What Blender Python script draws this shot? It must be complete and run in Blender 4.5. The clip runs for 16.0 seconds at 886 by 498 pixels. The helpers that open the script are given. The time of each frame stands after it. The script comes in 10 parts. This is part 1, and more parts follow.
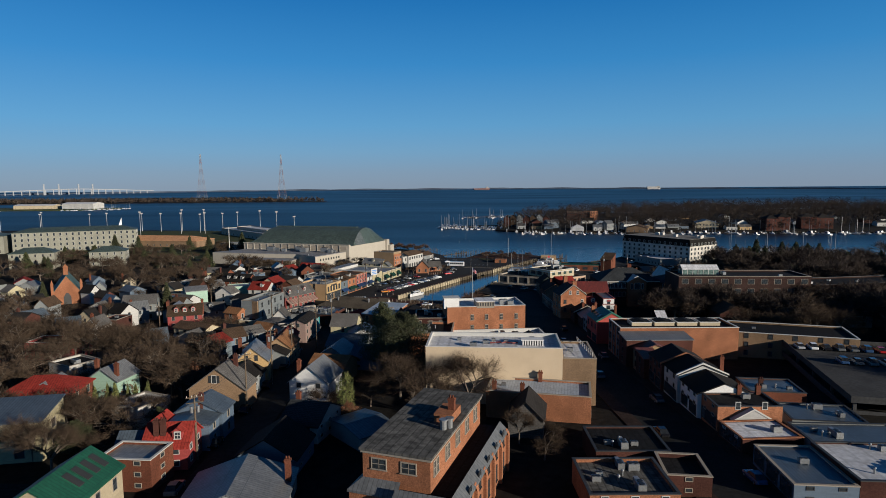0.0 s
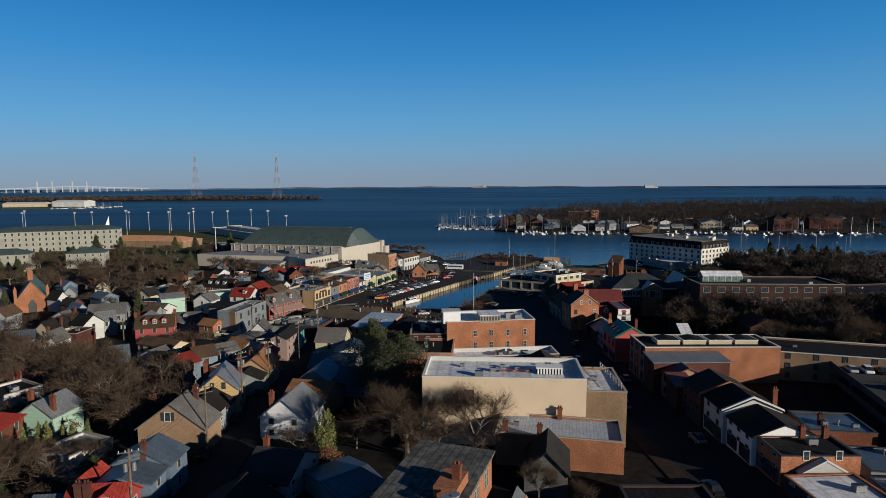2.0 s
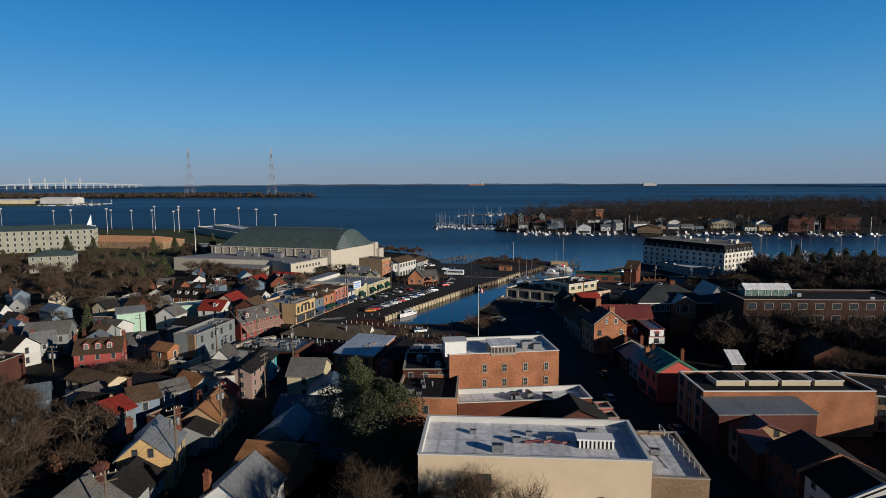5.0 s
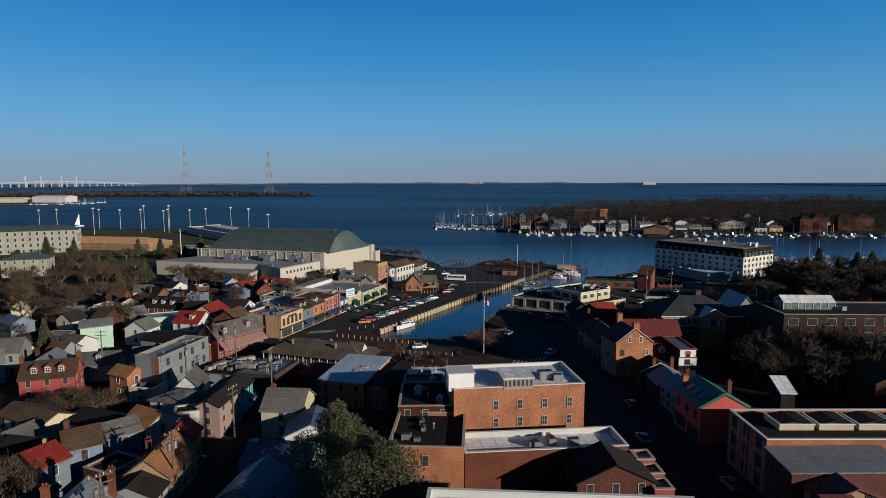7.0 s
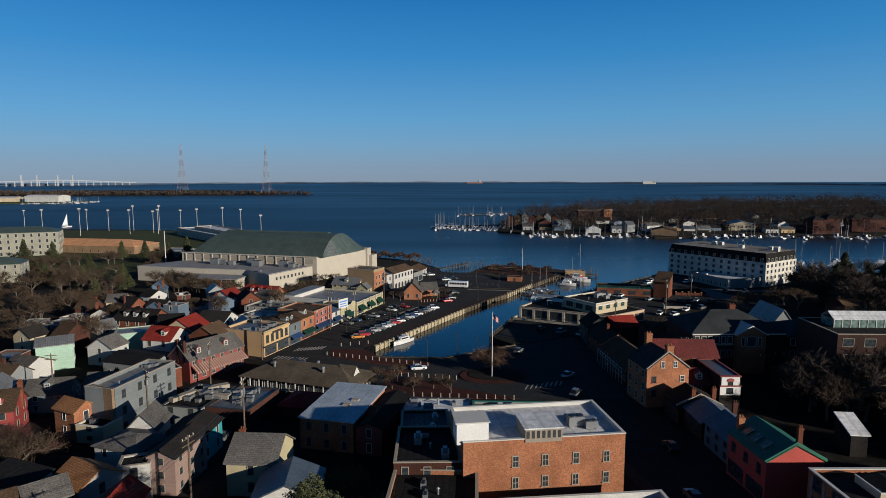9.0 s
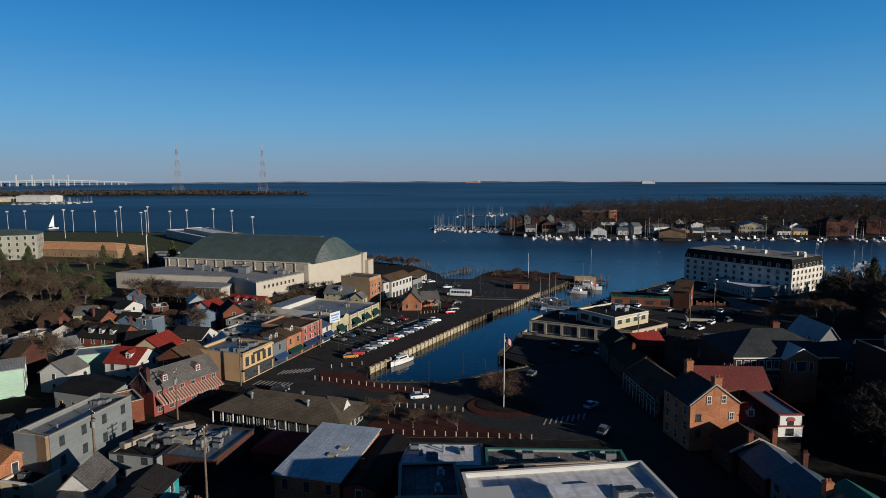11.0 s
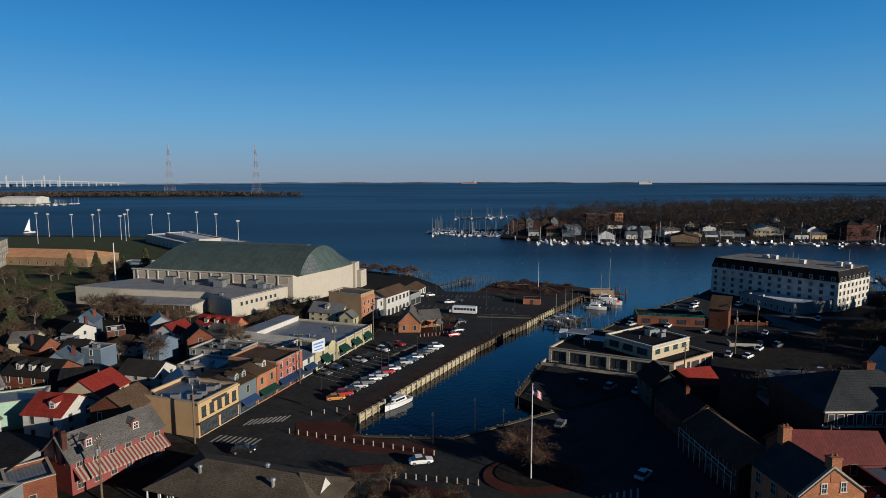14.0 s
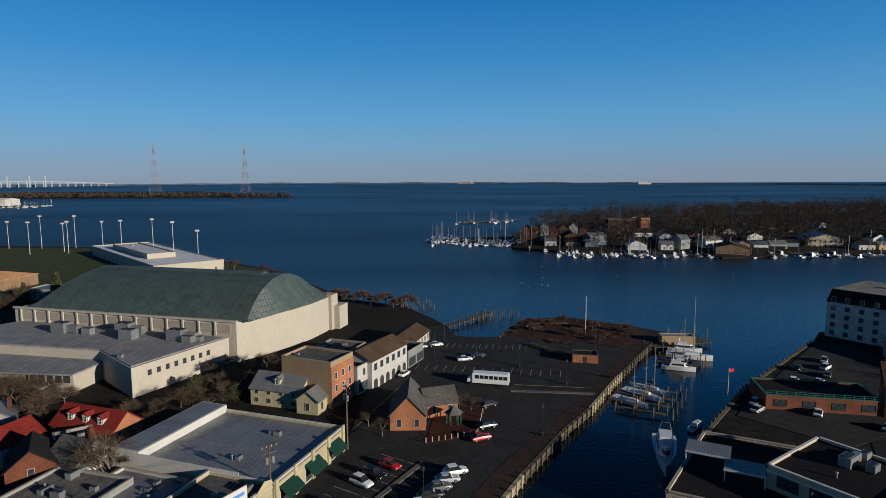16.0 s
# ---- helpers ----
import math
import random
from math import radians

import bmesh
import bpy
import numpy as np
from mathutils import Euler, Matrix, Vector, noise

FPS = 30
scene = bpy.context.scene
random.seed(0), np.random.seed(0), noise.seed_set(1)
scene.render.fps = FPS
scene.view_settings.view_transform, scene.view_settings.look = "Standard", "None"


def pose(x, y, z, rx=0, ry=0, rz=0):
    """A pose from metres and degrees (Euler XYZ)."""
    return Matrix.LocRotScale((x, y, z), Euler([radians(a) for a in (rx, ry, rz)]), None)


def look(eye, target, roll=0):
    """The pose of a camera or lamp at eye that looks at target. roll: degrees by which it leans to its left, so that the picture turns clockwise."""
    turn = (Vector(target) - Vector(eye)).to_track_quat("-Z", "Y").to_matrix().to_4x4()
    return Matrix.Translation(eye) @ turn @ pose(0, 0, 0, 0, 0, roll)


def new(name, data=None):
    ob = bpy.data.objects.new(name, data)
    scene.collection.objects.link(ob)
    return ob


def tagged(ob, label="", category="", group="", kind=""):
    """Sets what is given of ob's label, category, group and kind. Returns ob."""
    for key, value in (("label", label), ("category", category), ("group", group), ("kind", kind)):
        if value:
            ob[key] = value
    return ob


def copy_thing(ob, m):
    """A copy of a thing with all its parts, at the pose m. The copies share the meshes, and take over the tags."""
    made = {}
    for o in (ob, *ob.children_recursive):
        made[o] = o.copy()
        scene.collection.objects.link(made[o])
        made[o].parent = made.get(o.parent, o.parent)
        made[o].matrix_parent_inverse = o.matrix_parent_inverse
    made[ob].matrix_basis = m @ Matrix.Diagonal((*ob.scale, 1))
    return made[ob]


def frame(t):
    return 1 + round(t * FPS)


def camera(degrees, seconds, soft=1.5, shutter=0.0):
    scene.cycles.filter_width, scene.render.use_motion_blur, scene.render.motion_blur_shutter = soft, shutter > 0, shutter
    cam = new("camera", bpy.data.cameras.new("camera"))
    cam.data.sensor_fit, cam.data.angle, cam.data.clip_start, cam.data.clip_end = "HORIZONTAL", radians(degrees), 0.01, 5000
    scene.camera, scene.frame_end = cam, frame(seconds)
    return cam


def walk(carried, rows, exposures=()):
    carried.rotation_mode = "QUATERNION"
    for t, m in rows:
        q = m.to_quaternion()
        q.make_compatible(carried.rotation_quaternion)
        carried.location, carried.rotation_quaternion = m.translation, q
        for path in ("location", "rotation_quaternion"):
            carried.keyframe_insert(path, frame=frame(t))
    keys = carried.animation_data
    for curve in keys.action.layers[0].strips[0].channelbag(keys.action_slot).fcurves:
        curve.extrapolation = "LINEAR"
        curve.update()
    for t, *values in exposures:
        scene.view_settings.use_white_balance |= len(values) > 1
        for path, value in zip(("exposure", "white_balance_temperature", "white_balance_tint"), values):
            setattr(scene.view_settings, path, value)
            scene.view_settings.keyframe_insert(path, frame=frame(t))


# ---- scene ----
cam = camera(73.70, 16.0, soft=0.6)
PATH = [
    (0, (0.242, 2.088, 52.133), (3.585, 101.456, 41.422), -0.42),
    (0.5, (0.237, 7.166, 52.130), (3.736, 106.525, 41.377), -0.39),
    (1, (0.252, 12.247, 52.130), (3.892, 111.593, 41.310), -0.36),
    (1.5, (0.282, 17.330, 52.133), (4.051, 116.662, 41.233), -0.33),
    (2, (0.325, 22.414, 52.140), (4.208, 121.732, 41.151), -0.30),
    (2.5, (0.375, 27.500, 52.149), (4.363, 126.804, 41.070), -0.27),
    (3, (0.430, 32.587, 52.161), (4.511, 131.878, 40.995), -0.25),
    (3.5, (0.485, 37.677, 52.177), (4.652, 136.955, 40.927), -0.22),
    (4, (0.539, 42.768, 52.195), (4.783, 142.034, 40.868), -0.20),
    (5.2, (0.619, 54.994, 52.262), (5.010, 154.236, 40.791), -0.16),
    (6.5, (0.704, 68.250, 52.334), (5.255, 167.467, 40.707), -0.12),
    (7, (0.705, 73.351, 52.371), (5.309, 172.561, 40.700), -0.10),
    (7.5, (0.692, 78.455, 52.411), (5.349, 177.657, 40.699), -0.09),
    (8, (0.665, 83.560, 52.454), (5.377, 182.755, 40.705), -0.09),
    (8.5, (0.625, 88.666, 52.500), (5.393, 187.855, 40.718), -0.08),
    (9, (0.570, 93.775, 52.549), (5.398, 192.958, 40.738), -0.07),
    (10.2, (0.356, 106.043, 52.689), (5.369, 205.213, 40.849), -0.07),
    (11.5, (0.123, 119.344, 52.841), (5.338, 218.500, 40.970), -0.07),
    (12, (0.009, 124.463, 52.909), (5.326, 223.614, 41.047), -0.07),
    (12.5, (-0.110, 129.584, 52.980), (5.322, 228.731, 41.135), -0.07),
    (13, (-0.229, 134.706, 53.053), (5.328, 233.849, 41.232), -0.08),
    (13.5, (-0.346, 139.830, 53.130), (5.350, 238.969, 41.336), -0.09),
    (13.8, (-0.414, 142.906, 53.178), (5.375, 242.041, 41.402), -0.09),
    (13.9, (-0.436, 143.931, 53.194), (5.384, 243.065, 41.423), -0.09),
    (14, (-0.458, 144.956, 53.210), (5.392, 244.089, 41.445), -0.09),
    (14.1, (-0.479, 148.015, 53.227), (5.405, 247.147, 41.467), -0.10),
    (14.2, (-0.500, 151.945, 53.243), (5.419, 251.075, 41.488), -0.10),
    (14.3, (-0.520, 155.875, 53.260), (5.432, 255.004, 41.510), -0.10),
    (14.5, (-0.562, 163.735, 53.293), (5.458, 262.861, 41.553), -0.10),
    (15, (-0.652, 183.385, 53.379), (5.553, 282.501, 41.653), -0.12),
    (15.5, (-0.726, 203.035, 53.468), (5.683, 302.138, 41.737), -0.13),
    (16, (-0.778, 222.685, 53.560), (5.853, 321.769, 41.792), -0.14),
]
walk(cam, [(t, look(eye, target, roll)) for t, eye, target, roll in PATH], ((0, 0.52, 5080, 6), (16, 0.52, 5080, 6)))
# ---- world, sun, exposure ----
SUN_AZ, SUN_EL = 129.0, 13.5          # bearing of the sun from +y clockwise, height over the horizon
world = bpy.data.worlds.new("sky")
scene.world = world
world.use_nodes = True
nt = world.node_tree
sky = nt.nodes.new("ShaderNodeTexSky")
sky.sky_type = "NISHITA"
sky.sun_disc = False
sky.sun_elevation = radians(SUN_EL)
sky.sun_rotation = radians(SUN_AZ)
sky.altitude = 60.0
sky.air_density, sky.dust_density, sky.ozone_density = 0.9, 0.2, 4.6
# the clear-air sky, evened out by the light that haze scatters on: a tone for each height above the horizon
HAZE = ((0.0, (135, 147, 167)), (0.022, (133, 150, 173)), (0.056, (124, 159, 190)), (0.098, (108, 159, 200)), (0.194, (72, 138, 196)), (0.284, (50, 116, 181)), (0.42, (22, 58, 108)), (0.6, (11, 32, 66)), (1.0, (5, 18, 42)))
up = nt.nodes.new("ShaderNodeSeparateXYZ")
nt.links.new(nt.nodes.new("ShaderNodeTexCoord").outputs["Generated"], up.inputs[0])
ramp = nt.nodes.new("ShaderNodeValToRGB")
while len(ramp.color_ramp.elements) < len(HAZE):
    ramp.color_ramp.elements.new(0.5)
for el, (z_, tone) in zip(ramp.color_ramp.elements, HAZE):
    el.position = z_
    el.color = (*[((v / 255 + 0.055) / 1.055) ** 2.4 / k_ for v, k_ in zip(tone, (1.262, 1.448, 1.778))], 1)
nt.links.new(up.outputs[2], ramp.inputs[0])
thin = nt.nodes.new("ShaderNodeVectorMath")
thin.operation = "SCALE"
thin.inputs[3].default_value = 0.055
nt.links.new(sky.outputs[0], thin.inputs[0])
both = nt.nodes.new("ShaderNodeMix")
both.data_type = "RGBA"
both.inputs[0].default_value = 0.8
nt.links.new(thin.outputs[0], both.inputs[6])
nt.links.new(ramp.outputs[0], both.inputs[7])
nt.links.new(both.outputs[2], nt.nodes["Background"].inputs[0])
nt.nodes["Background"].inputs[1].default_value = 1.0
sun_data = bpy.data.lights.new("sun", "SUN")
sun_data.energy, sun_data.angle, sun_data.color = 5.0, radians(0.53), (1.0, 0.76, 0.50)
sun = new("sun", sun_data)
a, e = radians(SUN_AZ), radians(SUN_EL)
sun.matrix_world = look((math.sin(a) * math.cos(e) * 400, math.cos(a) * math.cos(e) * 400, math.sin(e) * 400), (0, 0, 0))

rng = random.Random(7)


# ---- materials ----
def nodes_of(name):
    m = bpy.data.materials.new(name)
    m.use_nodes = True
    t = m.node_tree
    return m, t, t.nodes["Principled BSDF"]


def mix_rgb(t, fac, a, b):
    n = t.nodes.new("ShaderNodeMix")
    n.data_type = "RGBA"
    for k, v in ((0, fac), (6, a), (7, b)):
        if isinstance(v, (int, float)):
            n.inputs[k].default_value = v
        elif isinstance(v, tuple):
            n.inputs[k].default_value = (*v[:3], 1)
        else:
            t.links.new(v, n.inputs[k])
    return n.outputs[2]


def noise_fac(t, vec, scale, lo=0.35, hi=0.65, detail=5.0):
    n = t.nodes.new("ShaderNodeTexNoise")
    n.inputs["Scale"].default_value, n.inputs["Detail"].default_value = scale, detail
    t.links.new(vec, n.inputs["Vector"])
    r = t.nodes.new("ShaderNodeMapRange")
    r.inputs[1].default_value, r.inputs[2].default_value = lo, hi
    t.links.new(n.outputs[0], r.inputs[0])
    return r.outputs[0]


def scaled(c, k):
    return tuple(min(1.0, v * k) for v in c)


def surface(name, colour, rough=0.8, grain=3.0, stain=0.25, vary=0.25, metal=0.0, bump=0.1, pattern=None, size=(0.5, 0.25), joint=None, world_space=False):
    """A weathered surface: fine grain, broad stains, a shift of tone from thing to thing, and a pattern of courses or seams in metres."""
    m, t, p = nodes_of(name)
    tc = t.nodes.new("ShaderNodeTexCoord")
    if world_space:
        vec = t.nodes.new("ShaderNodeNewGeometry").outputs["Position"]
    else:
        vec = tc.outputs["Object"]
    fine = noise_fac(t, vec, grain)
    broad = noise_fac(t, vec, 0.23, 0.4, 0.68, 6.0)
    c = mix_rgb(t, fine, scaled(colour, 1 - stain * 0.9), scaled(colour, 1 + stain * 0.8))
    c = mix_rgb(t, broad, c, mix_rgb(t, min(0.5, 1.7 * stain), c, scaled(colour, 0.35)))
    info = t.nodes.new("ShaderNodeObjectInfo")
    r = t.nodes.new("ShaderNodeMapRange")
    r.inputs[3].default_value, r.inputs[4].default_value = 1 - vary, 1 + vary * 0.6
    t.links.new(info.outputs["Random"], r.inputs[0])
    hsv = t.nodes.new("ShaderNodeHueSaturation")
    t.links.new(r.outputs[0], hsv.inputs["Value"])
    height = fine
    if pattern:
        b = t.nodes.new("ShaderNodeTexBrick")
        t.links.new(tc.outputs["UV"], b.inputs["Vector"])
        b.inputs["Scale"].default_value = 1.0
        b.inputs["Brick Width"].default_value, b.inputs["Row Height"].default_value = size
        b.inputs["Mortar Size"].default_value = min(size) * 0.1
        b.offset = 0.5 if pattern == "courses" else 0.0
        b.inputs["Color1"].default_value, b.inputs["Color2"].default_value, b.inputs["Mortar"].default_value = (0.91,) * 3 + (1,), (1.07,) * 3 + (1,), (*(joint or (0.5,) * 3), 1)
        mul = t.nodes.new("ShaderNodeMix")
        mul.data_type, mul.blend_type = "RGBA", "MULTIPLY"
        mul.inputs[0].default_value = 1.0
        t.links.new(c, mul.inputs[6])
        t.links.new(b.outputs["Color"], mul.inputs[7])
        c, height = mul.outputs[2], b.outputs["Fac"]
    t.links.new(c, hsv.inputs["Color"])
    t.links.new(hsv.outputs[0], p.inputs["Base Color"])
    p.inputs["Roughness"].default_value, p.inputs["Metallic"].default_value = rough, metal
    if rough >= 0.9:
        p.inputs["Specular IOR Level"].default_value = 0.12
    bn = t.nodes.new("ShaderNodeBump")
    bn.inputs["Strength"].default_value, bn.inputs["Distance"].default_value = bump * 2, 0.05
    if pattern:
        bn.invert = True
    t.links.new(height, bn.inputs["Height"])
    t.links.new(bn.outputs[0], p.inputs["Normal"])
    return m


def paint(name, colour, rough=0.6):
    return surface(name, colour, rough, 6.0, 0.12, 0.12, bump=0.05, pattern="courses", size=(6.0, 0.16), joint=(0.72,) * 3)


BRICK = surface("red_brick", (0.14, 0.052, 0.03), 0.9, 5, 0.3, 0.25, pattern="courses", size=(0.44, 0.15), joint=(0.8, 0.78, 0.75))
BRICK_OR = surface("orange_brick", (0.305, 0.135, 0.069), 0.9, 5, 0.3, 0.12, pattern="courses", size=(0.44, 0.15), joint=(0.85, 0.8, 0.75))
BRICK_TAN = surface("tan_brick", (0.218, 0.147, 0.0872), 0.9, 5, 0.2, 0.15, pattern="courses", size=(0.44, 0.15), joint=(0.85,) * 3)
# School brick with the shade over its walls put into the base colour.
SHADED_SCHOOL_BRICK = surface("shade_darkened_brick", (0.042, 0.024, 0.02), 0.9, 5, 0.3, 0.1, pattern="courses", size=(0.44, 0.15), joint=(0.85,) * 3)
SLATE_METAL = surface("slate_grey_metal", (0.13, 0.135, 0.14), 0.6, 2, 0.2, 0.05, 0.2, pattern="panels", size=(0.6, 30), joint=(0.7,) * 3)
BRICK_DK = surface("dark_brick", (0.0762, 0.0326, 0.0245), 0.9, 5, 0.3, 0.25, pattern="courses", size=(0.44, 0.15), joint=(0.85,) * 3)
STUCCO_CREAM = surface("cream_stucco", (0.50, 0.40, 0.275), 0.9, 8, 0.08, 0.05, bump=0.04)
STUCCO_TAN = surface("tan_stucco", (0.272, 0.19, 0.109), 0.9, 8, 0.1, 0.1, bump=0.04)
STUCCO_GREY = surface("grey_stucco", (0.218, 0.229, 0.229), 0.9, 8, 0.15, 0.15, bump=0.04)
CONCRETE = surface("pale_concrete", (0.345, 0.315, 0.262), 0.9, 1.2, 0.05, 0.03, bump=0.05)
WHITE = paint("white_boards", (0.44, 0.43, 0.405))
CREAM = paint("cream_boards", (0.40, 0.335, 0.22))
YELLOW = paint("yellow_paint", (0.47, 0.33, 0.155))
TAVERN_TAN = surface("tavern_tan_stucco", (0.40, 0.27, 0.145), 0.9, 8, 0.12, 0.02, bump=0.04)
PALE_YELLOW = paint("pale_yellow_boards", (0.381, 0.338, 0.206))
PALE_GREY = paint("pale_grey_painted_brick", (0.165, 0.18, 0.185))
GREY = paint("grey_boards", (0.185, 0.196, 0.196))
BLUE_GREY = paint("blue_grey_boards", (0.11, 0.135, 0.155))
MINT = paint("mint_boards", (0.286, 0.408, 0.32))
TURQ = paint("turquoise_boards", (0.0544, 0.286, 0.306))
PINK = paint("pink_boards", (0.25, 0.175, 0.15))
RED_PAINT = paint("red_paint", (0.26, 0.045, 0.04))
RED_OCHRE = paint("red_ochre_boards", (0.17, 0.036, 0.03))
BLUE_SIDING = paint("blue_siding", (0.10, 0.135, 0.185))
TRIM = surface("white_trim", (0.47, 0.46, 0.43), 0.55, 8, 0.08, 0.05, bump=0.02)
TRIM_TAN = surface("stone_trim", (0.272, 0.234, 0.185), 0.8, 8, 0.12, 0.1, bump=0.03)
TRIM_DK = surface("dark_trim", (0.0272, 0.0272, 0.0272), 0.6, 8, 0.2, 0.2, bump=0.03)
TRIM_GREEN = surface("green_trim", (0.0272, 0.12, 0.0816), 0.5, 8, 0.2, 0.1, bump=0.03)
SHINGLE = surface("asphalt_shingle", (0.0224, 0.0204, 0.0196), 0.95, 4, 0.4, 0.4, pattern="courses", size=(0.9, 0.35), joint=(0.6,) * 3)
SHINGLE_GREY = surface("grey_shingle", (0.109, 0.103, 0.0976), 0.95, 4, 0.3, 0.3, pattern="courses", size=(0.9, 0.35), joint=(0.6,) * 3)
SHINGLE_BROWN = surface("brown_shingle", (0.08, 0.0528, 0.0336), 0.95, 4, 0.35, 0.3, pattern="courses", size=(0.9, 0.35), joint=(0.6,) * 3)
SHINGLE_ORANGE = surface("orange_shingle", (0.218, 0.109, 0.049), 0.95, 4, 0.25, 0.2, pattern="courses", size=(0.9, 0.35), joint=(0.6,) * 3)
SLATE = surface("slate", (0.0381, 0.0414, 0.0451), 0.9, 4, 0.35, 0.25, pattern="courses", size=(0.6, 0.4), joint=(0.5,) * 3)
METAL_GREY = surface("grey_metal_roof", (0.20, 0.205, 0.21), 0.45, 2, 0.2, 0.15, 0.3, pattern="panels", size=(0.5, 30), joint=(0.6,) * 3)
METAL_BLUE = surface("blue_metal_roof", (0.10, 0.125, 0.155), 0.45, 2, 0.2, 0.15, 0.3, pattern="panels", size=(0.5, 30), joint=(0.6,) * 3)
PALE_METAL = surface("pale_blue_standing_seam", (0.32, 0.36, 0.42), 0.5, 2, 0.2, 0.1, bump=0.06, pattern="panels", size=(0.55, 30), joint=(0.75,) * 3)
METAL_RED = surface("red_metal_roof", (0.185, 0.024, 0.017), 0.9, 2, 0.2, 0.15, 0.0, pattern="panels", size=(0.5, 30), joint=(0.6,) * 3)
METAL_GREEN = surface("green_metal_roof", (0.025, 0.105, 0.06), 0.5, 2, 0.2, 0.15, 0.1, pattern="panels", size=(0.5, 30), joint=(0.6,) * 3)
COPPER_PALE = surface("pale_copper_glazing", (0.125, 0.14, 0.135), 0.4, 0.8, 0.22, 0.03, 0.2, bump=0.2, pattern="panels", size=(1.2, 1.8), joint=(0.45,) * 3)
COPPER = surface("weathered_copper_roof", (0.070, 0.096, 0.086), 0.55, 0.8, 0.22, 0.03, 0.2, bump=0.3, pattern="panels", size=(0.9, 60), joint=(0.45,) * 3)
MEMBRANE = surface("pale_roof_membrane", (0.58, 0.58, 0.60), 0.6, 1.2, 0.2, 0.15, bump=0.05, pattern="panels", size=(2.4, 12), joint=(0.8,) * 3)
GRAVEL_ROOF = surface("grey_roof_felt", (0.13, 0.125, 0.12), 0.9, 2.0, 0.3, 0.2, bump=0.1, pattern="panels", size=(2.0, 14), joint=(0.75,) * 3)
TAR_ROOF = surface("dark_roof_felt", (0.0122, 0.0122, 0.0134), 0.9, 2.0, 0.45, 0.35, bump=0.1, pattern="panels", size=(1.0, 10), joint=(0.6,) * 3)
ASPHALT = surface("asphalt", (0.019, 0.0195, 0.020), 0.92, 1.5, 0.3, 0.1, bump=0.08, world_space=True)
LOT = surface("car_park_asphalt", (0.026, 0.0265, 0.0275), 0.92, 1.0, 0.25, 0.05, bump=0.08, world_space=True)
GROUND = surface("bare_ground", (0.0150, 0.0130, 0.0106), 0.98, 0.7, 0.5, 0.05, bump=0.2, world_space=True)
GRASS = surface("winter_grass", (0.048, 0.056, 0.02), 0.98, 0.5, 0.35, 0.05, bump=0.2, world_space=True)
PAVER = surface("brick_paving", (0.053, 0.0184, 0.0122), 0.92, 3, 0.3, 0.05, bump=0.08, world_space=True)
PROMENADE = surface("worn_brick_paving", (0.034, 0.0225, 0.0190), 0.92, 2, 0.35, 0.05, bump=0.08, world_space=True)
SIDEWALK = surface("pavement_concrete", (0.122, 0.11, 0.0936), 0.92, 2, 0.2, 0.05, bump=0.06, world_space=True)
TERRACOTTA = surface("terracotta_tiles", (0.52, 0.28, 0.14), 0.9, 3, 0.2, 0.05, pattern="courses", size=(0.5, 0.4), joint=(0.7,) * 3)
ACADEMY_STONE = surface("grey_academy_stone", (0.24, 0.235, 0.19), 0.9, 2, 0.15, 0.05, bump=0.05)
TIMBER = surface("weathered_timber", (0.115, 0.095, 0.066), 0.9, 4, 0.4, 0.3, bump=0.2)
PILE = surface("wet_piling", (0.0872, 0.0653, 0.0435), 0.85, 4, 0.5, 0.35, bump=0.2)
STEEL = surface("galvanised_steel", (0.299, 0.305, 0.31), 0.4, 5, 0.15, 0.15, 0.6, bump=0.03)
STEEL_DK = surface("dark_steel", (0.0272, 0.0272, 0.0299), 0.45, 5, 0.2, 0.2, 0.4, bump=0.03)
POLE_WOOD = surface("utility_pole_wood", (0.12, 0.0928, 0.0653), 0.95, 3, 0.35, 0.2, bump=0.2)
LINE_WHITE = surface("road_paint", (0.30, 0.29, 0.27), 0.8, 6, 0.4, 0.1, bump=0.02)
LINE_YELLOW = surface("yellow_road_paint", (0.374, 0.258, 0.068), 0.8, 6, 0.4, 0.1, bump=0.02)
BARK = surface("bark", (0.135, 0.112, 0.09), 0.95, 6, 0.4, 0.2, bump=0.3)
TWIG = surface("bare_twigs", (0.080, 0.057, 0.038), 0.95, 2, 0.4, 0.35, bump=0.0, world_space=True)
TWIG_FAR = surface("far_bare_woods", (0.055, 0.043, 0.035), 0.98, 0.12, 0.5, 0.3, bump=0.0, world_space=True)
LEAF = surface("evergreen_leaf", (0.046, 0.052, 0.015), 0.8, 2, 0.5, 0.3, bump=0.0, world_space=True)
LEAF_YEL = surface("yellow_green_leaf", (0.115, 0.125, 0.03), 0.7, 2, 0.5, 0.3, bump=0.0, world_space=True)
LEAF_RUST = surface("rust_leaf", (0.114, 0.0462, 0.019), 0.8, 2, 0.5, 0.3, bump=0.0, world_space=True)
HULL_WHITE = surface("white_gelcoat", (0.52, 0.52, 0.52), 0.25, 3, 0.05, 0.1, bump=0.0)
CANVAS_BLUE = surface("blue_canvas", (0.0218, 0.0435, 0.109), 0.9, 8, 0.2, 0.3, bump=0.05)
CANVAS_GREEN = surface("green_canvas", (0.010, 0.036, 0.027), 0.9, 8, 0.2, 0.1, bump=0.05)
RUBBER = surface("rubber", (0.02, 0.02, 0.02), 0.9, 8, 0.2, 0.1, bump=0.02)
FLAG_RED = surface("flag_red", (0.45, 0.03, 0.04), 0.9, 8, 0.1, 0.02, bump=0.02)
FLAG_WHITE = surface("flag_white", (0.605, 0.605, 0.605), 0.9, 8, 0.1, 0.02, bump=0.02)
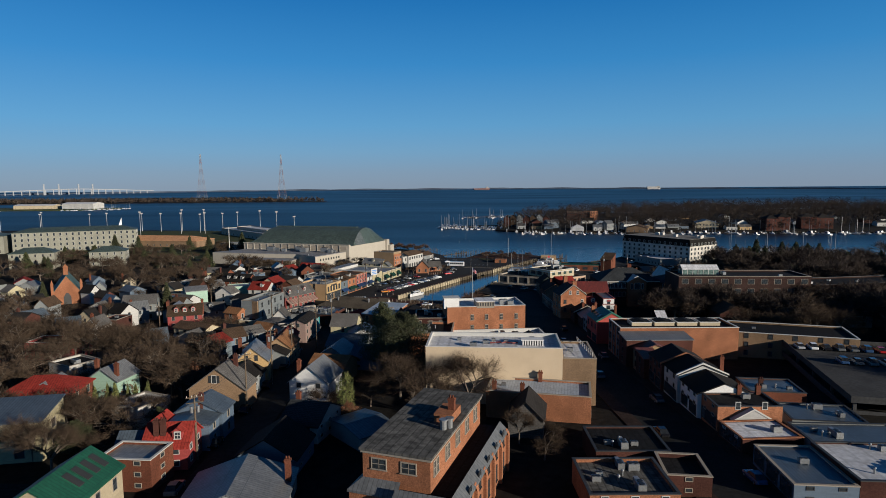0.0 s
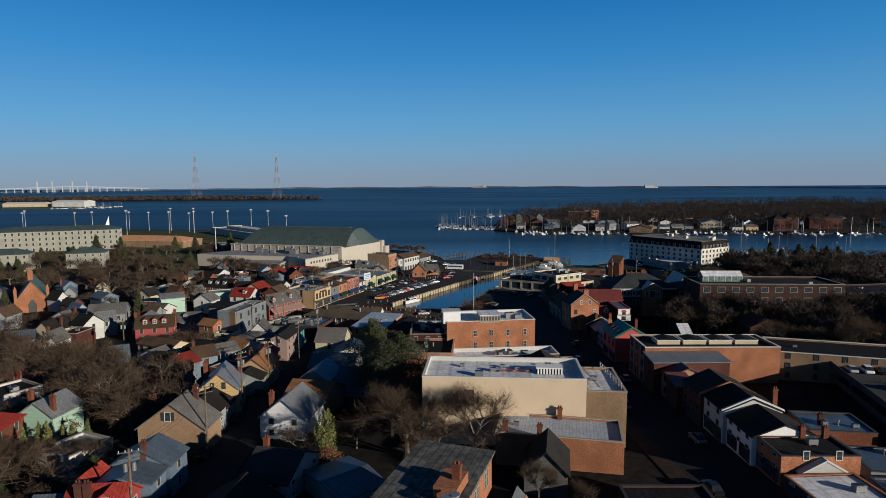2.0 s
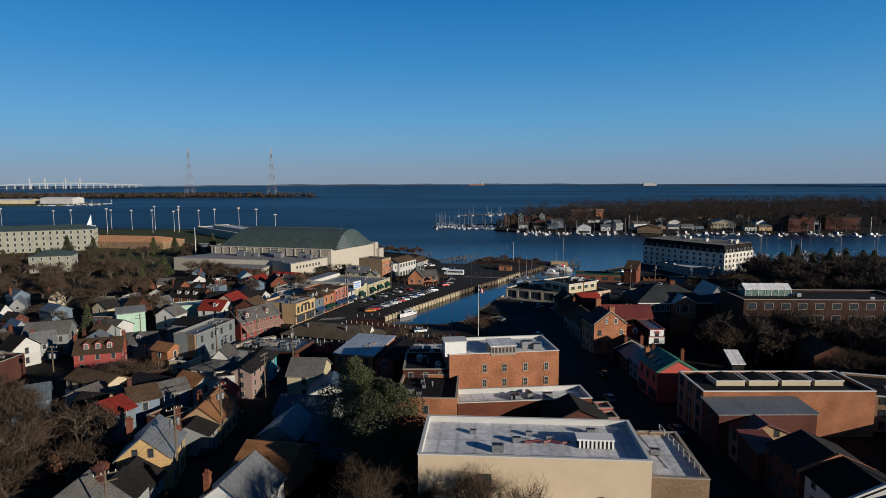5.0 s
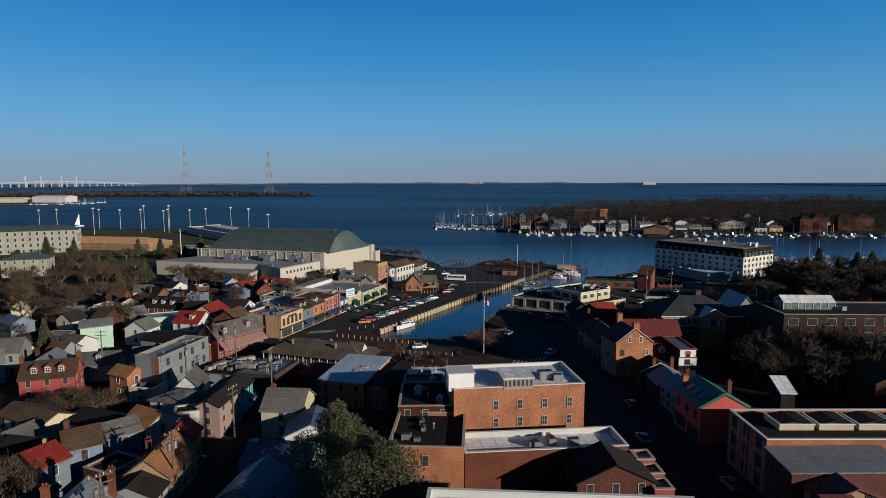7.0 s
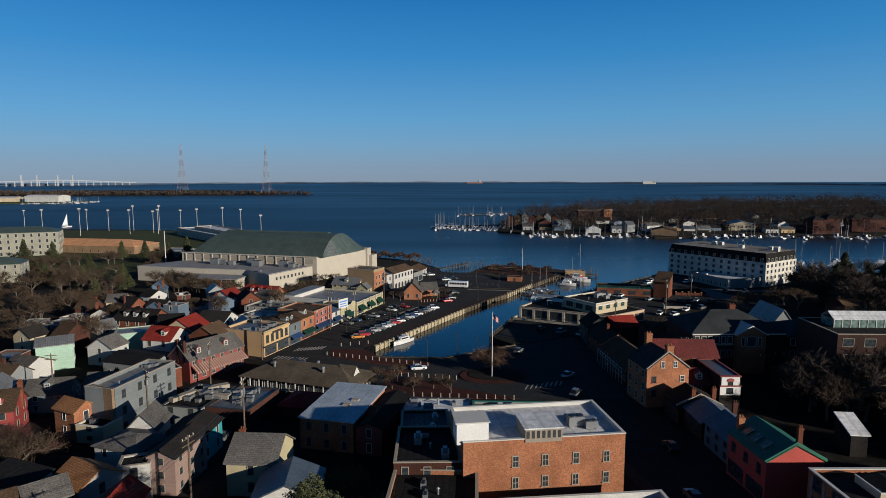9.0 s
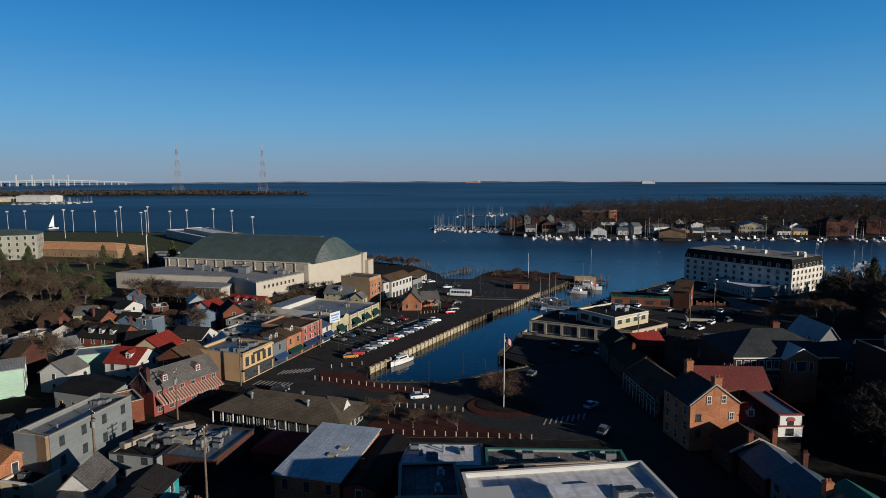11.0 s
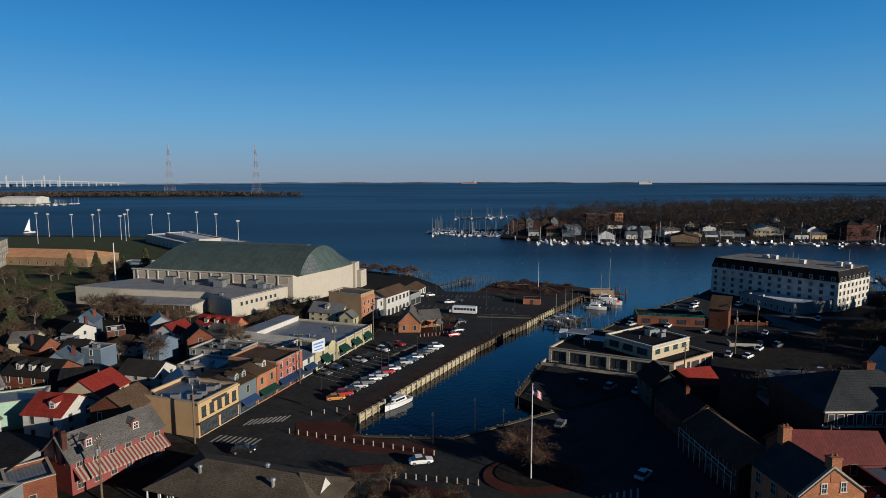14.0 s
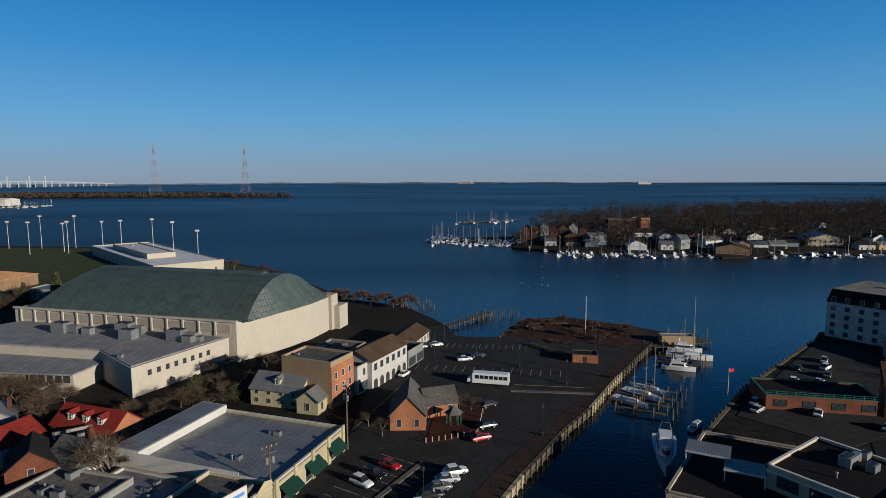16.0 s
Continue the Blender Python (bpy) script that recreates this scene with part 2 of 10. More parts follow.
FLAG_BLUE = surface("flag_blue", (0.03, 0.04, 0.16), 0.9, 8, 0.1, 0.02, bump=0.02)
SIGN_BLUE = surface("sign_blue", (0.08, 0.20, 0.50), 0.5, 8, 0.1, 0.02, bump=0.0)
FAR_SHORE = surface("far_shore", (0.07, 0.085, 0.12), 1.0, 0.01, 0.3, 0.05, bump=0.0, world_space=True)
FAR_STEEL = surface("far_steelwork", (0.26, 0.27, 0.29), 0.8, 0.1, 0.1, 0.05, bump=0.0)
MAST_RED = surface("red_lattice", (0.16, 0.085, 0.075), 0.8, 0.5, 0.1, 0.05, bump=0.0)
MAST_WHITE = surface("white_lattice", (0.25, 0.245, 0.245), 0.8, 0.5, 0.1, 0.05, bump=0.0)


def glass(name, tint=(0.03, 0.035, 0.04), rough=0.08):
    m, t, p = nodes_of(name)
    vec = t.nodes.new("ShaderNodeTexCoord").outputs["Object"]
    t.links.new(mix_rgb(t, noise_fac(t, vec, 1.3), scaled(tint, 0.6), scaled(tint, 1.6)), p.inputs["Base Color"])
    p.inputs["Roughness"].default_value = rough
    p.inputs["IOR"].default_value = 1.5
    return m


RED_ROOF_OLD = surface("faded_red_metal_roof", (0.115, 0.014, 0.011), 0.8, 2, 0.3, 0.1, 0.0, pattern="panels", size=(0.5, 30), joint=(0.55,) * 3)
WHITE_FRONT = surface("white_painted_front", (0.62, 0.61, 0.59), 0.7, 6, 0.1, 0.02, bump=0.03)
TRIM_GREEN_DK = surface("dark_green_boards", (0.012, 0.022, 0.018), 0.8, 6, 0.25, 0.1, bump=0.04)
MULCH = surface("russet_mulch", (0.040, 0.019, 0.013), 0.98, 1.2, 0.5, 0.05, bump=0.2, world_space=True)
RED_SHED = surface("dull_red_metal", (0.26, 0.035, 0.025), 0.9, 2, 0.25, 0.05, 0.0, pattern="panels", size=(0.5, 30), joint=(0.6,) * 3)
YELLOW_BOARDS = paint("yellow_boards", (0.40, 0.27, 0.115))
RED_FRONT = surface("faded_red_front", (0.26, 0.075, 0.055), 0.85, 6, 0.2, 0.02, bump=0.04)
SHOP_RED = surface("shop_red_boards", (0.36, 0.05, 0.036), 0.75, 6, 0.15, 0.02, bump=0.04)
GLASS = glass("window_glass")
GLASS_CAR = glass("car_glass", (0.015, 0.017, 0.02), 0.05)
GLASS_GREEN = glass("skylight_glass", (0.10, 0.14, 0.13), 0.2)


def water_material():
    m, t, p = nodes_of("water")
    pos = t.nodes.new("ShaderNodeNewGeometry").outputs["Position"]
    st = t.nodes.new("ShaderNodeMapping")
    st.inputs["Scale"].default_value = (0.0012, 0.0035, 0.01)
    st.inputs["Rotation"].default_value = (0, 0, 0.25)
    t.links.new(pos, st.inputs["Vector"])
    broad = noise_fac(t, st.outputs[0], 1.0, 0.36, 0.70, 3.0)
    t.links.new(mix_rgb(t, broad, (0.0015, 0.0060, 0.0125), (0.0026, 0.0088, 0.0185)), p.inputs["Base Color"])
    r = t.nodes.new("ShaderNodeMapRange")
    r.inputs[3].default_value, r.inputs[4].default_value = 0.36, 0.48
    t.links.new(broad, r.inputs[0])
    calm = t.nodes.new("ShaderNodeSeparateXYZ")
    t.links.new(pos, calm.inputs[0])
    open_water = t.nodes.new("ShaderNodeMapRange")
    open_water.inputs[1].default_value, open_water.inputs[2].default_value = 345.0, 560.0
    t.links.new(calm.outputs[1], open_water.inputs[0])
    still = t.nodes.new("ShaderNodeMix")
    t.links.new(open_water.outputs[0], still.inputs[0])
    still.inputs[2].default_value = 0.05
    t.links.new(r.outputs[0], still.inputs[3])
    t.links.new(still.outputs[0], p.inputs["Roughness"])
    waves = t.nodes.new("ShaderNodeMapRange")
    waves.inputs[3].default_value, waves.inputs[4].default_value = 0.25, 1.0
    t.links.new(open_water.outputs[0], waves.inputs[0])
    p.inputs["IOR"].default_value = 1.33
    p.inputs["Specular IOR Level"].default_value = 0.48
    n1 = t.nodes.new("ShaderNodeTexNoise")
    n1.inputs["Scale"].default_value, n1.inputs["Detail"].default_value = 0.9, 4
    t.links.new(pos, n1.inputs["Vector"])
    b = t.nodes.new("ShaderNodeBump")
    b.inputs["Strength"].default_value, b.inputs["Distance"].default_value = 1.0, 0.22
    t.links.new(n1.outputs[0], b.inputs["Height"])
    t.links.new(waves.outputs[0], b.inputs["Strength"])
    t.links.new(b.outputs[0], p.inputs["Normal"])
    return m


WATER = water_material()


def car_paint(name, c):
    m = surface(name, c, 0.25, 4, 0.06, 0.05, 0.2, bump=0.0)
    return m


# ---- mesh tools ----
class Build:
    """Collects faces and makes one mesh with metre UVs along each face."""

    def __init__(self):
        self.v, self.f, self.m = [], [], []

    def face(self, pts, mi=0):
        n = len(self.v)
        self.v += [tuple(p) for p in pts]
        self.f.append(tuple(range(n, n + len(pts))))
        self.m.append(mi)
        return self

    def box(self, x0, x1, y0, y1, z0, z1, mi=0, top=None):
        a = [(x0, y0, z0), (x1, y0, z0), (x1, y1, z0), (x0, y1, z0), (x0, y0, z1), (x1, y0, z1), (x1, y1, z1), (x0, y1, z1)]
        for k, q in enumerate(((0, 3, 2, 1), (4, 5, 6, 7), (0, 1, 5, 4), (1, 2, 6, 5), (2, 3, 7, 6), (3, 0, 4, 7))):
            self.face([a[i] for i in q], top if (k == 1 and top is not None) else mi)
        return self

    def prism(self, poly, z0, z1, mi=0, scale=1.0):
        """A polygon (x, y) stood up from z0 to z1; scale shrinks its top about its middle."""
        cx, cy = sum(p[0] for p in poly) / len(poly), sum(p[1] for p in poly) / len(poly)
        lo = [(x, y, z0) for x, y in poly]
        hi = [(cx + (x - cx) * scale, cy + (y - cy) * scale, z1) for x, y in poly]
        self.face(lo[::-1], mi).face(hi, mi)
        for i in range(len(poly)):
            j = (i + 1) % len(poly)
            self.face((lo[i], lo[j], hi[j], hi[i]), mi)
        return self

    def rod(self, a, b, r0, r1=None, n=6, mi=0, caps=True):
        a, b = Vector(a), Vector(b)
        r1 = r0 if r1 is None else r1
        d = (b - a).normalized()
        s = d.cross(Vector((0, 0, 1)) if abs(d.z) < 0.95 else Vector((1, 0, 0))).normalized()
        u = d.cross(s)
        A = [a + (s * math.cos(k * math.tau / n) + u * math.sin(k * math.tau / n)) * r0 for k in range(n)]
        B = [b + (s * math.cos(k * math.tau / n) + u * math.sin(k * math.tau / n)) * r1 for k in range(n)]
        for k in range(n):
            j = (k + 1) % n
            self.face((A[k], A[j], B[j], B[k]), mi)
        if caps:
            self.face(A[::-1], mi).face(B, mi)
        return self

    def slab(self, quad, thick, mi=0):
        """A quad given by its top corners, thickened straight down."""
        lo = [(p[0], p[1], p[2] - thick) for p in quad]
        self.face(quad, mi).face(lo[::-1], mi)
        for i in range(len(quad)):
            j = (i + 1) % len(quad)
            self.face((lo[i], lo[j], quad[j], quad[i]), mi)
        return self

    def mesh(self, name, mats, smooth=False):
        me = bpy.data.meshes.new(name)
        me.from_pydata(self.v, [], self.f)
        for m in mats if isinstance(mats, (list, tuple)) else [mats]:
            me.materials.append(m)
        me.polygons.foreach_set("material_index", self.m)
        if smooth:
            me.polygons.foreach_set("use_smooth", [True] * len(self.f))
        uv = me.uv_layers.new(name="UVMap")
        flat = []
        for q in self.f:
            p = [self.v[i] for i in q]
            ax, ay, az = (p[1][k] - p[0][k] for k in range(3)) if True else ()
            bx, by, bz = (p[2][k] - p[0][k] for k in range(3))
            nx, ny, nz = ay * bz - az * by, az * bx - ax * bz, ax * by - ay * bx
            h = math.hypot(nx, ny)
            l = math.sqrt(nx * nx + ny * ny + nz * nz) or 1.0
            if h < 0.02 * l:
                for c in p:
                    flat += (c[0], c[1])
            else:
                ux, uy = -ny / h, nx / h
                vx, vy, vz = -nz / l * uy, nz / l * ux, (nx * uy - ny * ux) / l
                for c in p:
                    flat += (c[0] * ux + c[1] * uy, c[0] * vx + c[1] * vy + c[2] * vz)
        uv.data.foreach_set("uv", flat)
        return me


def part(name, b, mats, parent, label="", m=None, smooth=False):
    """Links a build (or a ready mesh) as one mesh object under a thing or a part."""
    ob = new(name, b if isinstance(b, bpy.types.Mesh) else b.mesh(name, mats, smooth))
    ob.parent = parent
    if m is not None:
        ob.matrix_basis = m
    return tagged(ob, label)


def thing(name, label, category, m, group="", kind=""):
    ob = new(name)
    ob.matrix_basis = m
    ob.empty_display_size = 0.5
    return tagged(ob, label, category, group, kind)


def setting(name, b, mats, label="", smooth=False):
    return tagged(new(name, b.mesh(name, mats, smooth)), label, "", "", "structure")


def ground_z(y):
    """The town falls gently from the hill down to the dock."""
    return 1.6 + 0.042 * (240 - min(240.0, max(0.0, y)))


def drape(b, poly, dz, mi=0, skirt=0.0):
    """A polygon laid on the sloping ground, dz above it, cut where the slope changes."""
    bm = bmesh.new()
    f = bm.faces.new([bm.verts.new((x, y, 0)) for x, y in poly])
    for cut in (0.0, 240.0):
        bmesh.ops.bisect_plane(bm, geom=bm.verts[:] + bm.edges[:] + bm.faces[:], plane_co=(0, cut, 0), plane_no=(0, 1, 0))
    bmesh.ops.triangulate(bm, faces=bm.faces[:])
    bm.normal_update()
    for f in bm.faces:
        pts = [(v.co.x, v.co.y, ground_z(v.co.y) + dz) for v in f.verts]
        b.face(pts if f.normal.z > 0 else pts[::-1], mi)
    bm.free()
    if skirt:
        n = len(poly)
        area = sum(poly[i][0] * poly[(i + 1) % n][1] - poly[(i + 1) % n][0] * poly[i][1] for i in range(n))
        ring = poly if area > 0 else poly[::-1]
        for i in range(n):
            (x0, y0), (x1, y1) = ring[i], ring[(i + 1) % n]
            ks = sorted({0.0, 1.0, *[(c - y0) / (y1 - y0) for c in (0.0, 240.0) if (y0 - c) * (y1 - c) < 0]})
            for k0, k1 in zip(ks, ks[1:]):
                p, q = (x0 + (x1 - x0) * k0, y0 + (y1 - y0) * k0), (x0 + (x1 - x0) * k1, y0 + (y1 - y0) * k1)
                zp, zq = ground_z(p[1]) + dz, ground_z(q[1]) + dz
                b.face(((*p, zp - skirt), (*q, zq - skirt), (*q, zq), (*p, zp)), mi)
    return b


# ---- water, land, roads ----
wb_ = Build()
ring_y = [-900, -200, 200, 500, 800, 1200, 1800, 2400, 2900, 3300, 3700, 4100, 4500, 4780]


def sea_z(y):
    """Level water near the town, lifted far out to where the true horizon stands."""
    k = max(0.0, (y - 2400) / 2380)
    return 21.0 * k * k


for y0, y1 in zip(ring_y, ring_y[1:]):
    wb_.face(((-4200, y0, sea_z(y0)), (4200, y0, sea_z(y0)), (4200, y1, sea_z(y1)), (-4200, y1, sea_z(y1))))
tagged(new("water", wb_.mesh("water", WATER)), "rippled dark blue bay and harbour water", "water", "", "structure")

# the town's shore, from the academy's field round the dock inlet and the hotel's quay
SHORE_A = [(-1500, 760), (-600, 740), (-320, 712), (-246, 697), (-150, 640), (-73, 563), (-26, 480), (0, 461), (14, 430), (16, 414), (30, 411)]
SHORE_B = [(36, 424), (44, 437), (62, 437), (77, 426), (88, 413), (76, 399), (56, 371.5), (41, 349.5), (32.6, 339.3), (19.7, 320.7)]
SHORE_C = [(-12, 270.5), (-12, 260), (8.6, 257.6), (31.5, 269.8), (25.4, 280), (36.7, 304.2), (54, 327.4), (70.7, 346.2), (83.6, 359), (129, 398)]
SHORE_D = [(140, 410), (170, 402), (250, 400), (330, 380), (600, 330), (1500, 250), (1500, -600), (-1500, -600)]
land = drape(Build(), (SHORE_A + SHORE_B + SHORE_C + SHORE_D)[::-1], 0.0, 0, 3.5)
setting("ground", land, GROUND, "brown winter ground of the town")


def paving(name, poly, mat, dz, label):
    return setting(name, drape(Build(), poly, dz, 0, 0.3), mat, label)


paving("road", [(41, -60), (50.5, -60), (50.5, 150), (52.5, 200), (52, 222), (36, 222), (36, 200), (41, 150)], ASPHALT, 0.05, "sloping dark asphalt main street")
paving("road", [(-36, 60), (-29, 60), (-29, 130), (-32, 175), (-26, 225), (-33, 225), (-39, 175), (-36, 130)], ASPHALT, 0.05, "narrow shaded asphalt side street")
paving("road", [(-100, 100), (-93, 100), (-86, 200), (-70, 262), (-78, 264), (-94, 200)], ASPHALT, 0.05, "asphalt back street")
paving("road", [(-60, 262), (-43, 259), (-26, 232), (30, 222), (52, 222), (60, 262), (66, 286), (36.5, 271), (31.5, 269), (9, 256.8), (-12, 259), (-42, 263), (-60, 270)], LOT, 0.06, "asphalt market square road")
paving("road", [(60, 262), (75, 298), (150, 345), (150, 360), (95, 335), (66, 287)], ASPHALT, 0.07, "asphalt road past the dock houses")
paving("road", [(-42.5, 261), (-20, 256), (-14, 272), (17, 322), (30, 338), (40, 350), (55, 372), (74, 399), (35, 411), (16, 413), (13, 428), (2, 425), (-10, 372), (-12.5, 334), (-28, 306)], LOT, 0.09, "worn grey asphalt waterfront car park")
paving("pavement", [(-16.5, 272), (-12.2, 271), (19.2, 321), (32, 339.6), (40.5, 350), (55.5, 372), (75, 399), (72, 400.5), (53, 373.5), (38.5, 352), (29.5, 341.5), (16, 323.5)], PROMENADE, 0.13, "dark brick waterside promenade")
paving("pavement", [(30.5, 411.5), (44, 436), (62, 436), (76.5, 425.5), (87, 413), (75.5, 400), (55, 403)], PROMENADE, 0.13, "dark brick paved park on the pier head")
paving("pavement", [(-24.7, 267.7), (-23.5, 260.4), (-10.6, 253.1), (3.4, 250), (5, 253.6), (-3.6, 257), (-9.8, 258.9), (-13.6, 266.3), (-16.9, 267.6)], PAVER, 0.14, "red brick plaza at the inlet's head")
paving("pavement", [(-5.4, 241.5), (6.1, 237.5), (11.6, 231.5), (19.6, 226.7), (24.4, 223.5), (-2.9, 225.4), (-10.6, 229.4), (-9, 233.2)], PAVER, 0.14, "red brick market plaza with bollards")
paving("pavement", [(50.5, -60), (53, -60), (53, 152), (55, 200), (52.5, 200), (50.5, 150)], PROMENADE, 0.14, "dark brick pavement along the main street")
paving("pavement", [(38, -60), (41, -60), (41, 150), (36, 200), (34, 200), (38, 150)], PROMENADE, 0.14, "dark brick pavement along the main street")
paving("pavement", [(36.5, 272), (66, 288), (70, 296), (39, 304), (27, 281)], ASPHALT, 0.10, "asphalt forecourt beside the inlet")
paving("ground_lawn", [(-420, 480), (-150, 480), (-110, 520), (-80, 565), (-150, 635), (-250, 692), (-420, 705)], GRASS, 0.10, "winter grass playing field behind the seawall")
paving("ground_lawn", [(-260, 420), (-150, 400), (-145, 470), (-260, 478)], GRASS, 0.10, "brown-green academy lawn")
paving("road", [(85, 326), (130, 345), (140, 395), (128, 396), (86, 357), (72, 343)], LOT, 0.12, "asphalt quayside car park")
# ---- building parts ----
WINDOWS = {}


def window_mesh(w, h, trim, style):
    key = (round(w, 2), round(h, 2), trim.name, style)
    if key not in WINDOWS:
        b, t, d = Build(), 0.11, 0.10
        b.box(-w / 2 - t, -w / 2, -d, 0.02, 0, h).box(w / 2, w / 2 + t, -d, 0.02, 0, h)
        b.box(-w / 2 - t, w / 2 + t, -d, 0.02, h, h + 0.16).box(-w / 2 - 0.2, w / 2 + 0.2, -d - 0.08, 0.02, -0.12, 0)
        if style == "sash":
            b.box(-w / 2, w / 2, -0.07, 0.0, h * 0.48, h * 0.48 + 0.07)
            b.box(-0.025, 0.025, -0.06, 0.0, 0, h)
        elif style == "shop":
            for k in (1, 2):
                b.box(-w / 2 + w * k / 3 - 0.05, -w / 2 + w * k / 3 + 0.05, -0.08, 0, 0, h)
        frame_me = b.mesh("window", trim)
        pane = Build().box(-w / 2, w / 2, -0.035, 0.0, 0, h).mesh("pane", GLASS)
        WINDOWS[key] = frame_me, pane
    return WINDOWS[key]


PLAIN = {"on": True}     # far houses take a simpler window, frame and glass in one


def simple_window(w, h, trim):
    key = (round(w, 2), round(h, 2), trim.name, "simple")
    if key not in WINDOWS:
        b, t, d = Build(), 0.09, 0.08
        b.box(-w / 2 - t, -w / 2, -d, 0.02, -t, h + t).box(w / 2, w / 2 + t, -d, 0.02, -t, h + t).box(-w / 2, w / 2, -d, 0.02, h, h + t).box(-w / 2, w / 2, -d, 0.02, -t, 0)
        b.box(-w / 2, w / 2, -0.03, 0.0, 0, h, 1)
        WINDOWS[key] = b.mesh("window", [trim, GLASS])
    return WINDOWS[key]


def put_window(parent, m, w, h, trim=None, style="sash", name="window"):
    if PLAIN["on"]:
        return part(name, simple_window(round(w, 1), round(h, 1), trim or (TRIM if COUNT["houses"] % 3 == 0 else TRIM_TAN)), None, parent, "", m)
    frame_me, pane = window_mesh(w, h, trim or TRIM, style)
    ob = part(name, frame_me, None, parent, "", m)
    part("pane", pane, None, ob)
    return ob


def face_pose(w, d, face, u, z):
    """A pose on one wall: u metres from its middle, z up, local -y pointing out."""
    return {"F": pose(u, -d / 2, z), "B": pose(-u, d / 2, z, 0, 0, 180), "R": pose(w / 2, u, z, 0, 0, 90), "L": pose(-w / 2, -u, z, 0, 0, -90)}[face]


def rows_of_windows(parent, w, d, h, faces, storeys, base=0.0, trim=None, step=2.7, size=(0.95, 1.55), shop="", door=""):
    sh = h / max(1, storeys)
    for f in faces:
        length = w if f in "FB" else d
        n = max(1, int((length - 1.2) / step))
        for s in range(storeys):
            z = base + s * sh + 0.9
            if s == 0 and f in shop:
                k = max(1, int(length / 4.2))
                for i in range(k):
                    put_window(parent, face_pose(w, d, f, (i + 0.5 - k / 2) * length / k, 0.5), length / k - 1.0, 2.2, TRIM_DK, "shop")
                continue
            for i in range(n):
                u = (i + 0.5 - n / 2) * length / n
                if s == 0 and f in door and i == n // 2:
                    b = Build().box(-0.5, 0.5, -0.06, 0.02, 0, 2.1)
                    part("door", b, TRIM_DK, parent, "", face_pose(w, d, f, u, 0.1))
                    continue
                put_window(parent, face_pose(w, d, f, u, z), min(size[0], length / n - 0.5), min(size[1], sh - 1.1), trim)


def chimney(parent, x, y, z0, z1, mat=None, s=0.45):
    b = Build().box(-s, s, -s * 0.8, s * 0.8, z0, z1).box(-s - 0.08, s + 0.08, -s * 0.8 - 0.08, s * 0.8 + 0.08, z1 - 0.35, z1 - 0.1)
    for k in (-1, 1):
        b.rod((k * s * 0.45, 0, z1), (k * s * 0.45, 0, z1 + 0.35), 0.16, 0.13, 6)
    return part("chimney", b, mat or (BRICK_DK if COUNT["houses"] % 2 else BRICK), parent, "", pose(x, y, 0))


def gable_roof(w, d, eave, rise, axis="x", over=0.35, th=0.22):
    """Two sloping slabs; axis names the direction of the ridge."""
    b = Build()
    if axis == "x":
        s = rise / (d / 2)
        e, r = eave - over * s, eave + rise
        for k in (-1, 1):
            q = [(-w / 2 - over, k * (d / 2 + over), e), (w / 2 + over, k * (d / 2 + over), e), (w / 2 + over, 0, r), (-w / 2 - over, 0, r)]
            b.slab([(p[0], p[1], p[2] + th) for p in (q if k < 0 else q[::-1])], th)
    else:
        s = rise / (w / 2)
        e, r = eave - over * s, eave + rise
        for k in (-1, 1):
            q = [(k * (w / 2 + over), -d / 2 - over, e), (k * (w / 2 + over), d / 2 + over, e), (0, d / 2 + over, r), (0, -d / 2 - over, r)]
            b.slab([(p[0], p[1], p[2] + th) for p in (q[::-1] if k < 0 else q)], th)
    return b


def hip_roof(w, d, eave, rise, over=0.4):
    b = Build()
    x, y, z = w / 2 + over, d / 2 + over, eave
    if w >= d:
        a, c = (-(w - d) / 2, 0, eave + rise), ((w - d) / 2, 0, eave + rise)
    else:
        a, c = (0, -(d - w) / 2, eave + rise), (0, (d - w) / 2, eave + rise)
    p = [(-x, -y, z), (x, -y, z), (x, y, z), (-x, y, z)]
    if w >= d:
        b.face((p[0], p[1], c, a)).face((p[1], p[2], c)).face((p[2], p[3], a, c)).face((p[3], p[0], a))
    else:
        b.face((p[0], p[1], a)).face((p[1], p[2], c, a)).face((p[2], p[3], c)).face((p[3], p[0], a, c))
    lo = [(q[0], q[1], z - 0.2) for q in p]
    for i in range(4):
        j = (i + 1) % 4
        b.face((lo[i], lo[j], p[j], p[i]))
    b.face(lo[::-1])
    return b


def walls_of(w, d, eave, rise=0.0, axis="", sink=1.5):
    b = Build()
    b.box(-w / 2, w / 2, -d / 2, d / 2, -sink, eave)
    if axis == "x":
        for x, k in ((-w / 2, -1), (w / 2, 1)):
            q = [(x, -d / 2, eave), (x, d / 2, eave), (x, 0, eave + rise)]
            b.face(q if k > 0 else q[::-1])
    if axis == "y":
        for y, k in ((-d / 2, -1), (d / 2, 1)):
            q = [(-w / 2, y, eave), (w / 2, y, eave), (0, y, eave + rise)]
            b.face(q if k < 0 else q[::-1])
    return b


def parapet_walls(w, d, roof, up=0.7, t=0.3, sink=1.5):
    """Walls of a flat-roofed building, rising past the roof as a parapet."""
    b = Build()
    z0, z1 = -sink, roof + up
    b.box(-w / 2, w / 2, -d / 2, -d / 2 + t, z0, z1).box(-w / 2, w / 2, d / 2 - t, d / 2, z0, z1)
    b.box(-w / 2, -w / 2 + t, -d / 2 + t, d / 2 - t, z0, z1).box(w / 2 - t, w / 2, -d / 2 + t, d / 2 - t, z0, z1)
    return b


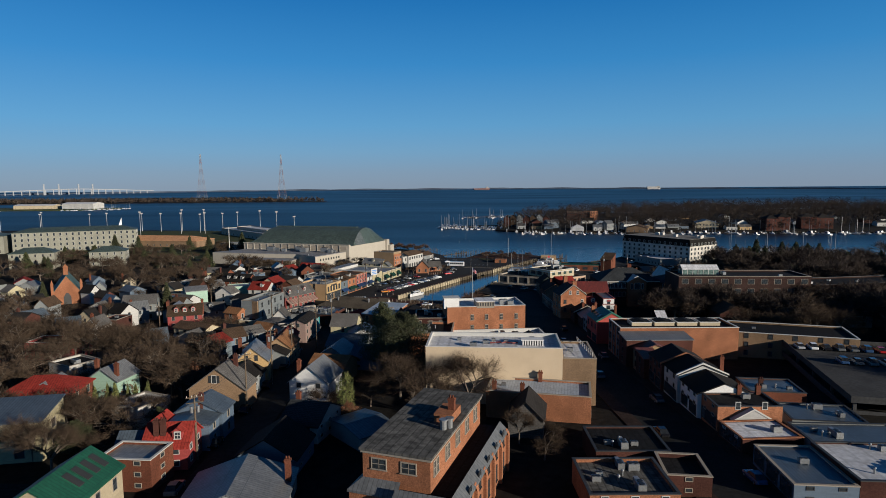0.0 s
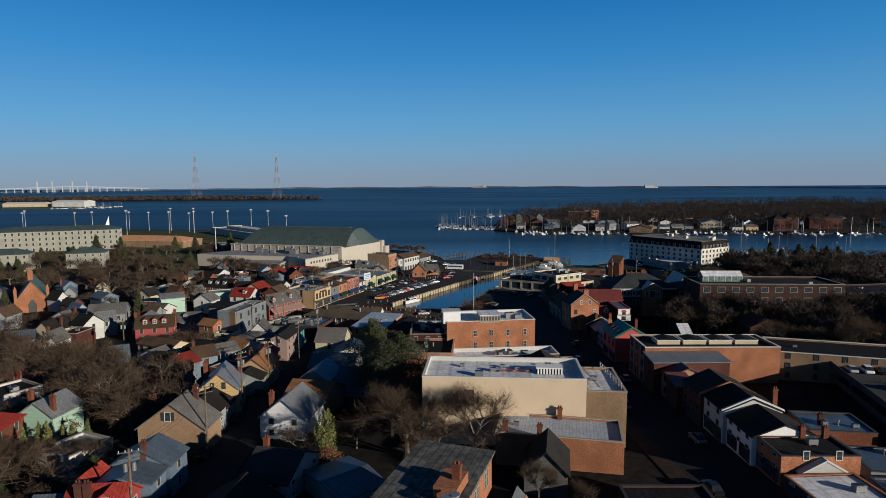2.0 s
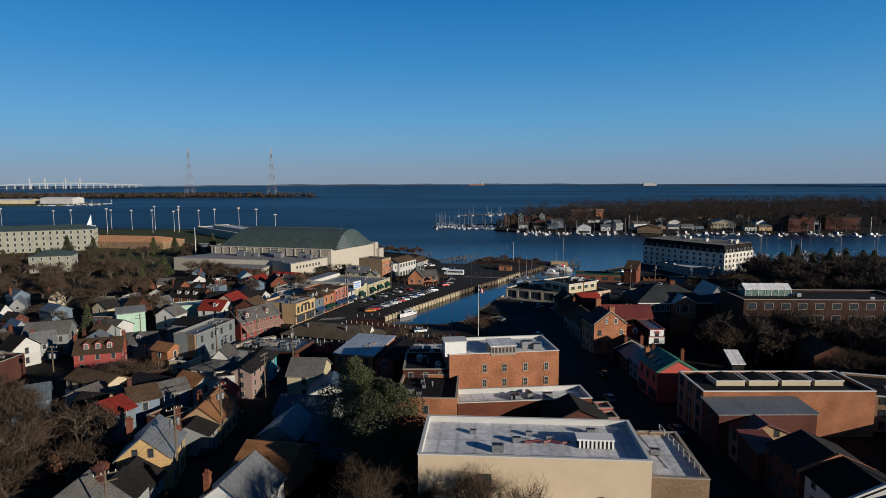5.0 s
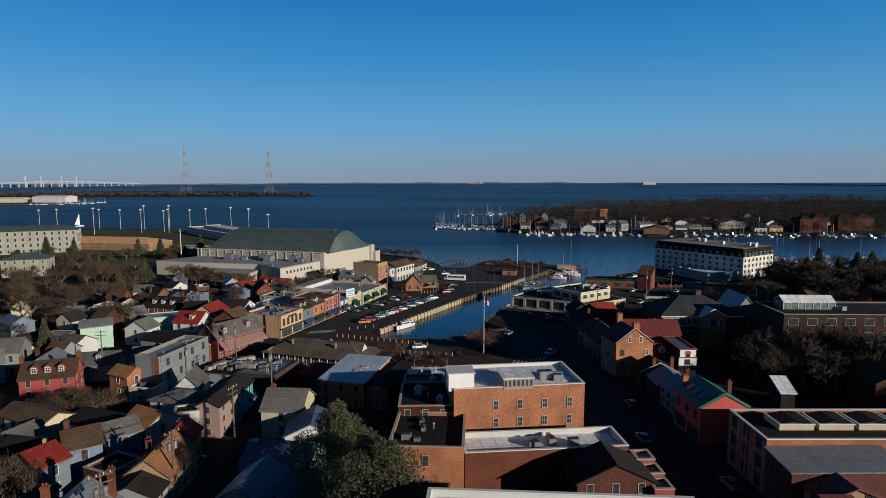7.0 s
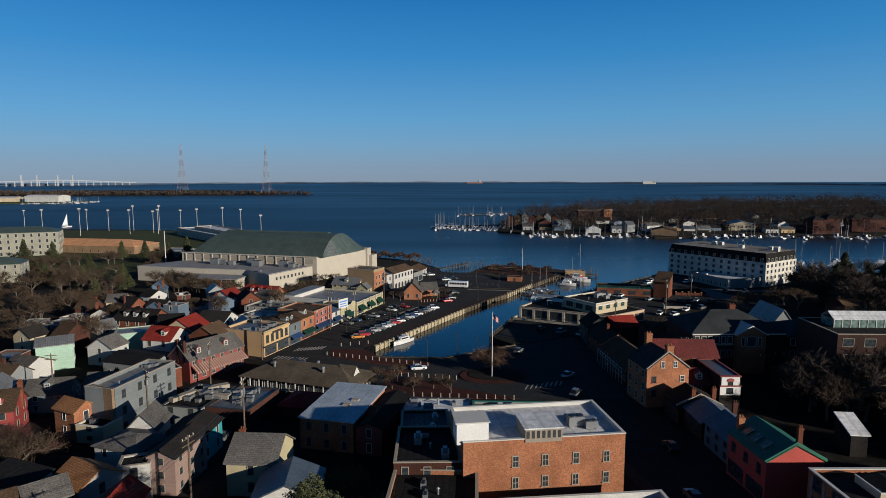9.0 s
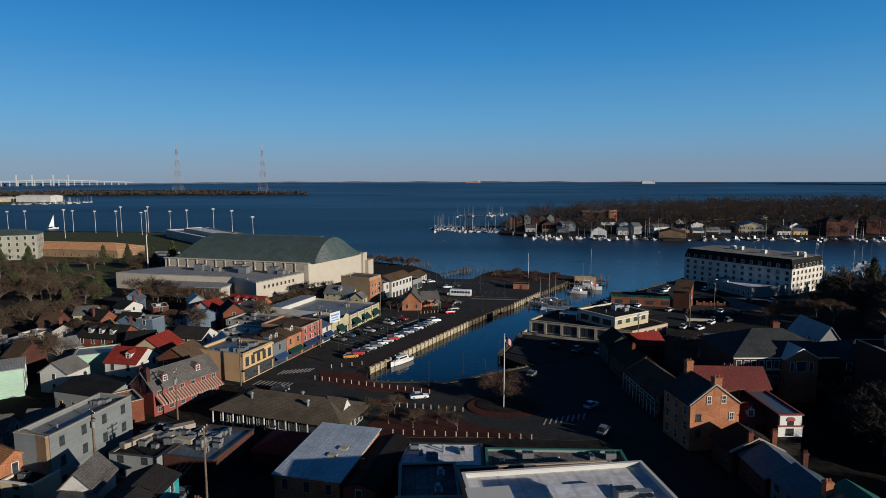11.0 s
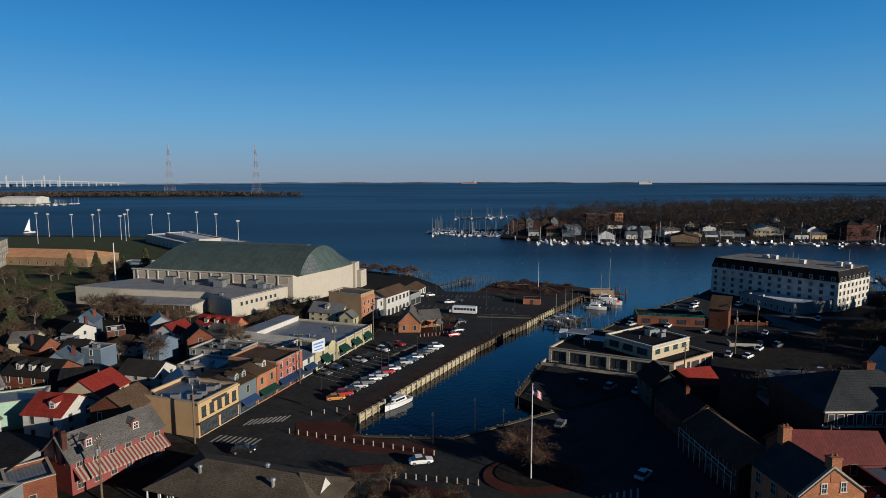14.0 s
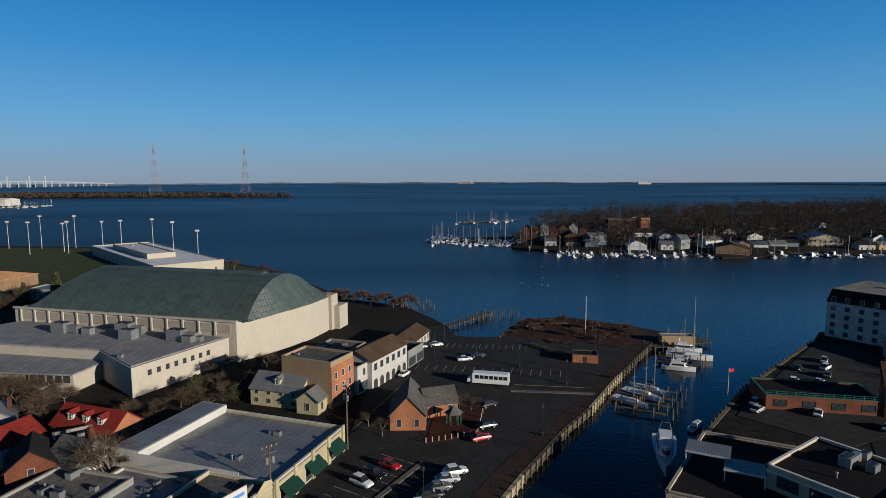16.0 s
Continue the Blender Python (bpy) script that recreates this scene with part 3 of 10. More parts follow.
def coping(w, d, z, t=0.3, over=0.07, h=0.14):
    b = Build()
    for x0, x1, y0, y1 in ((-w / 2 - over, w / 2 + over, -d / 2 - over, -d / 2 + t + over), (-w / 2 - over, w / 2 + over, d / 2 - t - over, d / 2 + over),
                           (-w / 2 - over, -w / 2 + t + over, -d / 2 + t + over, d / 2 - t - over), (w / 2 - t - over, w / 2 + over, -d / 2 + t + over, d / 2 - t - over)):
        b.box(x0, x1, y0, y1, z, z + h)
    return b


def dormer(parent, w, d, eave, rise, face, u, wall, roof, back=0.30):
    """A small gabled dormer with its own window, on the front or back slope of a ridge along x."""
    k = -1 if face == "F" else 1
    y = k * d / 2 * (1 - back)
    z = eave + rise * back
    b = Build().box(-0.75, 0.75, 0, 2.0, 0, 1.3)
    b.face(((-0.75, 0, 1.3), (0.75, 0, 1.3), (0, 0, 1.9)))
    m = pose(u, y, z, 0, 0, 0 if k < 0 else 180)
    ob = part("dormer", b, wall, parent, "", m)
    r = Build()
    r.slab([(-0.95, -0.2, 1.3), (0, -0.2, 2.05), (0, 2.6, 2.05), (-0.95, 2.6, 1.3)][::-1], 0.1)
    r.slab([(0.95, -0.2, 1.3), (0, -0.2, 2.05), (0, 2.6, 2.05), (0.95, 2.6, 1.3)], 0.1)
    part("dormer_roof", r, roof, ob)
    frame_me, pane = window_mesh(0.8, 1.0, TRIM, "sash")
    part("window", frame_me, None, ob, "", pose(0, 0, 0.2))
    part("pane", pane, None, ob, "", pose(0, -0.01, 0.2))
    return ob


COUNT = {"houses": 0}
FOOT = []          # footprints in use: x, y, radius
FOOTBOX = []       # the same as turned rectangles: x, y, half width, half depth, turn


def occupied(x, y, pad=0.6):
    """True where a building stands."""
    for cx, cy, hw, hd, a in FOOTBOX:
        dx, dy = x - cx, y - cy
        if abs(dx * math.cos(a) + dy * math.sin(a)) < hw + pad and abs(dy * math.cos(a) - dx * math.sin(a)) < hd + pad:
            return True
    return False


def air_unit(x, y, z, rot=0, s=1.0, kind=0):
    """A roof-top cooling unit with a fan grille, or a duct box."""
    t = thing("air_conditioner", "pale grey steel cooling unit on a flat roof", "air conditioner", pose(x, y, z, 0, 0, rot), "roof plant")
    b = Build().box(-0.9 * s, 0.9 * s, -0.6 * s, 0.6 * s, 0.12, 1.15 * s).box(-0.8 * s, -0.6 * s, -0.6 * s, 0.6 * s, 0, 0.12).box(0.6 * s, 0.8 * s, -0.6 * s, 0.6 * s, 0, 0.12)
    part("casing", b, STEEL, t)
    g = Build().rod((-0.4 * s, 0, 1.15 * s), (-0.4 * s, 0, 1.22 * s), 0.42 * s, n=12).rod((0.45 * s, 0, 1.15 * s), (0.45 * s, 0, 1.22 * s), 0.42 * s, n=12)
    part("fan_grille", g, STEEL_DK, t)
    if kind:
        part("duct", Build().box(0.9 * s, 2.4 * s, -0.35 * s, 0.35 * s, 0.3, 0.9 * s).box(1.9 * s, 2.4 * s, -0.35 * s, 0.35 * s, 0, 0.3), STEEL, t)
    return t


def vent_pipe(x, y, z, h=0.8):
    t = thing("vent_pipe", "grey metal vent pipe on a roof", "vent", pose(x, y, z), "roof plant")
    part("pipe", Build().rod((0, 0, 0), (0, 0, h), 0.14, n=8), STEEL, t)
    part("cap", Build().rod((0, 0, h), (0, 0, h + 0.18), 0.26, 0.12, n=8), STEEL, t)


def building(L, R, depth, top, roof="gable", wall=None, cover=None, rise=2.6, axis="x", faces="FR", storeys=2, trim=None, shop="", door="",
             chimneys=(), dormers=(), up=0.7, plant=0, label="", lining=None, name="house", category="house", group="houses of the town", step=2.7, size=(0.95, 1.55), cap=None, over=0.35):
    """A house or shop standing on the wall line L to R, its front, with its depth behind it; top is the eaves' height over the water."""
    (lx, ly), (rx, ry) = L, R
    w = math.hypot(rx - lx, ry - ly)
    rot = math.atan2(ry - ly, rx - lx)
    cx, cy = (lx + rx) / 2 - math.sin(rot) * depth / 2, (ly + ry) / 2 + math.cos(rot) * depth / 2
    g = ground_z(cy)
    h = top - g
    wall, cover = wall or BRICK, cover or SHINGLE
    wn, cn = wall.name.replace("_", " "), cover.name.replace("_", " ")
    t = thing(name, label or f"{wn} {name.replace('_', ' ')} with a {cn.removesuffix(' roof')} roof", category, pose(cx, cy, g, 0, 0, math.degrees(rot)), group)
    FOOT.append((cx, cy, 0.5 * math.hypot(w, depth)))
    FOOTBOX.append((cx, cy, w / 2, depth / 2, rot))
    COUNT["houses"] += 1
    COUNT["last"] = t
    if roof == "flat":
        part("wall", parapet_walls(w, depth, h - up, up), wall, t)
        part("roof", Build().box(-w / 2 + 0.3, w / 2 - 0.3, -depth / 2 + 0.3, depth / 2 - 0.3, h - up - 0.3, h - up), cover, t)
        part("coping", coping(w, depth, h), cap or TRIM_TAN, t)
        if lining:
            part("flashing", coping(w - 0.62, depth - 0.62, h - up, 0.06, 0.0, up - 0.02), lining, t)
        for k in range(plant + (1 if w * depth > 60 and cy < 260 else 0)):
            a, px, py = k * 2.4, (rng.random() - 0.5) * (w - 4), (rng.random() - 0.5) * (depth - 3.5)
            c, s = math.cos(rot), math.sin(rot)
            if k % 3 == 2:
                vent_pipe(cx + px * c - py * s, cy + px * s + py * c, top - up)
            else:
                air_unit(cx + px * c - py * s, cy + px * s + py * c, top - up, math.degrees(rot) + 90 * (k % 2), 0.5 + 0.5 * rng.random(), k % 2)
    elif roof == "gable":
        part("wall", walls_of(w, depth, h, rise, axis), wall, t)
        part("roof", gable_roof(w, depth, h, rise, axis, over), cover, t)
    elif roof == "hip":
        part("wall", walls_of(w, depth, h), wall, t)
        part("roof", hip_roof(w, depth, h, rise), cover, t)
    elif roof == "shed":
        b = walls_of(w, depth, h)
        b.face(((-w / 2, depth / 2, h), (-w / 2, -depth / 2, h), (-w / 2, depth / 2, h + rise)))
        b.face(((w / 2, -depth / 2, h), (w / 2, depth / 2, h), (w / 2, depth / 2, h + rise)))
        b.face(((w / 2, depth / 2, h), (-w / 2, depth / 2, h), (-w / 2, depth / 2, h + rise), (w / 2, depth / 2, h + rise)))
        part("wall", b, wall, t)
        s = rise / depth
        part("roof", Build().slab([(-w / 2 - 0.3, -depth / 2 - 0.3, h - 0.3 * s + 0.2), (w / 2 + 0.3, -depth / 2 - 0.3, h - 0.3 * s + 0.2), (w / 2 + 0.3, depth / 2 + 0.3, h + rise + 0.3 * s + 0.2), (-w / 2 - 0.3, depth / 2 + 0.3, h + rise + 0.3 * s + 0.2)], 0.2), cover, t)
    rows_of_windows(t, w, depth, h, faces, storeys, 0, trim, step, size, shop, door)
    for cxx, cyy, cz in chimneys:
        chimney(t, cxx * w / 2, cyy * depth / 2, h - 1.0, min(cz - g, h + (rise if roof == "gable" else 0.4) + 1.3), s=0.4)
    for f, u in dormers:
        dormer(t, w, depth, h, rise, f, u * w / 2, wall if wall not in (BRICK, BRICK_OR, BRICK_DK, BRICK_TAN) else WHITE, cover)
    return t


def mid(p, q, k=0.5):
    return (p[0] + (q[0] - p[0]) * k, p[1] + (q[1] - p[1]) * k)


# ---- the big houses along the flight line ----
def hall():
    """The large brick hall with a flat slate-grey roof slab over a set-back upper storey."""
    g, rot = ground_z(83), -21.0
    t = thing("brick_hall", "large orange brick hall with dark flat roof and mansard skirts", "hall", pose(0.6, 82.6, g, 0, 0, rot), "")
    FOOT.append((0.9, 83.2, 16))
    FOOTBOX.append((0.9, 83.2, 9, 14, -0.4))
    zt, zl = 19.2 - g, 14.4 - g
    W, D = 9.1, 22.5
    x0, x1, y0, y1, fx = -W / 2 - 1.4, W / 2 + 4.3, -D / 2 - 1.2, D / 2, 0.6
    part("wall", Build().box(x0, fx, y0, y1, -1.5, zl), BRICK_OR, t)
    part("side_wing", Build().box(fx, x1, y0 - 1.6, y1, -1.5, zl), BRICK_OR, t)
    part("upper_wall", Build().box(-W / 2, W / 2, -D / 2, D / 2, zl, zt), BRICK_OR, t)
    part("cornice", Build().box(-W / 2 - 0.2, W / 2 + 0.2, -D / 2 - 0.2, D / 2 + 0.2, zt - 0.35, zt), TRIM_TAN, t, "pale cornice band")
    part("roof", Build().box(-W / 2 - 0.35, W / 2 + 0.35, -D / 2 - 0.35, D / 2 + 0.35, zt, zt + 0.3), TAR_GREY, t, "streaked grey felt roof")
    part("side_roof", Build().box(W / 2, x1 - 1.1, -D / 2, y1, zl, zl + 0.35), TAR_ROOF, t, "dark felt side roof")
    m = Build()

    def skirt(p, q, r, u):
        """One sloping strip from its eave p to q up to r and u, with a fascia."""
        m.face(((*p, zl - 0.1), (*q, zl - 0.1), (*r, zl + 1.2), (*u, zl + 1.2)))
        m.face(((*p, zl - 0.4), (*q, zl - 0.4), (*q, zl - 0.1), (*p, zl - 0.1)))
        m.face(((*u, zl + 1.2), (*r, zl + 1.2), (*r, zl), (*u, zl)))
    skirt((x0 - 0.2, y0 - 0.2), (fx, y0 - 0.2), (fx, -D / 2 + 0.02), (-W / 2, -D / 2 + 0.02))
    skirt((x0 - 0.2, y1), (x0 - 0.2, y0 - 0.2), (-W / 2 + 0.02, -D / 2), (-W / 2 + 0.02, y1))
    skirt((fx - 0.2, y0 - 1.8), (x1 + 0.2, y0 - 1.8), (x1 - 1.1, y0 - 0.5), (fx, y0 - 0.5))
    skirt((x1 + 0.2, y0 - 1.8), (x1 + 0.2, y1), (x1 - 1.1, y1), (x1 - 1.1, y0 - 0.5))
    m.face(((fx - 0.2, y0 - 1.8, zl - 0.1), (fx, y0 - 0.5, zl + 1.2), (fx, y0, zl - 0.1)))
    part("skirt_roof", m, SLATE_METAL, t, "sloping slate-grey metal skirt roof")
    part("wing_deck", Build().box(fx, x1 - 1.1, y0 - 0.5, -D / 2, zl, zl + 0.3), TAR_ROOF, t)
    for k in range(6):
        b = Build().box(x1, x1 + 0.45, -0.4, 0.4, -1.5, zl - 0.6).face(((x1, -0.4, zl + 0.2), (x1 + 0.45, -0.4, zl - 0.6), (x1 + 0.45, 0.4, zl - 0.6), (x1, 0.4, zl + 0.2)))
        part("buttress", b, BRICK_OR, t, "", pose(0, -D / 2 + 0.2 + k * 4.4, 0))
    for k in range(5):
        for z in (1.2, 4.6):
            put_window(t, pose(x1, -D / 2 + 2.4 + k * 4.4, z, 0, 0, 90), 0.8, 2.2, TRIM_DK)
        for q in (-0.5, 0.5):
            put_window(t, pose(W / 2, -D / 2 + 2.0 + k * 4.4 + q, zl + 2.1, 0, 0, 90), 0.7, 1.8, TRIM_TAN)
    for u in (-2.3, 1.7):
        put_window(t, pose(u, -D / 2, zl + 2.5), 1.9, 1.3, TRIM_TAN)
    for u in (-4.5, -1.6):
        put_window(t, pose(u, y0, 2.0), 1.1, 1.9, TRIM_DK)
    part("stair_head", Build().box(1.3, 3.9, -1.0, 3.2, zt + 0.3, zt + 1.5), BRICK_OR, t)
    chimney(t, 3.2, 1.2, zt + 1.4, zt + 3.2, BRICK)
    for k, (x, y) in enumerate(((3.4, -3.0), (4.0, -2.2))):
        part("vent", Build().rod((x, y, zt + 0.3), (x, y, zt + 1.5), 0.45, n=10).rod((x, y, zt + 1.5), (x, y, zt + 1.7), 0.6, n=10), STEEL, t)


TAR_GREY = surface("streaked_roof_felt", (0.10, 0.097, 0.09), 0.9, 1.2, 0.5, 0.05, bump=0.1, pattern="panels", size=(1.0, 24), joint=(0.6,) * 3)
PLAIN["on"] = False
hall()

cream = building((0.5, 122.6), (28.6, 119.3), 12.2, 18.7, "flat", STUCCO_CREAM, MEMBRANE, faces="", storeys=1, up=0.7, name="cream_block", category="building",
                 label="long blank cream stucco building with a pale membrane roof", group="", cap=TRIM, lining=TRIM)
put_window(cream, face_pose(27.5, 12.2, "F", -6.0, 8.2), 1.6, 1.8, TRIM_DK)
building((28.7, 119.5), (35.4, 118.6), 13.5, 16.6, "flat", BRICK_TAN, MEMBRANE, faces="R", storeys=3, name="tan_brick_wing", category="building", label="tan brick wing with white roof railing", group="", up=0.4)
PLAIN["on"] = True
for x, y, s, k in ((13.5, 127, 1.5, 1), (15.5, 129, 1.2, 0), (18, 127.5, 1.3, 0), (22.5, 126.5, 1.8, 1), (24.0, 129, 1.6, 0), (8, 130, 1.2, 0)):
    air_unit(x, y, 18.0, -6, s * 0.4, k)
louvre_house = thing("roof_plant_screen", "white slatted plant screen on a membrane roof", "plant screen", pose(23.4, 125.4, 18.0, 0, 0, -7))
part("housing", Build().box(-2.2, 2.2, -0.9, 0.9, 0, 1.1), STEEL_DK, louvre_house)
part("lid", Build().box(-2.4, 2.4, -1.1, 1.1, 1.1, 1.3), WHITE_FRONT, louvre_house)
for k in range(9):
    part("slat", Build().box(-2.1 + k * 0.52, -1.85 + k * 0.52, -0.98, -0.9, 0.05, 1.1), WHITE_FRONT, louvre_house)
for k in range(5):
    part("pipe_run", Build().rod((-9.0 + k * 1.2, -0.2 + (k % 2) * 0.5, 0.3), (-7.9 + k * 1.2, -0.1 + (k % 3) * 0.3, 0.35), 0.16, n=6), RED_OCHRE, louvre_house, "rusty red roof pipe")
rail = thing("roof_railing", "white steel railing along a flat roof edge", "railing", pose(31.5, 126.5, 16.6))
for k in range(9):
    part("post", Build().rod((3.4 + k * 0.02, -6.5 + k * 1.55, 0), (3.4, -6.5 + k * 1.55, 1.1), 0.05), TRIM, rail)
for z in (0.55, 1.1):
    part("rail", Build().rod((3.4, -6.5, z), (3.4, 6, z), 0.045), TRIM, rail)

building((-10.6, 97.6), (-4.8, 102.0), 10.5, 10.0, "gable", STUCCO_GREY, METAL_BLUE, rise=0.7, axis="x", faces="F", storeys=2, name="blue_roofed_house", label="low grey house with a blue metal roof")
building((12.2, 113.4), (31.5, 108.4), 8.8, 12.3, "flat", BRICK_OR, PALE_METAL, faces="R", storeys=2, up=0.35, name="brick_shop", category="shop", chimneys=((-0.85, -0.8, 14.6), (-0.3, -0.9, 14.8), (0.0, 0.9, 14.6)),
         label="orange brick shop with a blue-grey flat roof and chimneys", cap=TRIM_TAN)
building((15, 103), (21, 101.5), 8, 11.0, "gable", SHINGLE_GREY, SHINGLE, rise=3.0, axis="y", faces="", name="dark_gabled_house")

PLAIN["on"] = False
bb = building((7.0, 170.0), (30.0, 171.8), 12.5, 17.0, "flat", BRICK_OR, MEMBRANE, faces="", storeys=4, up=0.45, lining=TRIM, name="brick_block", category="building", group="",
              label="tall orange brick building with sash windows and pale roof", cap=TRIM)
for u in (0.317, 0.5, 0.69, 0.883):
    for z in (8.9, 5.8, 2.6):
        put_window(bb, pose((u - 0.5) * 23.07, -6.25, z), 0.75, 1.45, TRIM_TAN)
PLAIN["on"] = True
building((-2.5, 171.5), (6.8, 171.2), 12, 13.6, "flat", BRICK_DK, TAR_ROOF, faces="F", storeys=3, up=0.4, plant=3, name="brick_rear_wing", category="building")


def roof_box(x, y, z, w, d, h, rot, mat, lid, label, louvre=False):
    t = thing("roof_house", label, "roof house", pose(x, y, z, 0, 0, rot), "roof plant")
    part("wall", Build().box(-w / 2, w / 2, -d / 2, d / 2, 0, h), mat, t)
    part("roof", Build().box(-w / 2 - 0.2, w / 2 + 0.2, -d / 2 - 0.2, d / 2 + 0.2, h, h + 0.18), lid, t)
    if louvre:
        n = int(w / 0.7)
        for k in range(n):
            part("louvre", Build().box(-0.2, 0.2, -0.05, 0.03, h * 0.3, h * 0.85), TRIM_DK, t, "", pose((k + 0.5 - n / 2) * w / n, -d / 2, 0))


roof_box(8.2, 172.2, 16.55, 4.4, 3.6, 3.0, 4, WHITE_FRONT, TRIM, "white weathered stair house on a roof")
roof_box(18.0, 173.4, 16.55, 5.2, 5.4, 1.9, 4, TRIM_TAN, MEMBRANE, "cream louvred plant house on a roof", True)
air_unit(24.0, 176, 16.55, 4, 1.3, 1)
air_unit(26.0, 175, 16.55, 4, 1.0, 0)
vent_pipe(23, 178, 16.55)

building((-3.8, 158.6), (7.7, 157.4), 13.6, 12.5, "flat", BRICK_OR, TAR_ROOF, faces="F", storeys=2, up=0.6, plant=4, step=6, name="brick_shop", category="shop", cap=TRIM_TAN)
building((7.9, 158.0), (33.4, 159.2), 7.2, 11.4, "flat", BRICK, MEMBRANE, faces="R", storeys=2, up=0.8, plant=4, name="brick_shop", category="shop", label="long red brick shop with a white roof and parapet", cap=TRIM, lining=WHITE)
building((23, 150.5), (34.0, 150.5), 7.0, 10.2, "gable", BRICK_DK, SHINGLE, rise=2.6, axis="y", faces="FR", name="dark_gabled_house")
for k in range(3):
    building((33.6, 159.4 - k * 3.4 - 3.2), (36.4, 159.4 - k * 3.4 - 3.2), 3.2, 10.6 - k * 0.5, "flat", RED_PAINT, TRIM_TAN, faces="R", storeys=2, up=0.35, name="red_shop_bay", category="shop")

PLAIN["on"] = False
RUST_METAL = surface("rust_red_metal", (0.13, 0.04, 0.028), 0.6, 2, 0.3, 0.1, 0.1, pattern="panels", size=(0.5, 30), joint=(0.6,) * 3)
# right-hand side of the main street, from the square up the hill
ware = building((52.6, 154.9), (84.0, 153.4), 11.6, 13.9, "flat", BRICK_OR, TAR_ROOF, faces="L", storeys=3, up=0.5, name="brick_warehouse", category="building", cap=TRIM, step=3.4, size=(1.4, 1.7), trim=TRIM_DK, label="brick building with light roof monitors and dark felt roof")
part("street_front", Build().box(-15.6, -15.47, -5.4, 5.4, 0, 8.3), PALE_GREY, ware, "pale grey street front")
for k in range(5):
    part("pilaster", Build().box(-15.8, -15.6, -5.3 + k * 2.5, -4.9 + k * 2.5, 0, 8.3), PALE_GREY, ware)
put_window(ware, pose(13.0, -5.4, 5.6), 1.2, 1.5, TRIM)
for k in range(4):
    t = thing("roof_monitor", "cream clapboard roof monitor with a low gabled top", "roof monitor", pose(60.0 + k * 6.2, 161.2 - k * 0.3, 13.0, 0, 0, -3), "roof monitors")
    part("wall", Build().box(-2.7, 2.7, -2.2, 2.4, 0, 1.3), CREAM, t)
    part("roof", gable_roof(5.4, 4.2, 1.3, 0.45, "y", 0.0, 0.1), TAR_ROOF, t)
    part("rim", Build().box(-2.8, 2.8, -2.35, -2.2, 1.3, 1.5).box(-2.8, -2.6, -2.2, 2.4, 1.3, 1.5).box(2.6, 2.8, -2.2, 2.4, 1.3, 1.5), TRIM, t)
PLAIN["on"] = True
building((84.5, 156.5), (112, 146.5), 14, 12.0, "flat", BRICK_TAN, TAR_ROOF, faces="F", storeys=3, up=0.4, name="brick_warehouse", category="building", cap=TRIM, trim=TRIM_DK, step=5)
building((51.8, 147.6), (68.6, 147.0), 6.4, 12.5, "shed", BRICK_DK, METAL_GREY, rise=0.5, faces="L", storeys=3, trim=TRIM_DK, name="street_house", category="shop")
tan_front = building((53.3, 143.2), (61.8, 143.0), 4.0, 10.8, "gable", STUCCO_TAN, RUST_METAL, rise=1.7, axis="y", faces="L", storeys=2, trim=TRIM_DK, name="street_house", category="shop", label="tan gabled street house with a rust-red metal roof")
for u in (-1.6, 1.6):
    put_window(tan_front, pose(u, -2.0, 4.9), 0.7, 1.2, TRIM_DK)
building((52.2, 136.6), (56.0, 136.4), 6.2, 10.9, "shed", BRICK_DK, RUST_METAL, rise=0.8, faces="L", storeys=2, trim=TRIM_DK, name="street_house", category="shop")


def verge(t, w, d, h, rise, mat):
    """A raised gable verge along the near end of a roof."""
    b = Build()
    for x0, z0, x1, z1 in ((-w / 2 - 0.3, h - 0.1, 0, h + rise + 0.1), (0, h + rise + 0.1, w / 2 + 0.3, h - 0.1)):
        b.slab([(x0, -d / 2 - 0.12, z0 + 0.45), (x1, -d / 2 - 0.12, z1 + 0.45), (x1, -d / 2 + 0.3, z1 + 0.45), (x0, -d / 2 + 0.3, z0 + 0.45)], 0.4)
    part("verge", b, mat, t)


for y0, d_, top_, ri, wl, cv, vm, lb, tr in ((110.2, 8.6, 11.9, 2.0, WHITE_FRONT, SHINGLE, None, "white painted street house with a dark ridged roof", TRIM_TAN),
                                             (119.2, 7.8, 12.6, 2.2, WHITE, SHINGLE, TRIM, "white street house with dark roof and white verge", TRIM_TAN),
                                             (127.4, 8.6, 12.5, 2.2, BRICK_DK, SHINGLE, BRICK_OR, "dark brick street house with orange brick verge", TRIM_DK)):
    t_ = building((52.6, y0), (62.8, y0 - 0.6), d_, top_, "gable", wl, cv, rise=ri, axis="y", faces="L", storeys=3, shop="L", trim=tr, name="street_house", category="shop", label=lb, step=2.2, over=0.2, chimneys=((0.9, -0.5, 16.2),) if vm is TRIM else ())
    if vm:
        verge(t_, 10.2, d_, top_ - ground_z(y0 + d_ / 2), ri, vm)
end_house = building((53.0, 103.2), (64.6, 102.6), 7.0, 12.1, "flat", BRICK_OR, TAR_ROOF, faces="L", storeys=3, up=0.12, name="street_house", category="shop", shop="L", step=2.6, cap=TRIM_DK, label="street house with plain orange brick end wall and dark roof", chimneys=((0.8, 0.9, 14.8), (0.2, 0.95, 15.2)))
for u in (-2.2, 2.6):
    put_window(end_house, pose(u, -3.5, 4.4), 0.8, 1.3, TRIM)
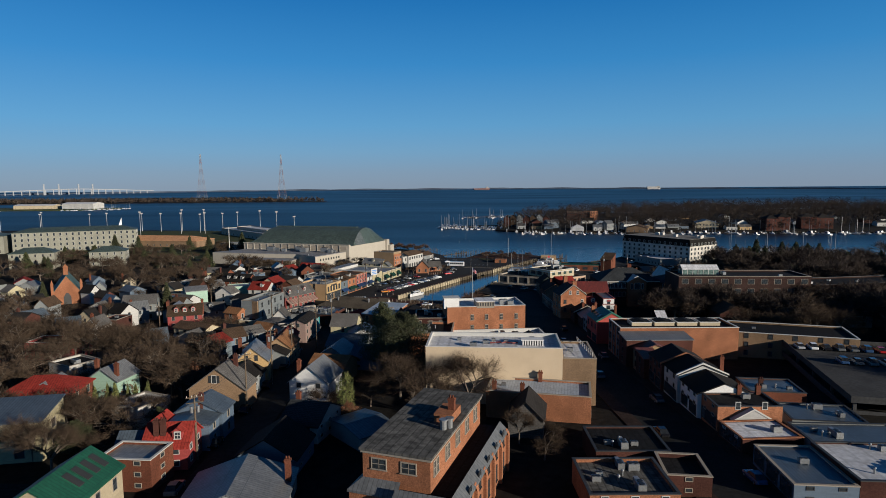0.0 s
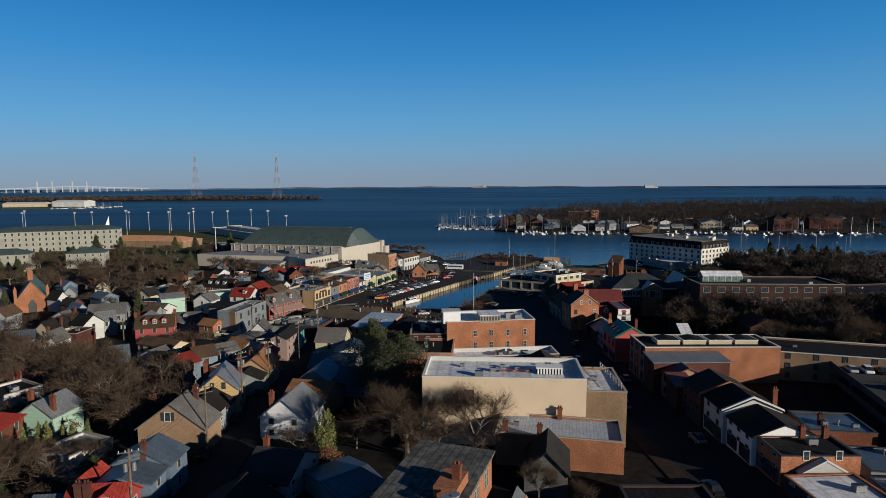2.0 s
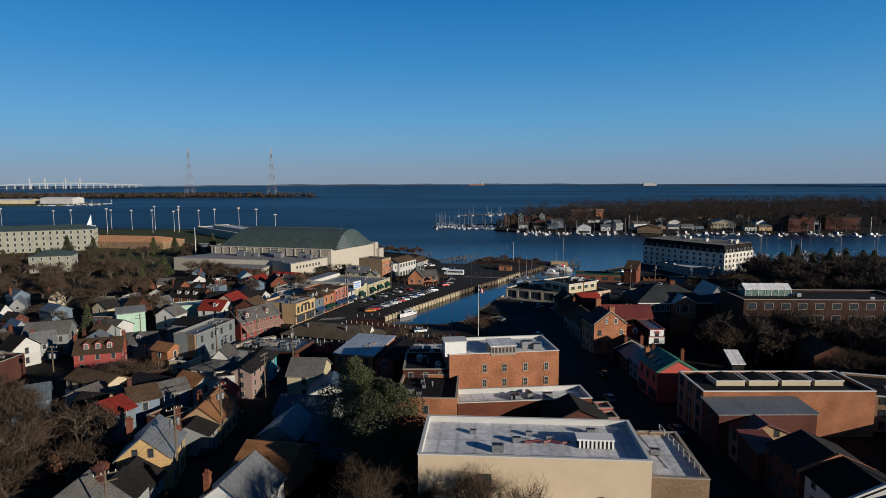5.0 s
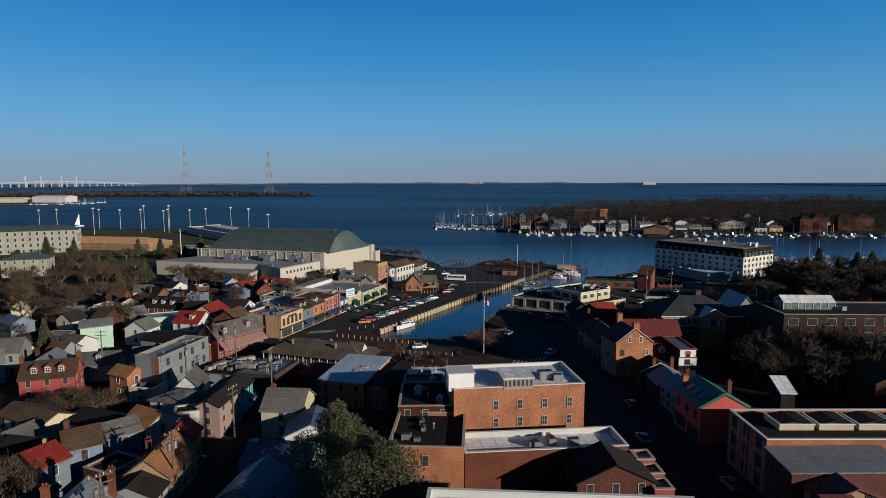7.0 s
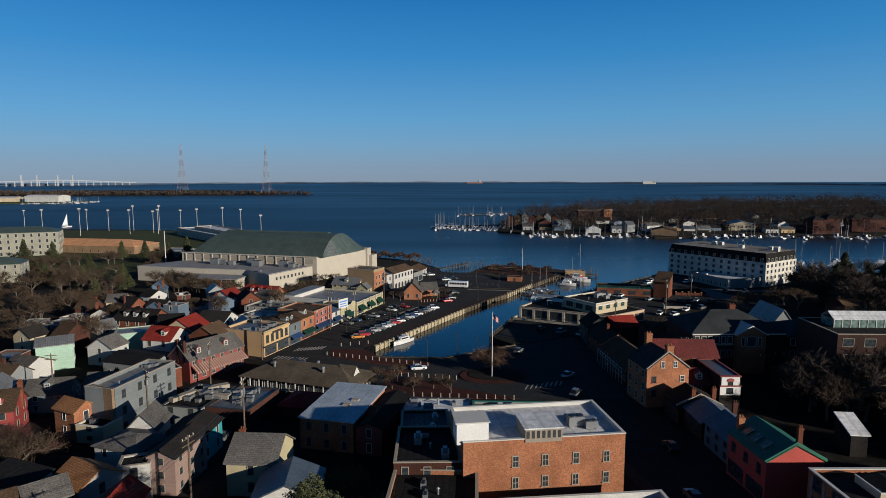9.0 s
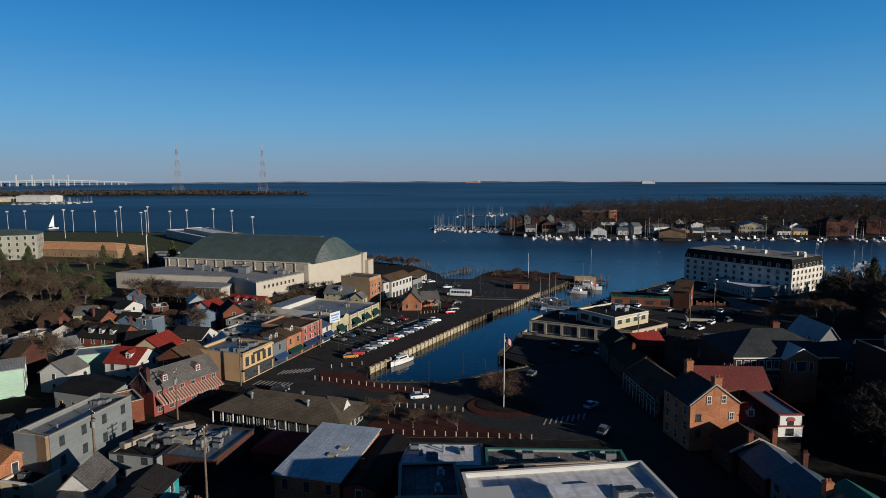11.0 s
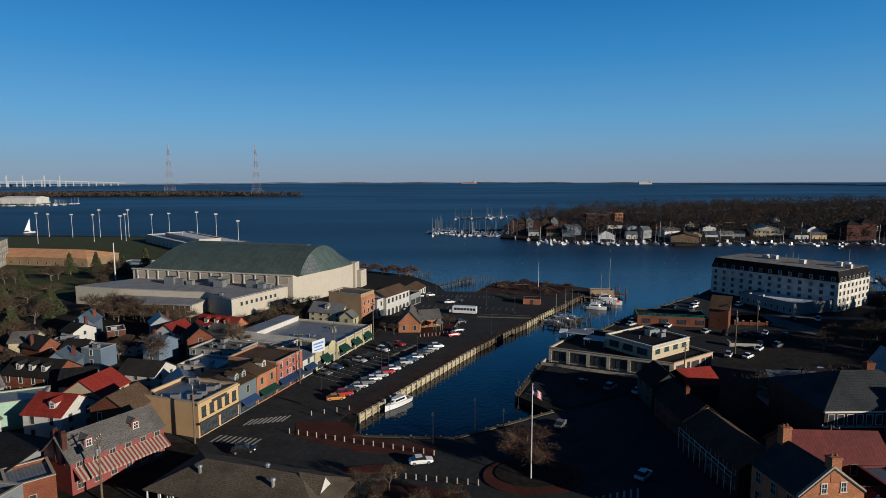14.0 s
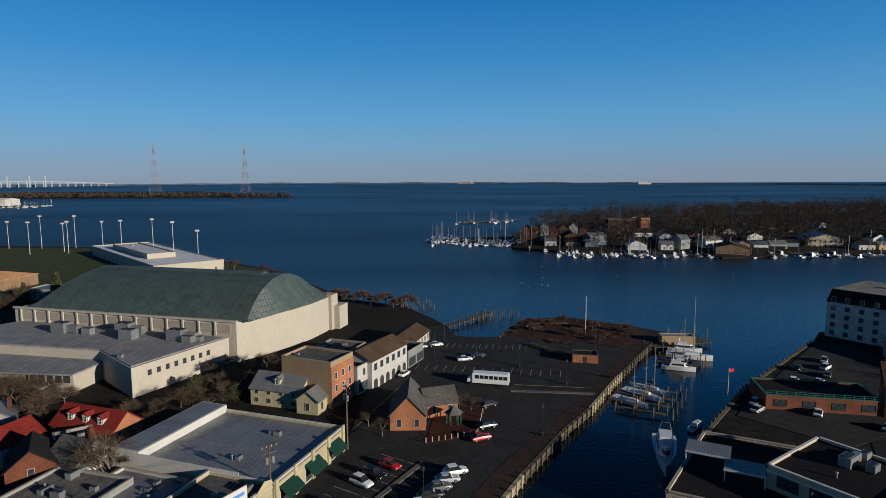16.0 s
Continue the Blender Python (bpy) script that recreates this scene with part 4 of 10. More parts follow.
building((55.2, 102.0), (62.4, 101.4), 1.0, 9.8, "gable", WHITE, TRIM, rise=2.1, axis="y", faces="", name="white_gabled_bay", category="shop", label="low white gabled porch against a brick end wall", over=0.1)
building((52.4, 93.6), (62.8, 93.8), 7.6, 10.2, "flat", BRICK_DK, MEMBRANE, faces="L", storeys=2, up=0.15, name="street_house", category="shop", shop="L", cap=BRICK_OR, label="dark brick shop with a pale flat roof", trim=TRIM)
building((50.4, 77.0), (58.8, 76.0), 12.6, 11.2, "flat", BLUE_SIDING, METAL_BLUE, faces="FL", storeys=2, up=0.15, name="street_house", category="shop", shop="L", trim=TRIM_DK)
building((59.2, 76.4), (72, 75.0), 12.6, 11.8, "flat", BRICK_DK, MEMBRANE, faces="", storeys=2, up=0.2, cap=TRIM_DK, plant=5, name="street_house", category="shop")
building((62.9, 90.4), (80, 88.6), 9.8, 10.2, "flat", STUCCO_GREY, METAL_BLUE, faces="", storeys=2, up=0.1, cap=TRIM_DK, plant=2, name="street_house", category="shop")
building((67.4, 104), (80, 101.5), 9, 9.0, "flat", STUCCO_GREY, METAL_BLUE, faces="", storeys=2, up=0.1, cap=TRIM_DK, plant=2, name="street_house", category="shop")
building((67.4, 118), (78, 116), 9, 9.4, "flat", BRICK, METAL_BLUE, faces="", storeys=2, up=0.1, cap=TRIM_DK, plant=2, name="street_house", category="shop", chimneys=((-0.4, -0.2, 12.4),))
# left-hand side of the main street near the start
building((21.6, 74.6), (33.5, 74.2), 10.5, 11.8, "flat", BRICK_OR, TAR_GREY, faces="FR", storeys=2, up=0.5, plant=6, name="street_house", category="shop", cap=TRIM_DK)
building((34.0, 80.2), (40.2, 79.2), 7.2, 11.4, "flat", BRICK_DK, TAR_ROOF, faces="FR", storeys=2, up=0.6, name="street_house", category="shop")
building((26.5, 88.4), (38.0, 87.8), 9.5, 11.2, "flat", BRICK_DK, TAR_ROOF, cap=TRIM_DK, faces="R", storeys=2, up=0.2, plant=5, name="street_house", category="shop")
building((28.5, 62), (40.5, 61.5), 11, 11.4, "flat", BRICK_OR, GRAVEL_ROOF, faces="R", storeys=2, up=0.4, plant=3, name="street_house", category="shop")


def parking_garage():
    t = thing("parking_garage", "dark open concrete parking garage with cars on its top deck", "garage", pose(104, 128, ground_z(128), 0, 0, -16))
    FOOT.append((104, 128, 26))
    FOOTBOX.append((108, 129, 20, 24, -0.28))
    for k, z in enumerate((0.0, 2.9)):
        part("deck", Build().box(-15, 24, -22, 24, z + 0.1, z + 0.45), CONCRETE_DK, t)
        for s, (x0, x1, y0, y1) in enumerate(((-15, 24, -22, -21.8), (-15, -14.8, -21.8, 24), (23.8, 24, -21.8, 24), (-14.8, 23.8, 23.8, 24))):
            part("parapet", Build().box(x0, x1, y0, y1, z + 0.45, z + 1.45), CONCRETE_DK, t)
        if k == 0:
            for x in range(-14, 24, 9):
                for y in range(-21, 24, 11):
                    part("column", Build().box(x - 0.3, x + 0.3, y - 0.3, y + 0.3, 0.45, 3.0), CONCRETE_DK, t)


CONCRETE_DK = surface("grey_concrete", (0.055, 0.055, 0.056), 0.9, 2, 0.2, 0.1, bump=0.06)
parking_garage()

# houses left of the line, up the hill
green_house = building((-49.4, 68.4), (-41.0, 68.0), 11.2, 15.0, "gable", CREAM, METAL_GREEN, rise=2.6, axis="y", faces="FR", name="green_roofed_house", label="cream house with a green metal roof and skylights")
for k in range(4):
    zg = 15.0 - ground_z(74) + 0.32
    part("skylight", Build().slab([(1.0, -1.6 + k * 1.75, zg + 2.6 * (1 - 1.0 / 4.2)), (3.1, -1.6 + k * 1.75, zg + 2.6 * (1 - 3.1 / 4.2)), (3.1, -0.6 + k * 1.75, zg + 2.6 * (1 - 3.1 / 4.2)), (1.0, -0.6 + k * 1.75, zg + 2.6 * (1 - 1.0 / 4.2))], 0.14), TRIM_DK, green_house)
building((-60.0, 70.5), (-49.5, 69.5), 9, 12.6, "gable", BRICK_DK, SHINGLE, rise=2.6, axis="x", faces="R", storeys=2, trim=TRIM_TAN, name="dark_roofed_house")
building((-76.0, 95.0), (-62.4, 97.0), 8.5, 14.3, "shed", PALE_YELLOW, METAL_BLUE, rise=1.4, faces="FR", storeys=2, step=5, size=(1.5, 1.5), trim=TRIM_TAN, name="yellow_house")
building((-82.0, 114.9), (-68.6, 115.8), 9, 12.4, "hip", BRICK, METAL_RED, rise=2.6, faces="FR", name="red_roofed_house")
building((-47.5, 85.9), (-39.4, 84.9), 6.0, 13.0, "flat", BRICK, METAL_GREY, faces="FR", storeys=3, up=0.35, name="brick_row_house", cap=TRIM)
building((-44.0, 92.0), (-37.2, 92.4), 7.2, 11.6, "gable", RED_PAINT, RED_SHED, rise=2.6, axis="x", faces="FR", name="red_house", dormers=(("F", 0.5),), chimneys=((-0.5, -0.5, 15.8), (-0.2, -0.5, 15.8)))
building((-43.6, 100.0), (-36.4, 99.8), 4.6, 12.0, "gable", BLUE_SIDING, METAL_BLUE, rise=0.9, axis="y", faces="R", storeys=2, trim=TRIM_TAN, name="row_house", label="blue boarded row house with a low blue metal roof")
building((-44.2, 105.2), (-35.8, 104.8), 5.4, 12.2, "gable", BLUE_SIDING, METAL_BLUE, rise=2.2, axis="y", faces="R", storeys=2, trim=TRIM_TAN, name="row_house", chimneys=((0.1, -0.9, 15.6),), label="blue boarded row house with a blue metal roof")
building((-47.6, 100.4), (-44.0, 100.2), 4.4, 11.4, "gable", RED_PAINT, RED_SHED, rise=1.5, axis="y", faces="", storeys=2, name="red_house")
building((-48.8, 93.6), (-43.6, 93.8), 4.6, 11.2, "gable", CREAM, METAL_BLUE, rise=1.6, axis="x", faces="F", storeys=2, trim=TRIM_DK, name="row_house")
building((-71.5, 126.5), (-64.5, 125.2), 7, 11.6, "gable", MINT, METAL_GREY, rise=2.4, axis="y", faces="", storeys=2, name="mint_house", chimneys=((-0.9, -0.2, 15.2), (0.7, -0.6, 15.0)))
building((-79.0, 117.5), (-70.5, 118.0), 6, 11.4, "gable", STUCCO_TAN, METAL_GREY, rise=2.6, axis="y", faces="F", storeys=2, trim=TRIM_DK, name="row_house")
building((-32.0, 74.0), (-18.2, 74.6), 11, 10.8, "gable", STUCCO_GREY, METAL_GREY, rise=2.4, axis="y", faces="FR", storeys=2, name="grey_gabled_house", chimneys=((0.93, 0.3, 14.4),), label="grey stucco house with a broad pale metal gable roof")
building((-29.2, 90.4), (-19.6, 89.2), 9, 10.6, "gable", BLUE_SIDING, SHINGLE, rise=3.0, axis="y", faces="FR", name="blue_gabled_house")
building((-25.5, 103.5), (-18.5, 101.5), 10, 10.6, "gable", WHITE, SLATE, rise=2.4, axis="x", faces="FR", name="white_house", chimneys=((-0.8, 0.2, 14.6),))
building((-48.0, 121.0), (-36.4, 120.2), 6.4, 11.0, "gable", BRICK_TAN, SHINGLE_GREY, rise=4.3, axis="y", faces="", storeys=2, name="tan_gabled_house", chimneys=((0.3, 0.9, 17.0),), label="tan gabled house with weathered grey roof and shuttered attic window")
put_window(COUNT["last"], pose(-0.5, -3.2, 5.9), 0.9, 1.5, TRIM)
for u in (-1.35, 0.35):
    part("shutter", Build().box(u - 0.28, u + 0.28, -3.28, -3.18, 5.9, 7.4), TRIM_DK, COUNT["last"])
building((-44.6, 132.9), (-37.0, 132.7), 4.6, 9.8, "gable", STUCCO_GREY, SHINGLE, rise=2.2, axis="y", faces="R", storeys=2, trim=TRIM_TAN, name="row_house", chimneys=((-0.6, -0.8, 14.2),))
building((-43.6, 127.8), (-37.0, 127.6), 4.8, 10.8, "gable", STUCCO_GREY, SHINGLE, rise=2.2, axis="y", faces="R", storeys=3, name="row_house", chimneys=((-0.8, -0.2, 15.0),))
building((-44.0, 138.0), (-36.6, 139.0), 8.6, 11.4, "gable", YELLOW_BOARDS, METAL_GREY, rise=3.2, axis="y", faces="R", storeys=2, name="yellow_gabled_house", chimneys=((-0.85, 0.1, 16.0), (0.8, 0.9, 16.0)), label="yellow gabled house with a pale metal roof and two chimneys")
for u in (-1.1, 1.1):
    put_window(COUNT["last"], pose(u, -4.3, 5.9), 0.6, 1.2, TRIM_DK)
building((-42.6, 152.0), (-35.4, 151.8), 4.0, 9.0, "gable", STUCCO_GREY, SHINGLE, rise=1.6, axis="y", faces="R", storeys=2, trim=TRIM_TAN, name="row_house")
building((-42.0, 156.6), (-35.2, 156.4), 9.6, 9.6, "gable", STUCCO_TAN, SHINGLE_ORANGE, rise=2.6, axis="y", faces="R", storeys=2, trim=TRIM_TAN, name="row_house", chimneys=((-0.5, 0.0, 13.4),), label="tan stucco row house with an orange-brown shingle roof")
building((-41.5, 168.0), (-36.4, 168.2), 5.0, 9.8, "gable", RED_PAINT, METAL_RED, rise=2.0, axis="y", faces="R", storeys=2, trim=TRIM_TAN, name="row_house")
building((-28.9, 126.6), (-20.4, 124.9), 9.0, 10.4, "gable", WHITE_FRONT, METAL_GREY, rise=3.4, axis="y", faces="F", storeys=2, name="white_gabled_house", chimneys=((-0.5, -0.9, 15.2),), label="white clapboard gabled house with grey metal roof and chimney")
building((-27.4, 139.2), (-18.8, 136.8), 9, 9.6, "gable", STUCCO_TAN, SHINGLE_ORANGE, rise=2.0, axis="x", faces="F", storeys=2, name="row_house")
building((-18.6, 150.0), (-10.5, 148.0), 8, 8.6, "gable", BLUE_SIDING, METAL_BLUE, rise=2.4, axis="x", faces="F", storeys=2, name="row_house")
building((-27.0, 150.5), (-20.0, 149.0), 9, 9.0, "gable", GREY, METAL_BLUE, rise=2.4, axis="y", faces="F", storeys=2, name="row_house")
building((-26.5, 160.5), (-16.0, 158.5), 9, 8.8, "gable", STUCCO_GREY, METAL_BLUE, rise=2.4, axis="x", faces="F", storeys=2, name="row_house")
building((-22.0, 171.5), (-13.0, 172.0), 8.0, 8.6, "gable", WHITE, METAL_BLUE, rise=2.0, axis="y", faces="F", storeys=2, name="row_house")
building((-20.6, 198.7), (-10.6, 195.7), 17, 9.2, "shed", BRICK_OR, PALE_METAL, rise=0.6, faces="FL", storeys=2, name="blue_roofed_house", label="dark-sided house with a broad pale metal roof and two roof hatches")
for x, y in ((1.2, -1.8), (2.0, 0.6)):
    z = 9.2 - ground_z(205) + 0.6 * (y + 8.5) / 17 + 0.15
    part("roof_hatch", Build().box(x - 0.7, x + 0.7, y - 0.5, y + 0.5, z - 0.2, z + 0.3), TRIM_TAN, COUNT["last"])
building((-10.1, 195.5), (-5.4, 194.1), 16.5, 8.6, "gable", RED_OCHRE, TAR_ROOF, rise=0.9, axis="y", faces="F", storeys=2, name="brick_shop", category="shop", chimneys=((-0.4, -0.5, 12.6),))
building((-2.4, 202.2), (11.0, 201.0), 8.0, 8.2, "flat", STUCCO_GREY, MEMBRANE, faces="F", storeys=2, up=0.2, plant=6, name="flat_roofed_shop", category="shop", cap=TRIM_DK)
building((11.4, 200.6), (33.6, 198.6), 6.5, 8.4, "flat", STUCCO_GREY, GRAVEL_ROOF, faces="FR", storeys=2, up=0.4, plant=4, name="flat_roofed_shop", category="shop", cap=TRIM_GREEN, shop="R")
building((7.0, 186), (30.5, 187), 11.5, 10.0, "flat", BRICK_DK, TAR_ROOF, faces="R", storeys=2, up=0.4, plant=4, name="flat_roofed_shop", category="shop")
building((-2.0, 186), (6.5, 186), 14, 9.6, "flat", BRICK_DK, GRAVEL_ROOF, faces="F", storeys=2, up=0.4, plant=3, name="flat_roofed_shop", category="shop")
building((-28.3, 215.2), (-21.4, 213.4), 8.4, 5.2, "hip", BRICK_DK, RED_SHED, rise=1.6, faces="", storeys=1, name="red_roofed_shed", category="shed")
building((-57.0, 206.0), (-52.4, 223.2), 6.8, 12.6, "flat", PALE_GREY, METAL_GREY, faces="F", storeys=3, up=0.7, plant=3, step=3.6, trim=TRIM_DK, size=(0.8, 1.5), name="grey_brick_block", category="building", label="tall grey painted brick building with narrow windows", cap=TRIM_TAN)
building((-62.6, 208.2), (-57.4, 205.6), 0.6, 12.6, "flat", BRICK_TAN, METAL_GREY, faces="", storeys=3, up=0.5, name="brick_gable_wall", category="building")
building((-51.0, 211.5), (-42.2, 209.3), 13, 7.0, "flat", STUCCO_GREY, TAR_ROOF, trim=TRIM_DK, cap=TRIM_DK, faces="F", storeys=2, up=0.2, plant=7, name="flat_roofed_shop", category="shop")
building((-41.6, 210.4), (-32.6, 207.8), 12.5, 7.0, "flat", BRICK_DK, METAL_BLUE, trim=TRIM_DK, cap=TRIM_DK, faces="F", storeys=1, up=0.2, plant=14, name="flat_roofed_shop", category="shop")
for (ax, ay), (bx, by), w_ in (((-49.6, 213.2), (-46.4, 218.4), 0.7), ((-45.8, 218.0), (-42.4, 216.0), 0.6), ((-41.4, 215.6), (-38.2, 214.6), 0.6), ((-44.4, 219.6), (-40.6, 222.0), 0.8)):
    ln_ = math.hypot(bx - ax, by - ay)
    duct = thing("roof_duct", "beige sheet metal roof duct on a dark flat roof", "duct", pose(ax, ay, 7.0, 0, 0, math.degrees(math.atan2(by - ay, bx - ax))), "roof plant")
    part("duct_run", Build().box(0, ln_, -w_, w_, 0, 0.85), TRIM_TAN, duct)
    for u in (0.25, 0.75):
        part("foot", Build().box(ln_ * u - 0.12, ln_ * u + 0.12, -w_ * 0.9, w_ * 0.9, -0.25, 0), TRIM_DK, duct)
plant_rng = random.Random(29)
for k in range(16):
    air_unit(plant_rng.uniform(-49, -36), plant_rng.uniform(212.5, 220.0), 6.8, plant_rng.uniform(-25, 10), plant_rng.uniform(0.45, 0.95), k % 2)
PLAIN["on"] = False
red_inn = building((-55.8, 240.0), (-46.4, 253.6), 8.5, 7.4, "gable", RED_OCHRE, SHINGLE_GREY, rise=3.2, axis="x", faces="F", storeys=2, name="red_inn", category="inn", trim=TRIM_TAN, chimneys=((-0.97, 0.1, 13.6), (-0.97, -0.5, 13.4)), dormers=(("F", -0.55), ("F", 0.45)), step=2.2, label="long red ochre inn with a grey shingled roof and striped awning")
PLAIN["on"] = True
building((-62.0, 234.0), (-57.0, 238.0), 8, 6.4, "flat", BRICK, METAL_GREY, faces="F", storeys=1, up=0.4, name="brick_shop", category="shop")
building((-36.0, 192.2), (-35.2, 200.4), 7.0, 8.6, "gable", TURQ, SHINGLE, rise=1.4, axis="x", faces="FL", storeys=2, name="turquoise_house")
building((-36.2, 181.4), (-34.9, 191.2), 4.6, 10.3, "gable", PINK, SHINGLE, rise=1.1, axis="x", faces="FL", storeys=3, name="pink_house")
cream_row = building((-75.6, 180.4), (-64.5, 174.6), 6.0, 10.0, "gable", CREAM, SHINGLE_BROWN, rise=1.3, axis="x", faces="F", storeys=2, trim=TRIM_DK, name="balconied_row_house", label="cream row house with dark windows and white balcony rails")
for u in (-4.4, -1.4, 1.6, 4.4):
    part("balcony", Build().box(u - 1.0, u + 1.0, -3.9, -3.0, 2.9, 3.05).box(u - 1.0, u + 1.0, -3.95, -3.85, 3.05, 3.9), TRIM, cream_row, "white boarded balcony")
building((-54.4, 157.6), (-52.2, 161.6), 7.6, 10.6, "gable", BLUE_GREY, METAL_RED, rise=1.7, axis="x", faces="FL", storeys=2, name="row_house", label="pale blue row house with a rusty red metal roof")
building((-54.0, 163.6), (-49.8, 166.5), 8.0, 10.5, "gable", BLUE_SIDING, SHINGLE_BROWN, rise=1.8, axis="x", faces="FL", storeys=2, name="row_house", label="blue sided row house with white windows and brown shingles", chimneys=((-0.7, 0.3, 13.6),))
building((-49.8, 168.3), (-46.0, 171.6), 6.4, 10.3, "gable", BLUE_GREY, SHINGLE_GREY, rise=1.6, axis="x", faces="FL", storeys=2, name="row_house", label="pale blue row house with white windows and grey-green roof")
building((-63.0, 178.0), (-54.4, 174.2), 4.6, 9.4, "shed", WHITE, TAR_ROOF, rise=0.9, faces="F", storeys=2, trim=TRIM_DK, name="white_row_house", plant=2)
building((-51.8, 177.0), (-46.1, 173.5), 6.4, 9.6, "gable", STUCCO_GREY, SHINGLE_ORANGE, rise=1.9, axis="x", faces="FR", storeys=2, name="row_house", label="grey row house with a bright tan shingle roof")
building((-43.8, 179.4), (-39.6, 180.6), 4.0, 9.9, "flat", WHITE, TAR_ROOF, faces="F", storeys=2, up=0.2, name="white_house", trim=TRIM_DK)
building((-52.6, 189.8), (-44.3, 186.4), 7.2, 8.9, "hip", WHITE, SHINGLE_GREY, rise=1.3, faces="FR", storeys=2, name="grey_hip_roofed_house", label="white house with a low weathered grey hip roof")
building((-44.0, 193.6), (-38.6, 192.0), 6.0, 8.3, "flat", STUCCO_GREY, TAR_ROOF, faces="F", storeys=2, up=0.25, plant=3, name="flat_roofed_house", cap=TRIM_TAN)
building((-69.4, 207.4), (-64.0, 204.4), 4.6, 8.6, "gable", BRICK_OR, SHINGLE_ORANGE, rise=1.5, axis="x", faces="FR", storeys=2, trim=TRIM, name="orange_house", label="small orange brick house with a russet roof")
building((-63.4, 203.6), (-57.6, 202.0), 5.0, 6.6, "flat", CREAM, TAR_ROOF, faces="F", storeys=2, up=0.25, plant=2, name="cream_shop", category="shop", trim=TRIM_DK, cap=TRIM)
building((-66.4, 166.4), (-60.6, 165.0), 5.5, 9.4, "gable", STUCCO_TAN, SHINGLE, rise=1.5, axis="x", faces="FR", storeys=2, name="row_house")
building((-70.8, 171.6), (-65.2, 169.6), 5.5, 9.2, "gable", WHITE, SHINGLE_GREY, rise=1.5, axis="y", faces="FR", storeys=2, name="row_house")
building((-99.5, 250.5), (-92.0, 254.5), 9, 8.4, "gable", MINT, METAL_GREY, rise=1.4, axis="x", faces="R", storeys=2, name="mint_house", label="pale mint clapboard house with a grey metal roof")
building((-87.0, 266.0), (-77.5, 269.6), 8, 7.6, "flat", MINT, METAL_GREY, faces="R", storeys=2, up=0.2, name="mint_shop", category="shop", label="low pale mint shop with a flat roof")
building((-88.0, 205.0), (-77.5, 208.0), 8, 8.0, "gable", RED_PAINT, SHINGLE_BROWN, rise=3.0, axis="x", faces="FR", storeys=2, dormers=(("F", -0.5), ("F", 0.0), ("F", 0.5)), chimneys=((-1.05, 0.0, 13.5), (1.0, 0.2, 13.0)), name="red_dormered_house")
building((-83.0, 219.5), (-74.5, 221.0), 7, 6.6, "gable", BLUE_GREY, SHINGLE_GREY, rise=2.4, axis="x", faces="FR", storeys=2, dormers=(("F", 0.0),), name="blue_grey_house")
building((-112.0, 222.5), (-101.0, 225.5), 9, 8.6, "gable", GREY, SHINGLE_GREY, rise=2.8, axis="x", faces="FR", storeys=2, name="grey_house")
building((-110.6, 166.0), (-96.6, 165.0), 8, 9.6, "flat", RED_PAINT, TAR_ROOF, faces="FR", storeys=2, up=0.6, step=4.5, name="red_flat_roofed_house", cap=TRIM)


def chapel():
    g = ground_z(262)
    t = thing("chapel", "red brick chapel with steep green-edged gable and pinnacles", "chapel", pose(-161, 272, g, 0, 0, 30))
    FOOT.append((-161, 272, 13))
    FOOTBOX.append((-161, 272, 6, 12, 0.52))
    part("wall", walls_of(10, 22, 5.5, 7.0, "y"), BRICK_OR, t)
    part("roof", gable_roof(10, 22, 5.5, 7.0, "y", 0.3, 0.25), SLATE_GREEN, t)
    part("bell_cote", Build().box(-0.9, 0.9, -11.4, -10.4, 13, 16.2).prism([(-1.1, -11.6), (1.1, -11.6), (1.1, -10.2), (-1.1, -10.2)], 16.2, 17.6, 0, 0.1), BRICK_OR, t)
    for x in (-5.4, 5.4):
        part("pinnacle", Build().box(x - 0.5, x + 0.5, -11.4, -10.4, -1, 9).prism([(x - 0.6, -11.5), (x + 0.6, -11.5), (x + 0.6, -10.3), (x - 0.6, -10.3)], 9, 11, 0, 0.05), BRICK_OR, t)
    part("door", Build().box(-1.4, 1.4, -11.12, -10.9, 0, 3.2).prism([(-1.4, -11.12), (1.4, -11.12), (1.4, -10.9), (-1.4, -10.9)], 3.2, 5.0, 0, 0.3), TRIM_DK, t)


SLATE_GREEN = surface("green_slate", (0.07, 0.12, 0.10), 0.7, 4, 0.35, 0.1, pattern="courses", size=(0.6, 0.4), joint=(0.5,) * 3)
chapel()

# ---- houses at the square and along the car park ----
PLAIN["on"] = False
brick_house = building((50.9, 215.9), (60.6, 216.7), 9.5, 11.2, "gable", BRICK_OR, SLATE, rise=3.6, axis="y", faces="L", storeys=3, step=2.2, trim=TRIM_TAN, name="brick_gabled_house", label="tall orange brick gabled house with a slate roof and end chimneys", over=0.15)
chimney(brick_house, 0.35, -4.2, 10.5, 14.0, BRICK_OR, 0.75)
chimney(brick_house, -0.3, 4.2, 10.5, 14.6, BRICK_OR, 0.7)
for u, z, w_, trim_ in ((-1.3, 9.2, 0.7, TRIM), (1.6, 9.2, 0.7, TRIM), (-3.2, 5.9, 0.8, TRIM_DK), (3.3, 5.9, 0.8, TRIM), (-3.2, 2.9, 0.8, TRIM_DK)):
    put_window(brick_house, pose(u, -4.75, z), w_, 1.25, trim_)
verge(brick_house, 9.5, 9.5, 11.2 - ground_z(221), 3.6, TRIM_TAN)
PLAIN["on"] = True
